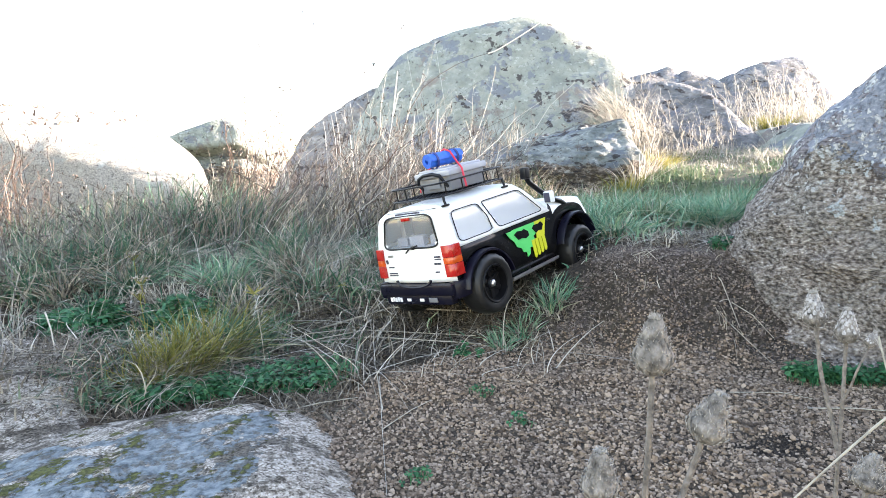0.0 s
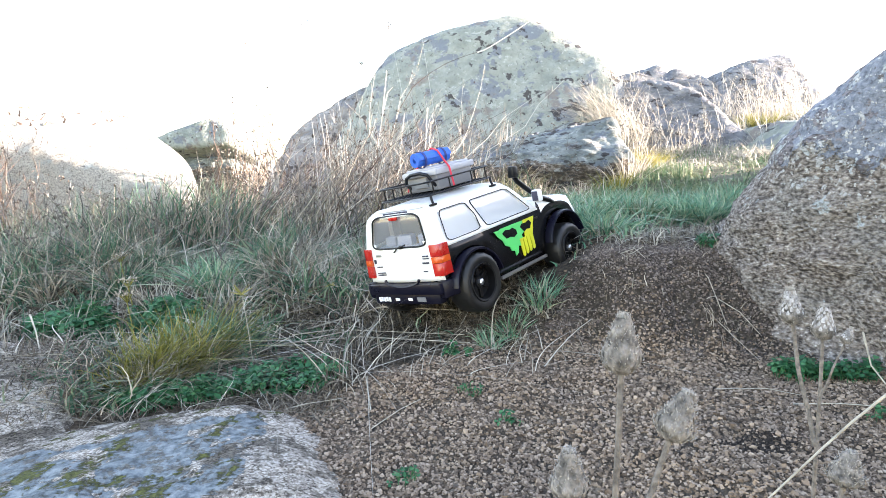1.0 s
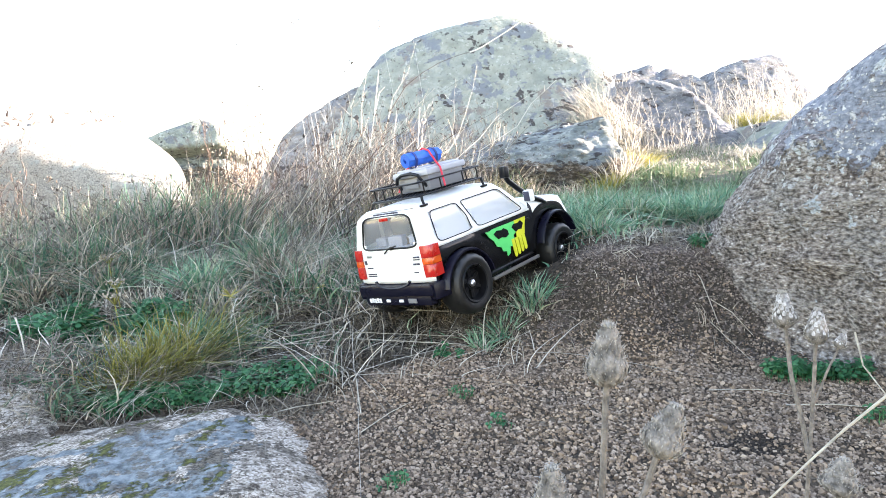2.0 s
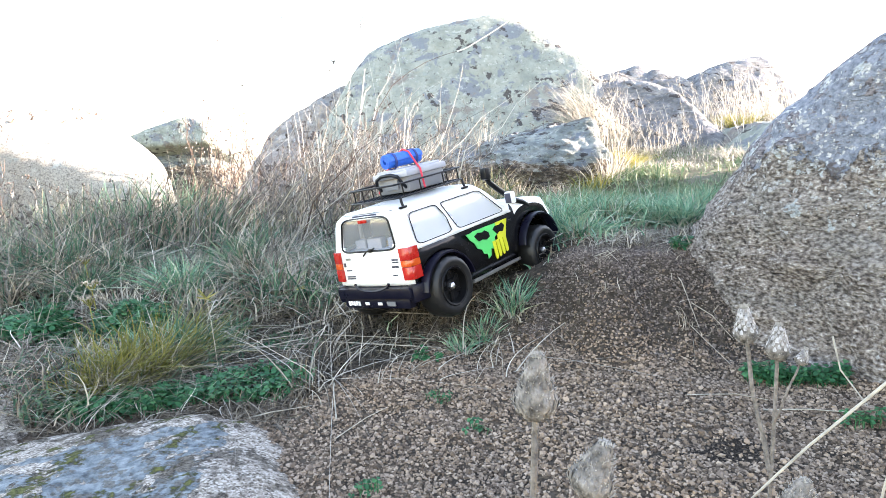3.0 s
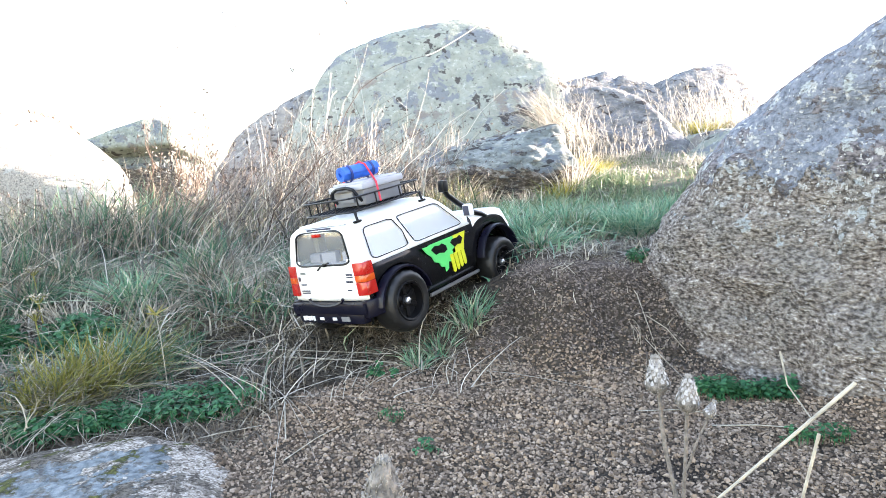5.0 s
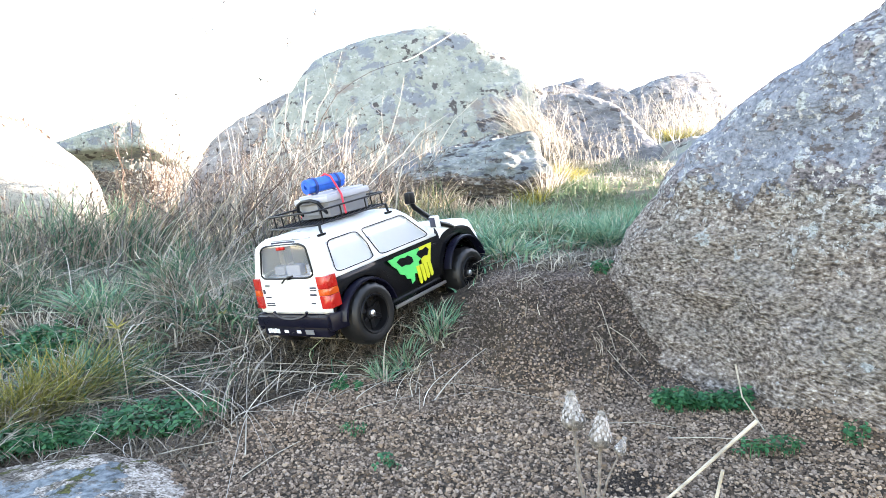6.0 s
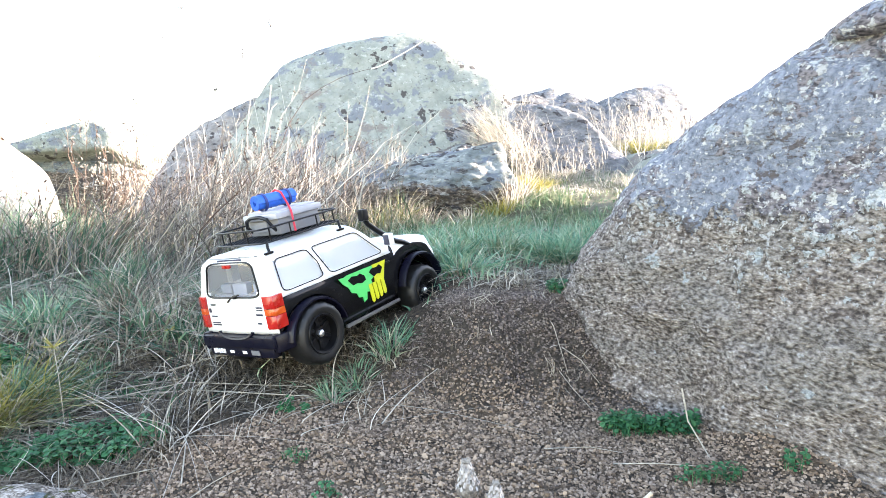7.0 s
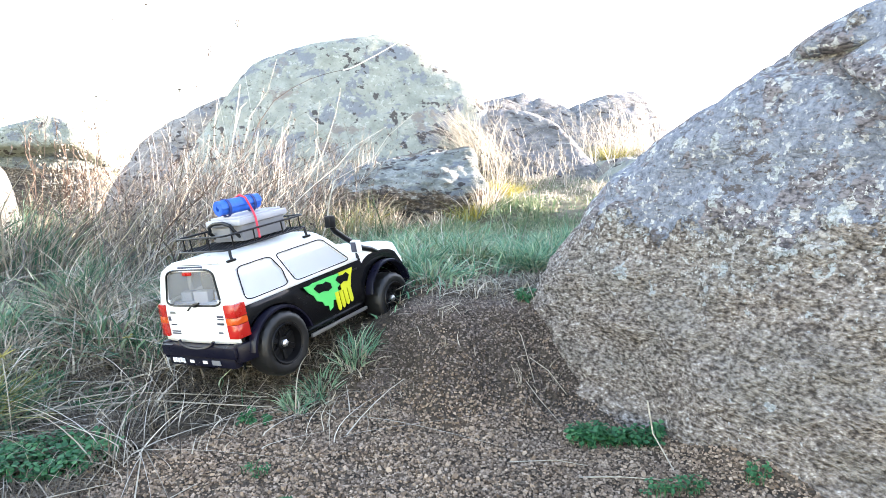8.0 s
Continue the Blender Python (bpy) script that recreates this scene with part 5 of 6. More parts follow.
field("grass", 26000, (-1.4, 0.15, 0.74, 1.7), lambda x, y: off(x, y) * far_left(x, y), (0.012, 0.04), (0.0014, 0.0030), 2.4, mat_litter, "matted dead grass at the foot of the meadow", (0.0, 0.0), 3)
field("grass", 30000, (-2.0, 0.3, 1.7, 3.1), lambda x, y: off(x, y) * (0.2 + 0.8 * clumped(x, y, 0.3, 6)), (0.05, 0.14), (0.0024, 0.0046), 1.0, mat_meadow, "rough grass below the far boulders", (0.1, 0), 3)
field("grass", 8000, (-1.35, -0.30, 1.25, 1.65), lambda x, y: off(x, y) * (0.1 + 0.9 * clumped(x, y, 0.16, 24, -0.2, 0.4)), (0.045, 0.115), (0.0028, 0.0052), 1.1, mat_teal, "tall grass before the pale boulder", (0.1, 0), 6, 5, 0.17)
field("grass", 7000, (-1.35, -0.25, 1.25, 1.65), lambda x, y: off(x, y) * (0.1 + 0.9 * clumped(x, y, 0.16, 25, -0.2, 0.4)), (0.045, 0.125), (0.0020, 0.0042), 1.4, mat_straw, "tall dry grass before the pale boulder", (0.2, 0), 6, 5, 0.22)
field("dead_grass", 3600, (-1.2, 0.10, 0.78, 1.5), lambda x, y: off(x, y) * far_left(x, y) * (1 - 0.75 * smooth(0.98, 0.88, y)) * (0.15 + 0.85 * clumped(x, y, 0.12, 31, -0.1, 0.4)), (0.03, 0.075), (0.0020, 0.0042), 1.2, mat_bleached, "curled bleached blades over the meadow grass", (0.2, -0.2), 7, 5, 0.24)
field("dry_stem", 420, (-0.70, 0.12, 1.15, 1.75), lambda x, y: off(x, y) * far_left(x, y - 0.3), (0.09, 0.17), (0.0014, 0.0026), 1.7, mat_straw, "long dry stems arching over the meadow", (0.4, -0.1), 9, 5, 0.10)
field("dry_stem", 300, (0.15, 0.90, 1.10, 1.7), lambda x, y: off(x, y) * (0.2 + 0.8 * clumped(x, y, 0.12, 67, -0.2, 0.3)), (0.05, 0.11), (0.0012, 0.0022), 1.6, mat_bleached, "long bleached stems lying across the bank top", (-0.3, -0.2), 9, 5, 0.12)
field("dry_stem", 260, (-0.60, 0.05, 1.0, 1.5), lambda x, y: off(x, y) * far_left(x, y - 0.2), (0.08, 0.15), (0.0014, 0.0024), 1.7, mat_bleached, "long bleached stems lying across the meadow", (0.5, -0.2), 9, 5, 0.10)
# litter at the meadow's edge
field("dead_grass", 16000, (-0.45, 0.16, 0.74, 1.06), lambda x, y: np.clip(1 - gravel(x, y - 0.05), 0, 1) * (1 - 0.6 * smooth(-0.2, -0.4, x)) * (1 - 0.7 * smooth(0.86, 0.82, y) * smooth(-0.11, -0.14, x)), (0.010, 0.030), (0.0010, 0.0022), 2.6, mat_litter, "flattened dead grass at the gravel's edge", (0, 0), 3)
field("dead_grass", 2400, (0.0, 0.5, 0.84, 1.14), lambda x, y: (1 - under_rock(x, y)) * (0.1 + 0.9 * clumped(x, y, 0.06, 35, 0.0, 0.4)), (0.008, 0.026), (0.0007, 0.0016), 2.6, mat_straw, "bits of root and straw on the soil bank", (0, 0), 4)
field("dead_grass", 7000, (-0.62, -0.10, 0.64, 0.82), lambda x, y: smooth(0.68, 0.72, y) * (0.2 + 0.8 * clumped(x, y, 0.07, 41, -0.1, 0.3)) * smooth(-0.08, -0.14, x), (0.012, 0.036), (0.0010, 0.0024), 2.4, mat_litter, "brown litter between the flat rocks and the clover", (0, 0), 5, 5, 0.2)
field("dead_grass", 1100, (-0.85, -0.34, 0.66, 0.95), lambda x, y: 0.2 + 0.8 * clumped(x, y, 0.08, 43, -0.1, 0.3), (0.03, 0.075), (0.0012, 0.0026), 2.2, mat_straw, "dry straw strewn over a pale flat rock", (0.3, -0.2), 6, 5, 0.2, 0.034)
field("dead_grass", 2600, (-0.85, -0.42, 0.66, 0.95), lambda x, y: clumped(x, y, 0.09, 44, -0.1, 0.3), (0.014, 0.04), (0.0010, 0.0024), 2.6, mat_litter, "brown litter strewn over a pale flat rock", (0.3, -0.2), 5, 5, 0.2, 0.033)


field("dry_stem", 420, (-0.34, 0.16, 0.74, 0.96), lambda x, y: 0.25 + 0.75 * clumped(x, y, 0.09, 47, -0.2, 0.3), (0.035, 0.10), (0.0009, 0.0018), 2.4, mat_bleached, "pale dry stems lying over the edge of the gravel", (0.6, 0.4), 7, 5, 0.12)


def litter_on(rock, n, keep, tall, wide, material, label):
    """Short curled bits lying on the upper side of a rock."""
    v = np.array([q.co[:] for q in rock.data.vertices]) + np.array(rock.location[:])
    up = np.array([q.normal[:] for q in rock.data.vertices])
    v = v[(up[:, 2] > 0.25) & keep(v)]
    r = v[rng.integers(0, len(v), n)] + np.c_[rng.normal(0, 0.01, (n, 2)), np.zeros(n)]
    mid = arcs(r, rng.uniform(*tall, n), around(n, 2.2), rng.uniform(1.1, 2.0, n), 5, 0.25)
    return ribbons("dead_grass", mid, rng.uniform(*wide, n), material, label)


clump_at = lambda v, scale, seed, lo: noise3(v, scale, seed, 3) > lo
litter_on(pale_boulder, 260, lambda v: (v[:, 2] > 0.43) & (v[:, 0] > -1.75) & clump_at(v, 0.12, 91, 0.15), (0.012, 0.035), (0.004, 0.009), mat_brown, "dark dry leaves caught on top of the pale boulder")
litter_on(pale_slab, 1500, lambda v: clump_at(v, 0.08, 92, -0.05), (0.008, 0.030), (0.0010, 0.0026), mat_litter, "brown litter lying on the pale flat rock")
# straw on the crest
straw_here = lambda x, y: off(x, y) * (1 - 0.93 * smooth(0.72, 0.86, x / y * 3.0) * smooth(1.50, 1.36, x / y * 3.0))
field("straw_grass", 11000, (0.75, 2.7, 2.60, 4.1), lambda x, y: straw_here(x, y) * (0.03 + 0.97 * clumped(x, y, 0.20, 8, 0.0, 0.45)), (0.05, 0.15), (0.0022, 0.0048), 0.8, mat_bleached, "tall bleached straw on the crest", (-0.4, 0.0), 5, 5, 0.05)
field("straw_grass", 5000, (0.60, 1.05, 2.85, 3.40), off, (0.08, 0.20), (0.0026, 0.005), 0.6, mat_bleached, "bleached straw between two boulders", (-0.6, -0.2), 4, 5, 0.06)
field("straw_grass", 19000, (0.55, 2.3, 2.15, 3.4), lambda x, y: off(x, y) * smooth(2.15, 2.45, y) * (0.3 + 0.7 * clumped(x, y, 0.12, 61, -0.3, 0.4)), (0.015, 0.055), (0.0024, 0.0050), 1.8, mat_bleached, "low bleached grass on the slope below the crest", (-0.2, -0.2), 4, 5, 0.2)
field("grass", 2600, (0.60, 2.1, 2.1, 3.2), lambda x, y: off(x, y) * clumped(x, y, 0.14, 62, -0.1, 0.4), (0.02, 0.055), (0.0026, 0.0050), 1.4, mat_turf, "yellow-green grass on the slope below the crest", (0, 0), 4, 5, 0.15)


def tuft(x, y, n, tall, spread, material, label, wide=(0.0015, 0.0032), lean=1.25, wind=(0, 0), group=""):
    a, r = rng.uniform(0, 2 * np.pi, n), spread * np.sqrt(rng.uniform(0, 1, n))
    px, py = x + r * np.cos(a), y + r * np.sin(a)
    root = np.c_[px, py, ground_z(px, py) - 0.002]
    out = np.stack([np.cos(a), np.sin(a)], 1) * (lean * (r / spread) * rng.uniform(0.4, 1.3, n))[:, None] + around(n, 0.3, wind)
    mid = arcs(root, rng.uniform(0.55, 1.0, n) * tall, out, rng.uniform(1.0, 1.9, n), 5, 0.15)
    ob = ribbons("grass_tuft", mid, rng.uniform(*wide, n), material, label, "grass tuft", "", at=(x, y, float(ground_z(np.array([x]), np.array([y]))[0])))
    return tagged(ob, group=group)


for x, y, n, tall, spread in ((0.168, 0.955, 130, 0.040, 0.026), (0.118, 0.912, 90, 0.032, 0.022), (0.085, 0.882, 80, 0.030, 0.018)):
    tuft(x, y, n, tall, spread, mat_grass, "low green grass tuft on the edge of the soil bank", group="tufts on the bank edge")
    tuft(x + 0.006, y - 0.012, n // 3, tall * 0.8, spread, mat_straw, "dry straw-coloured tuft on the edge of the bank", lean=1.6)
for k in range(50):
    x, y = rng.uniform(0.12, 0.92), rng.uniform(1.08, 1.7)
    if float(under_rock(np.array([x + 0.05]), np.array([y]))[0]) < 0.5 and float(clear_of_car(np.array([x]), np.array([y]))[0]) > 0.5:
        tuft(x, y, 190, rng.uniform(0.045, 0.082), rng.uniform(0.022, 0.045), mat_grass if k % 4 else mat_turf, "blue-green grass tuft on the bank top" if k % 4 else "yellowing grass tuft on the bank top", (0.0020, 0.0046), lean=1.7, group="tufts on the bank top")
for k in range(46):
    x, y = rng.uniform(-1.15, -0.08), rng.uniform(0.92, 1.6)
    if float(clear_of_car(np.array([x]), np.array([y]))[0]) > 0.5:
        tuft(x, y, 130, rng.uniform(0.055, 0.095), rng.uniform(0.02, 0.045), (mat_grass, mat_teal, mat_straw)[k % 3], ("blue-green tuft of meadow grass", "blue-green tuft of meadow grass", "dry tuft of meadow grass")[k % 3], wide=(0.0020, 0.0042), lean=1.6, group="meadow tufts")
for x, y, n, tall in ((-0.400, 0.812, 90, 0.060), (-0.385, 0.830, 130, 0.080), (-0.362, 0.855, 150, 0.094), (-0.345, 0.885, 120, 0.104), (-0.330, 0.915, 90, 0.106)):
    tuft(x + 0.015, y - 0.012, n, tall * 0.75, 0.034, mat_straw, "dry straw in a tuft of fine grass", (0.0014, 0.0032), lean=1.8, wind=(0.55, -0.5))
    tuft(x + 0.010, y, n // 2, tall * 0.8, 0.030, mat_meadow, "half-dry dark blades in a tuft of fine grass", (0.0016, 0.0034), lean=1.5, wind=(0.4, -0.3))
    tuft(x, y, n, tall * 1.15, 0.027, mat_olive, "yellow-green tuft of fine grass by the flat rock", (0.0014, 0.0032), lean=1.0, wind=(0.48, -0.12), group="olive tufts")
for x, y, tall in ((-0.86, 1.60, 0.19), (-0.78, 1.55, 0.22), (-0.70, 1.62, 0.24), (-0.64, 1.54, 0.24), (-0.74, 1.48, 0.18), (-0.58, 1.66, 0.25), (-0.52, 1.58, 0.24), (-0.93, 1.55, 0.16)):
    tuft(x, y, 70, tall, 0.06, mat_teal, "tall blue-green tuft before the pale boulder", (0.0026, 0.0052), lean=0.6, wind=(0.15, 0), group="meadow tufts")
    tuft(x + 0.02, y - 0.02, 90, tall * 1.0, 0.07, mat_straw, "tall dry tuft before the pale boulder", (0.0018, 0.0036), lean=0.6, wind=(0.25, 0), group="meadow tufts")


def line_of(points, n=10):
    """A smooth line through a few places."""
    p = np.array(points, float)
    u = np.linspace(0, len(p) - 1, n)
    return [tuple(np.interp(u, np.arange(len(p)), p[:, k])[i0] for k in range(3)) for i0 in range(n)]


def on_ground(x, y, up=0.002):
    return (x, y, float(ground_z(np.array([x]), np.array([y]))[0]) + up)


# ---- tall dead weeds ----
def weeds(name, roots, tall, wide, lean, sprays, material, label, category, seeds=None, wind=(0, 0), joints=8, seed_share=0.2, crook=0.030):
    """Stems that wander as they rise, with side sprays; seeds: a material for the small heads on them."""
    n = len(roots)
    t = np.linspace(0, 1, joints)[None, :, None]
    drift = np.concatenate([around(n, lean, wind), np.zeros((n, 1))], 1)[:, None, :]
    wander = np.cumsum(rng.normal(0, crook, (n, joints, 3)) * np.array([1, 1, 0.2]), 1)
    wander -= wander[:, :1]
    mid = roots[:, None, :] + tall[:, None, None] * (drift * t ** 1.9 + np.array([0, 0, 1.0]) * t + wander)
    thing = new(name)
    c = roots.mean(0)
    tagged(thing, label, category)
    ribbons("stem_tangle", mid, wide, material, "", kind="stuff", taper=2.5, least=0.35, parent=thing)
    if sprays:
        rows, base = [], np.repeat(np.arange(n), sprays)
        u = rng.uniform(0.3, 0.97, len(base)) * (joints - 1)
        i0 = np.floor(u).astype(int)
        f = (u - i0)[:, None]
        start = mid[base, i0] * (1 - f) + mid[base, np.minimum(i0 + 1, joints - 1)] * f
        length = tall[base] * rng.uniform(0.08, 0.30, len(base)) * (1.15 - u / (joints - 1))
        way = np.concatenate([around(len(base), 0.75), rng.uniform(0.5, 1.1, (len(base), 1))], 1)
        tt = np.linspace(0, 1, 4)[None, :, None]
        side = start[:, None, :] + length[:, None, None] * (way[:, None, :] * tt + np.array([0, 0, 0.3]) * tt ** 2 + rng.normal(0, 0.04, (len(base), 4, 3)) * tt)
        ribbons("twig_tangle", side, wide[base] * 0.6, material, "", kind="stuff", least=0.3, parent=thing)
        if seeds is not None:
            tips = np.concatenate([side[:, 3], side[:, 2], mid[:, -1]])
            tips = tips[rng.uniform(0, 1, len(tips)) < seed_share]
            tips = tips + rng.normal(0, 0.004, tips.shape)
            k = len(tips)
            d = rng.normal(0, 1, (k, 3))
            d /= np.linalg.norm(d, axis=1)[:, None]
            e = np.cross(d, rng.normal(0, 1, (k, 3)))
            e /= np.linalg.norm(e, axis=1)[:, None]
            s = rng.uniform(0.6, 1.4, k)[:, None] * np.mean(wide) * 1.25
            o = np.cross(d, e)
            v = np.stack([tips + d * s * 1.5, tips + e * s * 0.6, tips + o * s * 0.5, tips - d * s * 1.5, tips - e * s * 0.6, tips - o * s * 0.5], 1).reshape(-1, 3)
            b = np.arange(k) * 6
            tri = np.concatenate([np.stack([b + p, b + q, b + r], 1) for p, q, r in ((0, 1, 2), (0, 2, 4), (0, 4, 5), (0, 5, 1), (3, 2, 1), (3, 4, 2), (3, 5, 4), (3, 1, 5))])
            ob = link_mesh("seed_tangle", v, tri, seeds, False)
            ob.parent = thing
            tagged(ob, "dry seed heads", kind="stuff")
    return thing


def rooted(n, x0, x1, y0, y1):
    p = np.stack([rng.uniform(x0, x1, n), rng.uniform(y0, y1, n)], 1)
    return np.c_[p, ground_z(p[:, 0], p[:, 1]) - 0.003]


for x0, x1, y0, y1, n, lo, hi in ((-0.55, -0.25, 1.50, 1.9, 60, 0.14, 0.32), (-0.40, -0.05, 1.75, 2.2, 72, 0.18, 0.40), (-0.22, 0.15, 1.9, 2.4, 60, 0.18, 0.38), (-0.60, -0.30, 2.2, 2.7, 50, 0.22, 0.42), (-0.85, -0.45, 1.55, 1.90, 50, 0.12, 0.24), (-0.35, 0.05, 1.40, 1.75, 56, 0.10, 0.20)):
    r = rooted(n, x0, x1, y0, y1)
    weeds("dead_weed", r, rng.uniform(lo, hi, n), rng.uniform(0.0016, 0.0042, n), 1.0, 10, (mat_twig, mat_brown)[n == 50], "brown leafless weed bush with fine twigs", "weed bush", mat_seed, (0.30, 0))
for x0, x1, y0, y1, n, lo, hi in ((-0.15, 0.30, 2.3, 2.75, 50, 0.20, 0.40), (-0.45, 0.0, 2.2, 2.8, 40, 0.22, 0.48), (0.10, 0.30, 2.62, 2.82, 45, 0.24, 0.33)):
    r = rooted(n, x0, x1, y0, y1)
    weeds("dry_reed", r, rng.uniform(lo, hi, n), rng.uniform(0.0022, 0.0040, n), 0.22, 3, mat_straw, "pale dry reed stems in front of the big boulder", "reeds", None, (0.1, 0))
for x0, x1, y0, y1, n, lo, hi in ((-1.5, -1.08, 1.40, 1.75, 150, 0.14, 0.38), (-1.15, -0.80, 1.40, 1.75, 46, 0.12, 0.21), (-0.85, -0.55, 1.35, 1.65, 46, 0.10, 0.20), (-0.95, -0.70, 1.10, 1.3, 26, 0.08, 0.16)):
    r = rooted(n, x0, x1, y0, y1)
    weeds("dead_weed", r, rng.uniform(lo, hi, n), rng.uniform(0.0018, 0.0036, n), 0.55, 10, (mat_twig, mat_brown)[n > 100], "low brown weeds with seed heads before a pale boulder", "weed bush", mat_seed)
for x0, x1, y0, y1, n, lo, hi in ((0.66, 0.86, 2.50, 2.78, 46, 0.14, 0.30), (0.85, 1.25, 2.62, 2.88, 80, 0.06, 0.17), (0.85, 1.3, 2.75, 3.2, 40, 0.12, 0.28), (1.3, 1.9, 3.0, 3.6, 60, 0.14, 0.30), (1.50, 1.80, 3.1, 3.40, 50, 0.12, 0.28), (0.95, 1.15, 3.1, 3.4, 40, 0.16, 0.34), (1.80, 2.2, 3.3, 3.7, 45, 0.10, 0.24)):
    r = rooted(n, x0, x1, y0, y1)
    weeds("dead_weed", r, rng.uniform(lo, hi, n), rng.uniform(0.0022, 0.0040, n), 0.5, 6, mat_bleached, "tangled bleached weeds on the crest", "weed bush", mat_twig, (-0.2, 0), crook=0.018)
for x0, x1, y0, y1, n, lo, hi, mt in ((-0.55, -0.15, 1.45, 1.9, 34, 0.18, 0.36, mat_straw), (-0.30, 0.15, 1.6, 2.2, 24, 0.20, 0.42, mat_bleached), (-0.60, 0.0, 1.5, 2.0, 30, 0.16, 0.36, mat_brown)):
    r = rooted(n, x0, x1, y0, y1)
    weeds("dead_weed", r, rng.uniform(lo, hi, n), rng.uniform(0.0026, 0.0046, n), 0.5, 5, mt, "tangle of long leaning dry stems", "weed bush", None, (0.55, -0.1), crook=0.05)
r = rooted(22, -0.68, -0.60, 2.05, 2.18)
weeds("dead_weed", r, rng.uniform(0.24, 0.42, 22), rng.uniform(0.0026, 0.0044, 22), 0.16, 12, mat_brown, "upright reddish-brown weed with pale seed heads", "weed bush", mat_bleached, seed_share=0.4)
# twiggy brown haze before the big boulder, and stems fallen across the meadow
for x0, x1, y0, y1, n, lo, hi, mt in ((-0.35, 0.05, 2.0, 2.5, 46, 0.26, 0.46, mat_brown), (-0.10, 0.28, 2.0, 2.3, 40, 0.14, 0.30, mat_twig), (-0.50, -0.20, 1.85, 2.3, 40, 0.22, 0.42, mat_twig)):
    r = rooted(n, x0, x1, y0, y1)
    weeds("dead_weed", r, rng.uniform(lo, hi, n), rng.uniform(0.0018, 0.0034, n), 0.8, 14, mt, "brown leafless weed bush with fine twigs", "weed bush", mat_seed, (0.35, 0), seed_share=0.12, crook=0.045)
for x0, x1, y0, y1, n, lo, hi, mt in ((-1.0, -0.55, 1.15, 1.5, 30, 0.10, 0.22, mat_straw), (-0.65, -0.25, 1.1, 1.45, 34, 0.10, 0.24, mat_twig), (-0.45, -0.05, 1.25, 1.6, 30, 0.12, 0.24, mat_bleached)):
    r = rooted(n, x0, x1, y0, y1)
    weeds("dead_weed", r, rng.uniform(lo, hi, n) * 0.8, rng.uniform(0.0016, 0.0028, n), 1.3, 5, mt, "tangle of long leaning dry stems", "weed bush", None, (0.6, -0.2), crook=0.04)
# dry and olive grass round the foot of the lichened boulder
for x, y, tall, mt in ((0.66, 2.20, 0.13, mat_bleached), (0.70, 2.28, 0.16, mat_straw), (0.60, 2.14, 0.09, mat_olive), (0.48, 2.10, 0.07, mat_straw), (0.34, 2.10, 0.10, mat_straw), (0.22, 2.12, 0.13, mat_olive), (0.18, 2.20, 0.18, mat_straw)):
    tuft(x, y, 90, tall, 0.06, mt, "dry grass tuft at the foot of a lichened boulder", (0.0024, 0.0046), lean=0.9, wind=(-0.1, 0), group="tufts by the boulder")
# a few tall single stalks against the sky
for x, y, h in ((-0.62, 1.9, 0.50), (-0.56, 1.85, 0.44), (-0.44, 1.8, 0.46), (-0.20, 2.1, 0.58), (-0.13, 2.2, 0.60), (-0.30, 2.0, 0.55), (0.0, 2.25, 0.52), (-0.05, 2.1, 0.46), (0.05, 2.3, 0.48)):
    r = np.array([[x, y, float(ground_z(np.array([x]), np.array([y]))[0])]])
    weeds("tall_stalk", r, np.array([h]), np.array([0.0030]), 0.22, 10, mat_bleached if x > -0.4 else mat_brown, "single tall bleached stalk with sparse seeds" if x > -0.4 else "single tall brown twig against the sky", "weed stalk", mat_seed, (0.1, 0))
for x, y, h in ((-0.647, 1.91, 0.42), (-0.56, 1.94, 0.48), (-0.53, 1.94, 0.44)):
    r = np.array([[x, y, float(ground_z(np.array([x]), np.array([y]))[0])]])
    weeds("tall_stalk", r, np.array([h]), np.array([0.0030]), 0.12, 14, mat_brown, "single tall brown twig against the sky", "weed stalk", mat_seed, seed_share=0.5, crook=0.04)
# thin stalks, white as if sunlit, whose heads stand out against the sky
for x, y, z in ((-0.134, 1.235, 0.497), (-0.074, 1.182, 0.554), (-0.025, 1.144, 0.595), (-0.342, 1.578, 0.680), (-0.310, 1.600, 0.665), (-0.322, 1.610, 0.650), (-0.46, 1.60, 0.60), (-0.26, 1.52, 0.70)):
    thing = new("tall_stalk")
    g = on_ground(x + 0.05, y + 0.06, -0.003)
    thing.location = g
    top = Vector((x - g[0], y - g[1], z - g[2]))
    bm = bmesh.new()
    tube(bm, line_of([(0, 0, 0), top * 0.5 + Vector((0.012, 0.01, 0.01)), top], 7), 0.0004, 4, False, 0.0002)
    part("stem", bm, mat_white, thing, "thin stem whitened as if sunlit")
    bm = bmesh.new()
    for k in range(7):
        q = top + Vector((rng.normal(0, 0.0022), rng.normal(0, 0.002), rng.normal(0, 0.0045)))
        tube(bm, [q, q + Vector((rng.normal(0, 0.002), 0, 0.005))], 0.0011, 5, False, 0.0004)
    part("seed_head", bm, mat_seed, thing, "small dark seed head")
    tagged(thing, "thin tall stalk, whitened as if sunlit, with a dark seed head", "weed stalk", "stalks against the sky")
# yellow-flowered clump in the sun
tuft(0.80, 2.46, 420, 0.085, 0.07, mat_yellow, "yellow-green clump in sunlight beside a boulder", (0.002, 0.004))
tuft(1.60, 3.15, 200, 0.085, 0.10, mat_yellow, "yellow-green clump in sunlight on the crest", (0.003, 0.005))


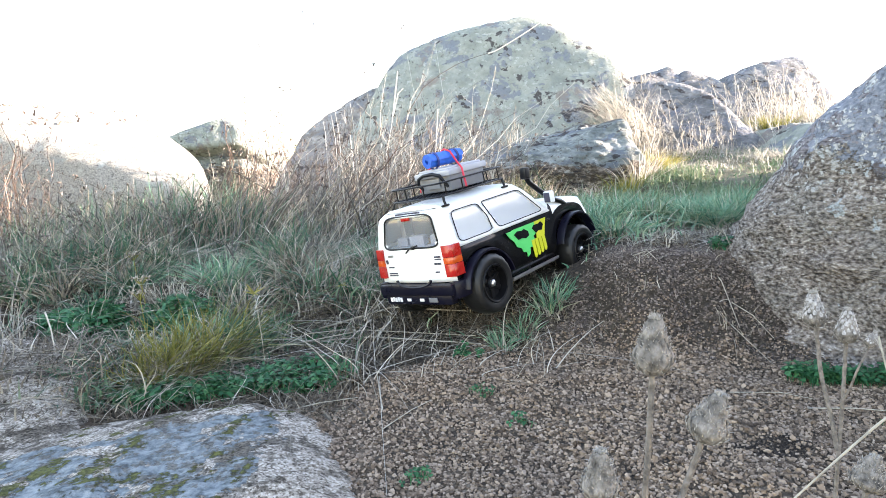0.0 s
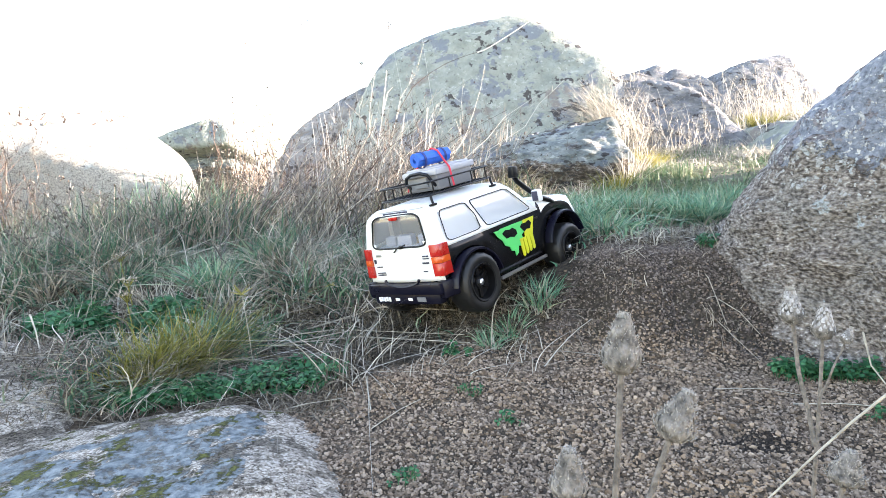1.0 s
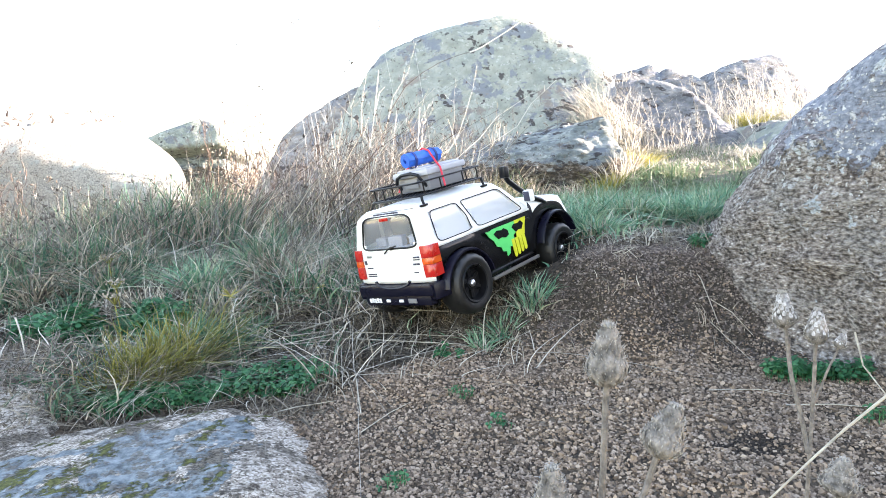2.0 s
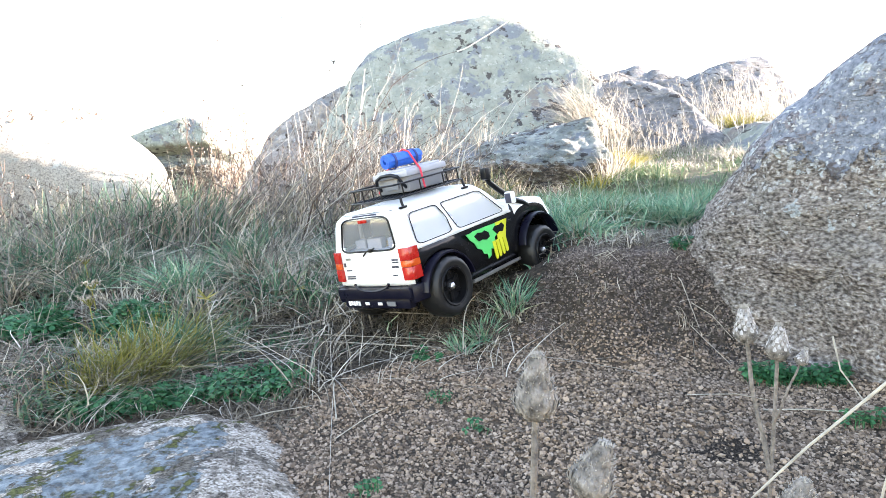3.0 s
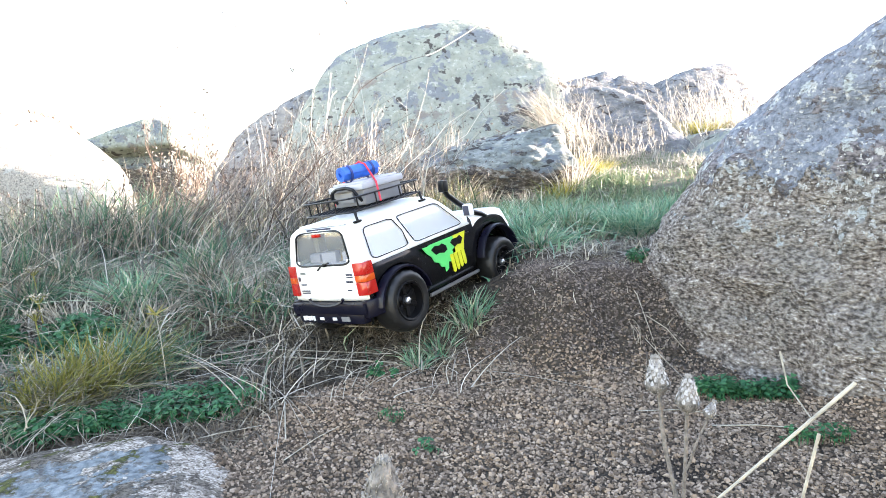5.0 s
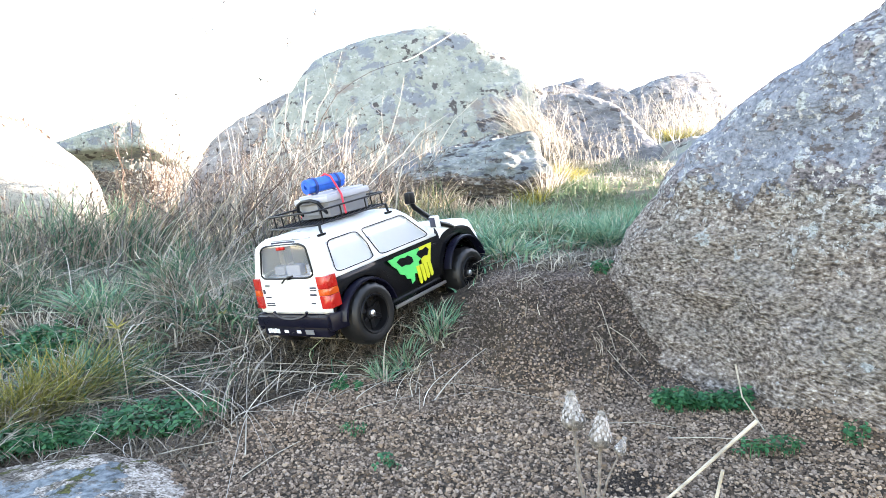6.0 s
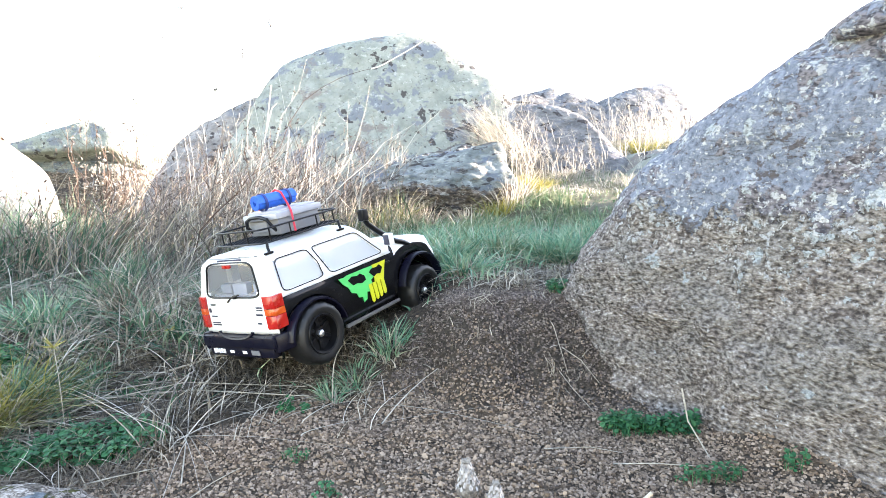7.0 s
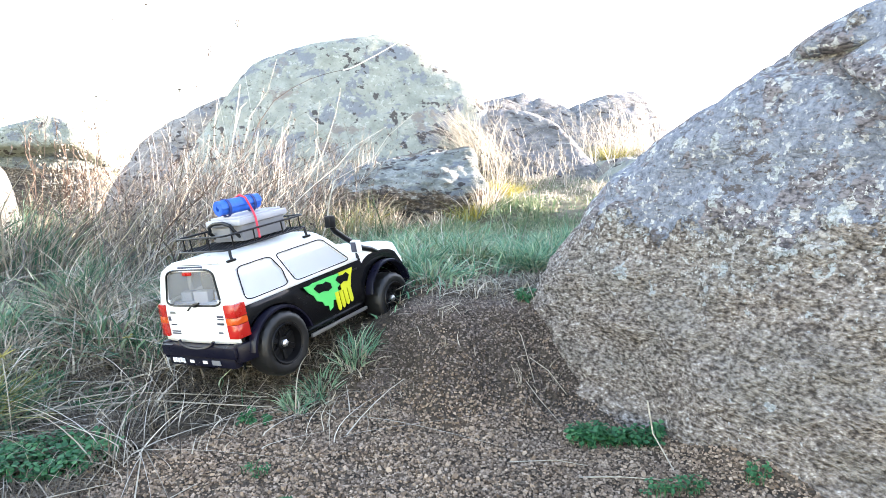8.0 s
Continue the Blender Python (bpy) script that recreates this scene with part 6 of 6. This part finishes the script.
# ---- clover, flowers, thistles, straws ----
def trefoils(x, y, n, spread, size, label, flat=1.0, name="clover_patch"):
    """A patch of three-part leaves on short stems."""
    a, r = rng.uniform(0, 2 * np.pi, n), np.sqrt(rng.uniform(0, 1, n))
    px, py = x + spread[0] * r * np.cos(a), y + spread[1] * r * np.sin(a)
    gz = ground_z(px, py)
    tall = rng.uniform(0.25, 1.0, n) * size * 2.2 * flat
    verts, faces = [], []
    for k in range(n):
        c = np.array([px[k] + rng.normal(0, 0.002), py[k] + rng.normal(0, 0.002), gz[k] + tall[k]])
        tilt = np.array([rng.normal(0, 0.35), rng.normal(0, 0.35)])
        turn, s = rng.uniform(0, 6.28), size * rng.uniform(0.6, 1.1)
        for j in range(3):
            th = turn + j * 2.094
            d, e = np.array([np.cos(th), np.sin(th)]), np.array([-np.sin(th), np.cos(th)])
            b0 = len(verts)
            for u, v, w in ((0.05, 0, 0), (0.45, 0.34, 0.10), (0.85, 0.36, 0.04), (0.92, 0.0, -0.04), (0.85, -0.36, 0.04), (0.45, -0.34, 0.10)):
                q = d * u * s + e * v * s
                verts.append((c[0] + q[0], c[1] + q[1], c[2] + q @ tilt + (w - 0.12 * u) * s))
            faces += [[b0, b0 + 1, b0 + 2, b0 + 3], [b0, b0 + 3, b0 + 4, b0 + 5]]
        b0 = len(verts)
        g = np.array([px[k], py[k], gz[k] - 0.002])
        for q in (g + [0.0004, 0, 0], g - [0.0004, 0, 0], c - [0.0004, 0, 0], c + [0.0004, 0, 0]):
            verts.append(tuple(q))
        faces.append([b0, b0 + 1, b0 + 2, b0 + 3])
    ob = link_mesh(name, np.array(verts), faces, mat_clover, True, (x, y, float(ground_z(np.array([x]), np.array([y]))[0])))
    return tagged(ob, label, "clover", "clover patches")


for x, y, n, sx, sy, size in ((0.455, 0.745, 130, 0.036, 0.022, 0.0085), (0.512, 0.735, 60, 0.026, 0.018, 0.0085), (0.575, 0.612, 16, 0.016, 0.010, 0.007), (0.485, 0.618, 40, 0.040, 0.012, 0.007), (-0.19, 0.795, 420, 0.080, 0.040, 0.0085),
                              (-0.28, 0.785, 300, 0.065, 0.032, 0.0085), (-0.36, 0.765, 160, 0.05, 0.025, 0.0085), (-0.60, 1.03, 260, 0.07, 0.05, 0.022), (-0.45, 1.05, 200, 0.06, 0.04, 0.020), (-0.165, 0.955, 120, 0.05, 0.03, 0.009), (0.05, 0.732, 14, 0.014, 0.01, 0.005),
                              (0.038, 0.838, 22, 0.018, 0.010, 0.006), (-0.50, 0.80, 60, 0.03, 0.02, 0.009), (0.09, 0.66, 12, 0.016, 0.01, 0.005), (-0.02, 0.56, 14, 0.016, 0.008, 0.005), (0.435, 0.985, 40, 0.02, 0.012, 0.008), (-0.30, 1.0, 90, 0.06, 0.04, 0.010)):
    if y > 0.82 and x < 0:
        n, size = int(n * 2.2), size * 0.50
    trefoils(x, y, n, (sx, sy), size, flat=2.2 if x < -0.4 and y > 1 else 1.15, label= "fresh green clover leaves on the gravel" if n < 70 else "dense patch of fresh green clover leaves")


def straw(points, radius, label="pale dry straw lying on the ground", group="fallen straws"):
    c = Vector(points[0])
    bm = bmesh.new()
    tube(bm, [Vector(p) - c for p in line_of(points, 9)], radius, 6, False, radius * 0.55)
    me = bpy.data.meshes.new("straw")
    bm.to_mesh(me)
    bm.free()
    me.materials.append({"standing stalks": mat_white, "bowed stems": mat_brown}.get(group, mat_stick))
    ob = new("straw", me)
    ob.location = c
    return tagged(ob, label, "straw", group)


for a, b, lift, r in (((-0.202, 0.984), (0.041, 0.965), 0.020, 0.0016), ((-0.276, 0.957), (0.056, 0.874), 0.012, 0.0013), ((-0.27, 0.93), (0.05, 0.90), 0.016, 0.0009), ((-0.103, 0.79), (-0.06, 0.968), 0.014, 0.0009),
                      ((-0.125, 0.74), (-0.096, 0.87), 0.010, 0.0008), ((-0.065, 0.70), (-0.10, 0.88), 0.010, 0.0009), ((0.0, 0.80), (0.02, 0.90), 0.008, 0.0007), ((-0.30, 0.86), (-0.10, 0.98), 0.020, 0.0010),
                      ((-0.23, 0.80), (-0.06, 0.90), 0.018, 0.0008), ((-0.17, 0.72), (-0.10, 0.74), 0.006, 0.0008), ((0.385, 0.955), (0.415, 0.865), 0.010, 0.0010), ((0.415, 0.895), (0.46, 0.86), 0.006, 0.0008),
                      ((0.43, 1.0), (0.445, 0.965), 0.030, 0.0010), ((0.40, 0.668), (0.49, 0.640), 0.004, 0.0008), ((0.33, 0.70), (0.42, 0.69), 0.004, 0.0006), ((0.285, 0.94), (0.318, 0.925), 0.010, 0.0008), ((0.300, 0.935), (0.325, 0.950), 0.008, 0.0006),
                      ((-0.50, 0.80), (-0.33, 0.82), 0.020, 0.0010), ((-0.56, 0.92), (-0.42, 0.76), 0.030, 0.0012), ((-0.46, 0.84), (-0.30, 0.79), 0.018, 0.0009), ((0.40, 0.86), (0.43, 0.80), 0.005, 0.0006), ((-0.06, 0.66), (-0.01, 0.72), 0.004, 0.0006)):
    m0 = ((a[0] + b[0]) / 2 + rng.normal(0, 0.006), (a[1] + b[1]) / 2 + rng.normal(0, 0.006))
    straw([on_ground(*a), (*m0, (on_ground(*a)[2] + on_ground(*b)[2]) / 2 + lift), on_ground(*b)], r)
straw([(0.502, 0.715, 0.110), (0.504, 0.700, 0.075), (0.512, 0.660, 0.045)], 0.0012, "pale bent straw standing by the clover")
# a stout dry stalk with a hooked root, and a curled root on the pale rock
straw([on_ground(-0.60, 0.93, 0.08), on_ground(-0.56, 0.88, 0.06), on_ground(-0.52, 0.83, 0.004)], 0.0014, "stout bleached stalk leaning over a pale rock")
straw([on_ground(-0.52, 0.84), on_ground(-0.50, 0.86, 0.016), on_ground(-0.475, 0.85, 0.020), on_ground(-0.465, 0.83, 0.006)], 0.0012, "curled bleached root on a pale rock")

# thick grass stalks near the lens
straw([(0.2165, 0.2360, 0.2510), (0.1954, 0.2416, 0.2265), (0.1712, 0.2444, 0.2023), (0.1450, 0.2470, 0.172)], 0.0007, "thick pale grass stalk close to the lens", "near stalks")
straw([(0.205, 0.2360, 0.2330), (0.1990, 0.2400, 0.180), (0.1900, 0.2450, 0.010)], 0.0006, "pale upright grass stalk close to the lens", "near stalks")

# pale stalks and a long bowed branch before the big boulder; their white stands for sunlight
for pts, r in ((((-0.25, 2.45, 0.12), (-0.254, 2.43, 0.257), (-0.212, 2.43, 0.451), (-0.185, 2.42, 0.66)), 0.0030), (((-0.205, 2.43, 0.50), (-0.185, 2.43, 0.58), (-0.165, 2.43, 0.60)), 0.0018),
               (((-0.05, 2.35, 0.12), (-0.045, 2.345, 0.30), (-0.033, 2.347, 0.515)), 0.0026), (((-0.36, 2.3, 0.10), (-0.34, 2.3, 0.30), (-0.35, 2.3, 0.42)), 0.0024), (((-0.13, 2.4, 0.12), (-0.14, 2.4, 0.35), (-0.12, 2.4, 0.50)), 0.0024),
               (((0.19, 3.045, 0.833), (0.231, 3.04, 0.845), (0.36, 3.01, 0.918), (0.448, 2.99, 0.974)), 0.0036)):
    straw(pts, r, "pale dry stalk standing before the big boulder", "standing stalks")

straw([(-0.30, 2.80, 0.12), (-0.20, 2.92, 0.52), (-0.10, 2.98, 0.69), (0.032, 3.03, 0.777), (0.12, 3.05, 0.815), (0.192, 3.045, 0.834)], 0.0018, "thin bowed stem rising before the big boulder", "bowed stems")
for k in range(5):
    x, y = 0.388 + rng.normal(0, 0.004), 0.853 + rng.normal(0, 0.006)
    straw([on_ground(x, y), on_ground(x + rng.normal(0, 0.004), y, 0.016), on_ground(x + rng.normal(0, 0.009), y + 0.002, 0.026)], 0.0004, "thin dead stem standing in the soil bank", "dead stems on the bank")
# yellow star-shaped flower heads and umbels in the meadow
def star(x, y, z, size):
    thing = new("star_flower")
    g = on_ground(x, y, -0.002)
    thing.location = g
    bm = bmesh.new()
    tube(bm, line_of([(0.022, -0.03, 0), (0.010, -0.012, (z - g[2]) * 0.6), (0, 0, z - g[2])], 6), 0.0006, 5)
    part("stem", bm, mat_stick, thing)
    bm = bmesh.new()
    for k in range(16):
        th, el = rng.uniform(0, 6.28), rng.uniform(-0.2, 0.9)
        d = Vector((math.cos(th) * math.cos(el), math.sin(th) * math.cos(el), math.sin(el)))
        tube(bm, [Vector((0, 0, z - g[2])), Vector((0, 0, z - g[2])) + d * size * rng.uniform(0.6, 1.0)], 0.0012, 4, False, 0.0003)
    part("spikes", bm, mat_yellow, thing, "thin yellow spikes")
    return tagged(thing, "yellow star-shaped dry flower head on a stem", "flower", "star flowers")


star(-0.268, 0.889, 0.125, 0.019)
star(-0.17, 1.05, 0.105, 0.010)
for x, y, z in ((-0.522, 1.071, 0.115), (-0.50, 1.02, 0.10), (-0.60, 1.2, 0.14)):
    thing = new("umbel")
    g = on_ground(x, y, -0.002)
    thing.location = g
    bm = bmesh.new()
    tube(bm, line_of([(0.01, 0, 0), (0, 0, z - g[2] - 0.015)], 5), 0.0010, 5)
    for k in range(14):
        th = rng.uniform(0, 6.28)
        tube(bm, [(0, 0, z - g[2] - 0.015), (0.016 * math.cos(th) * rng.uniform(0.4, 1), 0.016 * math.sin(th) * rng.uniform(0.4, 1), z - g[2])], 0.0005, 4)
    part("stem", bm, mat_olive, thing)
    bm = bmesh.new()
    for k in range(60):
        th, rr = rng.uniform(0, 6.28), 0.018 * math.sqrt(rng.uniform(0, 1))
        bmesh.ops.create_icosphere(bm, subdivisions=1, radius=rng.uniform(0.0008, 0.0018), matrix=Matrix.Translation((rr * math.cos(th), rr * math.sin(th), z - g[2] + rng.normal(0, 0.003))))
    part("umbel_head", bm, mat_straw, thing)
    tagged(thing, "dry yellow-green umbel among the meadow grass", "flower", "umbels")


# dried thistles near the lens
bract_bm = bmesh.new()
outline = [(-0.30, 0.0, 0.0), (-0.42, 0.45, 0.06), (-0.20, 0.9, 0.10), (0.0, 1.35, 0.03), (0.20, 0.9, 0.10), (0.42, 0.45, 0.06), (0.30, 0.0, 0.0)]
front = [bract_bm.verts.new(p) for p in outline]
ridge = [bract_bm.verts.new((0, y, 0.16 * math.sin(math.pi * min(1, y / 1.35)) + 0.08)) for y in (0.0, 0.5, 1.0)]
tip = front[3]
for q in ((front[0], front[1], ridge[1], ridge[0]), (front[1], front[2], ridge[2], ridge[1]), (front[5], front[6], ridge[0], ridge[1]), (front[4], front[5], ridge[1], ridge[2])):
    bract_bm.faces.new(q)
bract_bm.faces.new((front[2], tip, ridge[2]))
bract_bm.faces.new((tip, front[4], ridge[2]))
bract_mesh = bpy.data.meshes.new("bract")
bract_bm.to_mesh(bract_mesh)
bract_bm.free()
silver_mesh = bract_mesh.copy()
bract_mesh.materials.append(mat_thistle)
silver_mesh.materials.append(mat_silver)


def egg(t, r, h):
    """Radius of the head at share t of its height."""
    if t < 0.30:
        return r * (0.30 + 0.70 * math.sin(0.5 * math.pi * (t + 0.02) / 0.32) ** 0.8)
    return r * (1 - 0.70 * ((min(t, 1.0) - 0.30) / 0.70) ** 0.95)


DULL, PALE = "grey-brown dried thistle head on a ribbed stem", "silvery dried thistle head on a thin branching stem"


def thistle(top, foot, r, h, bend, label, mat_tip):
    top, foot = Vector(top), Vector(foot)
    thing = new("dried_thistle")
    thing.location = foot
    axis = (Vector(bend)).normalized()
    base = top - axis * h
    bm = bmesh.new()
    mid = (base + foot) / 2 - axis * 0.0
    low = base - axis * (base - foot).length * 0.35
    pts = []
    for k in range(11):
        t = k / 10
        pts.append(((1 - t) ** 2 * foot + 2 * t * (1 - t) * low + t * t * base) - foot + Vector((0.0004 * math.sin(9 * t), 0.0003 * math.cos(7 * t), 0)))
    tube(bm, pts, r * 0.20, 8, False, r * 0.15)
    part("stem", bm, mat_stem, thing, "ribbed grey-brown stem")
    turn = axis.to_track_quat("Z", "Y").to_matrix().to_4x4()
    head = new("flower_head")
    head.parent = thing
    head.matrix_basis = Matrix.Translation(base - foot) @ turn
    bm = bmesh.new()
    lathe(bm, [(0.0, 0.0004)] + [(h * t, 0.90 * egg(t, r, h)) for t in lin(0.02, 0.96, 14)] + [(h * 0.97, 0.0003)], "z", 20)
    core = part("core", bm, mat_thistle, head)
    for k in range(76):
        t = 0.01 + 0.86 * k / 76
        th = k * 2.39996
        rr = egg(t, r, h) * 0.93
        s = r * 0.34 * rng.uniform(0.75, 1.25)
        rise = math.atan2(egg(t + 0.08, r, h) - egg(t, r, h), 0.08 * h)
        m = pose(0, 0, h * t, 0, 0, math.degrees(th)) @ pose(rr, 0, 0, 0, 0, 90) @ pose(0, 0, 0, 90 - math.degrees(rise) * -1 - 8, 0, 0) @ Matrix.Diagonal((s, s, s, 1))
        ob = new("bract", silver_mesh if label != DULL and t > 0.25 else bract_mesh)
        ob.parent = head
        ob.matrix_basis = m
    fuzz = 260
    ta, th = rng.uniform(0.02, 0.85, fuzz), rng.uniform(0, 6.28, fuzz)
    rr = np.array([egg(float(v), r, h) for v in ta]) * 0.97
    start = np.stack([rr * np.cos(th), rr * np.sin(th), ta * h], 1)
    way = np.stack([np.cos(th) * 0.7, np.sin(th) * 0.7, np.full(fuzz, 0.8)], 1) * rng.uniform(0.04, 0.13, fuzz)[:, None] * r * 1.6
    ribbons("fuzz", np.stack([start, start + 0.5 * way, start + way + rng.normal(0, 0.06 * r, (fuzz, 3))], 1), np.full(fuzz, r * 0.045), mat_tip, "fine hairs", kind="stuff", parent=head)
    n = 200
    a, q = rng.uniform(0, 6.28, n), np.sqrt(rng.uniform(0, 1, n)) * r * 0.27
    root = np.stack([q * np.cos(a), q * np.sin(a), np.full(n, h * 0.88)], 1)
    mids = arcs(root, rng.uniform(0.10, 0.20, n) * h, around(n, 0.40), np.full(n, 1.3), 2)
    ribbons("hair_tuft", mids, np.full(n, r * 0.05), mat_tip, "pale bristles", kind="stuff", parent=head)
    return tagged(thing, label, "thistle", "dried thistles")


thistle((0.0584, 0.1512, 0.2707), (0.0500, 0.1550, 0.006), 0.0048, 0.0132, (0.02, 0.0, 1.0), DULL, mat_bristle)
thistle((0.0698, 0.1425, 0.2563), (0.0480, 0.1450, 0.004), 0.0046, 0.0110, (0.34, 0.0, 1.0), DULL, mat_bristle)
thistle((0.0456, 0.1448, 0.2428), (0.0440, 0.1400, 0.004), 0.0045, 0.0115, (-0.03, 0.0, 1.0), DULL, mat_bristle)
thistle((0.1557, 0.2592, 0.2545), (0.1644, 0.2495, 0.1930), 0.0048, 0.0145, (-0.12, 0.05, 1.0), PALE, mat_bristle)
thistle((0.1655, 0.2521, 0.2492), (0.1640, 0.2440, 0.010), 0.0046, 0.0135, (0.01, 0.04, 1.0), PALE, mat_bristle)
thistle((0.1722, 0.2458, 0.2415), (0.1646, 0.2500, 0.2120), 0.0024, 0.0062, (0.35, 0.0, 1.0), "small silvery thistle bud on a side branch", mat_bristle)
thistle((0.1672, 0.2329, 0.1990), (0.1580, 0.2420, 0.010), 0.0068, 0.0135, (0.15, 0.0, 1.0), DULL, mat_bristle)
# brown fallen leaves
for x, y, s in ((-0.172, 0.835, 0.012), (-0.150, 0.830, 0.010), (-0.19, 0.84, 0.010), (-0.62, 0.99, 0.012), (-0.11, 0.78, 0.006)):
    g = on_ground(x, y, 0.006)
    bm = bmesh.new()
    rows = []
    for k in range(7):
        t = k / 6
        w = s * 0.55 * math.sin(math.pi * (0.06 + 0.9 * t))
        rows.append([bm.verts.new((s * (2 * t - 1), u * w, 0.35 * abs(u) * w + 0.25 * s * math.sin(3 * t))) for u in (-1, 0, 1)])
    for p, q in zip(rows, rows[1:]):
        for j in range(2):
            bm.faces.new((p[j], p[j + 1], q[j + 1], q[j]))
    me = bpy.data.meshes.new("leaf")
    bm.to_mesh(me)
    bm.free()
    me.materials.append(mat_leaf)
    ob = new("fallen_leaf", me)
    ob.matrix_world = pose(*g, rng.uniform(-25, 25), rng.uniform(-25, 25), rng.uniform(0, 360))
    tagged(ob, "curled reddish-brown fallen leaf on the litter", "leaf", "fallen leaves")


# ---- gravel ----
chip = np.array([(x, y, z) for x in (-1, 1) for y in (-1, 1) for z in (-1, 1)], float) * 0.62
chip_faces = np.array([(0, 1, 3), (0, 3, 2), (4, 6, 7), (4, 7, 5), (0, 4, 5), (0, 5, 1), (2, 3, 7), (2, 7, 6), (0, 2, 6), (0, 6, 4), (1, 5, 7), (1, 7, 3)])


def stones(n):
    """n uneven little stones of about unit size, each turned at random: n x 8 x 3."""
    v = (chip[None] + rng.uniform(-0.34, 0.34, (n, 8, 3))) * rng.uniform(0.55, 1.25, (n, 1, 3))
    q = rng.normal(0, 1, (n, 4))
    q /= np.linalg.norm(q, axis=1)[:, None]
    w, x, y, z = q.T
    m = np.stack([1 - 2 * (y * y + z * z), 2 * (x * y - w * z), 2 * (x * z + w * y), 2 * (x * y + w * z), 1 - 2 * (x * x + z * z), 2 * (y * z - w * x), 2 * (x * z - w * y), 2 * (y * z + w * x), 1 - 2 * (x * x + y * y)], 1).reshape(n, 3, 3)
    return np.einsum("nij,nkj->nki", m, v)


def strewn(name, n, box, keep, size, label, material):
    r = scatter(n, *box, keep)
    m = len(r)
    s = np.exp(rng.uniform(np.log(size[0]), np.log(size[1]), m)) * 0.5
    v = stones(m) * s[:, None, None]
    v[:, :, 2] *= 0.8
    v += (r + np.stack([0 * s, 0 * s, s * 0.25], 1))[:, None, :]
    f = (np.arange(m) * 8)[:, None, None] + chip_faces[None]
    ob = link_mesh(name, v.reshape(-1, 3), f.reshape(-1, 3), material, False)
    return tagged(ob, label, "gravel", kind="stuff")


slope = lambda x, y: smooth(-0.02, 0.07, y + 0.02 * noise3(np.stack([x, y, 0 * x], 1), 0.05, 77, 2) - (0.80 + 0.05 * smooth(0.32, 0.14, x) + 0.06 * smooth(0.12, -0.05, x)) - 0.01)
damp = lambda x, y: smooth(1.25, 0.75, np.hypot((x - 0.312) / 0.040, (y - 0.566) / 0.020) + 0.35 * noise3(np.stack([x, y, 0 * x], 1), 0.02, 81, 2))
bare = lambda x, y: gravel(x, y) * (1 - under_rock(x - 0.02, y))
strewn("gravel", 78000, (-0.36, 0.68, 0.34, 0.92), lambda x, y: bare(x, y) * (1 - 0.8 * damp(x, y)) * (1 - 0.93 * slope(x, y)) * (0.8 + 0.2 * clumped(x, y, 0.05, 33, -0.4, 0.2)), (0.0025, 0.0056), "loose tan and brown granite gravel", mat_pebble)
strewn("gravel", 40000, (-0.05, 0.52, 0.80, 1.05), lambda x, y: bare(x, y) * slope(x, y) * (0.6 + 0.4 * clumped(x, y, 0.06, 31)), (0.0018, 0.0050), "small dark crumbs of soil on the bank", mat_crumb)
strewn("gravel", 9000, (-0.36, 0.68, 0.34, 1.0), lambda x, y: bare(x, y) * (1 - 0.9 * slope(x, y)), (0.0016, 0.0030), "fine pale grit between the stones", mat_pebble)

strewn("gravel", 2000, (-0.05, 0.52, 0.80, 1.10), lambda x, y: bare(x, y - 0.03) * slope(x, y) * (0.25 + 0.75 * clumped(x, y, 0.07, 37)), (0.0020, 0.0055), "tan gravel strewn over the soil bank", mat_pebble)

strewn("gravel", 9000, (0.25, 0.37, 0.52, 0.61), lambda x, y: damp(x, y), (0.0010, 0.0030), "dark damp crumbs of soil among the gravel", mat_damp)

kinds = []
for v in stones(8):
    me = bpy.data.meshes.new("pebble")
    me.from_pydata((v * 0.5).tolist(), [], chip_faces.tolist())
    me.materials.append(mat_pebble_single)
    kinds.append(me)
placed = scatter(900, -0.02, 0.40, 0.47, 0.78, bare)[:300]
for k, (x, y, z) in enumerate(placed):
    ob = new("pebble", kinds[k % 8])
    s = rng.uniform(0.0040, 0.0070)
    ob.parent = ground
    ob.matrix_basis = pose(x, y, z + 0.30 * s, *rng.uniform(0, 360, 3)) @ Matrix.Diagonal((s, s, s * 0.9, 1))
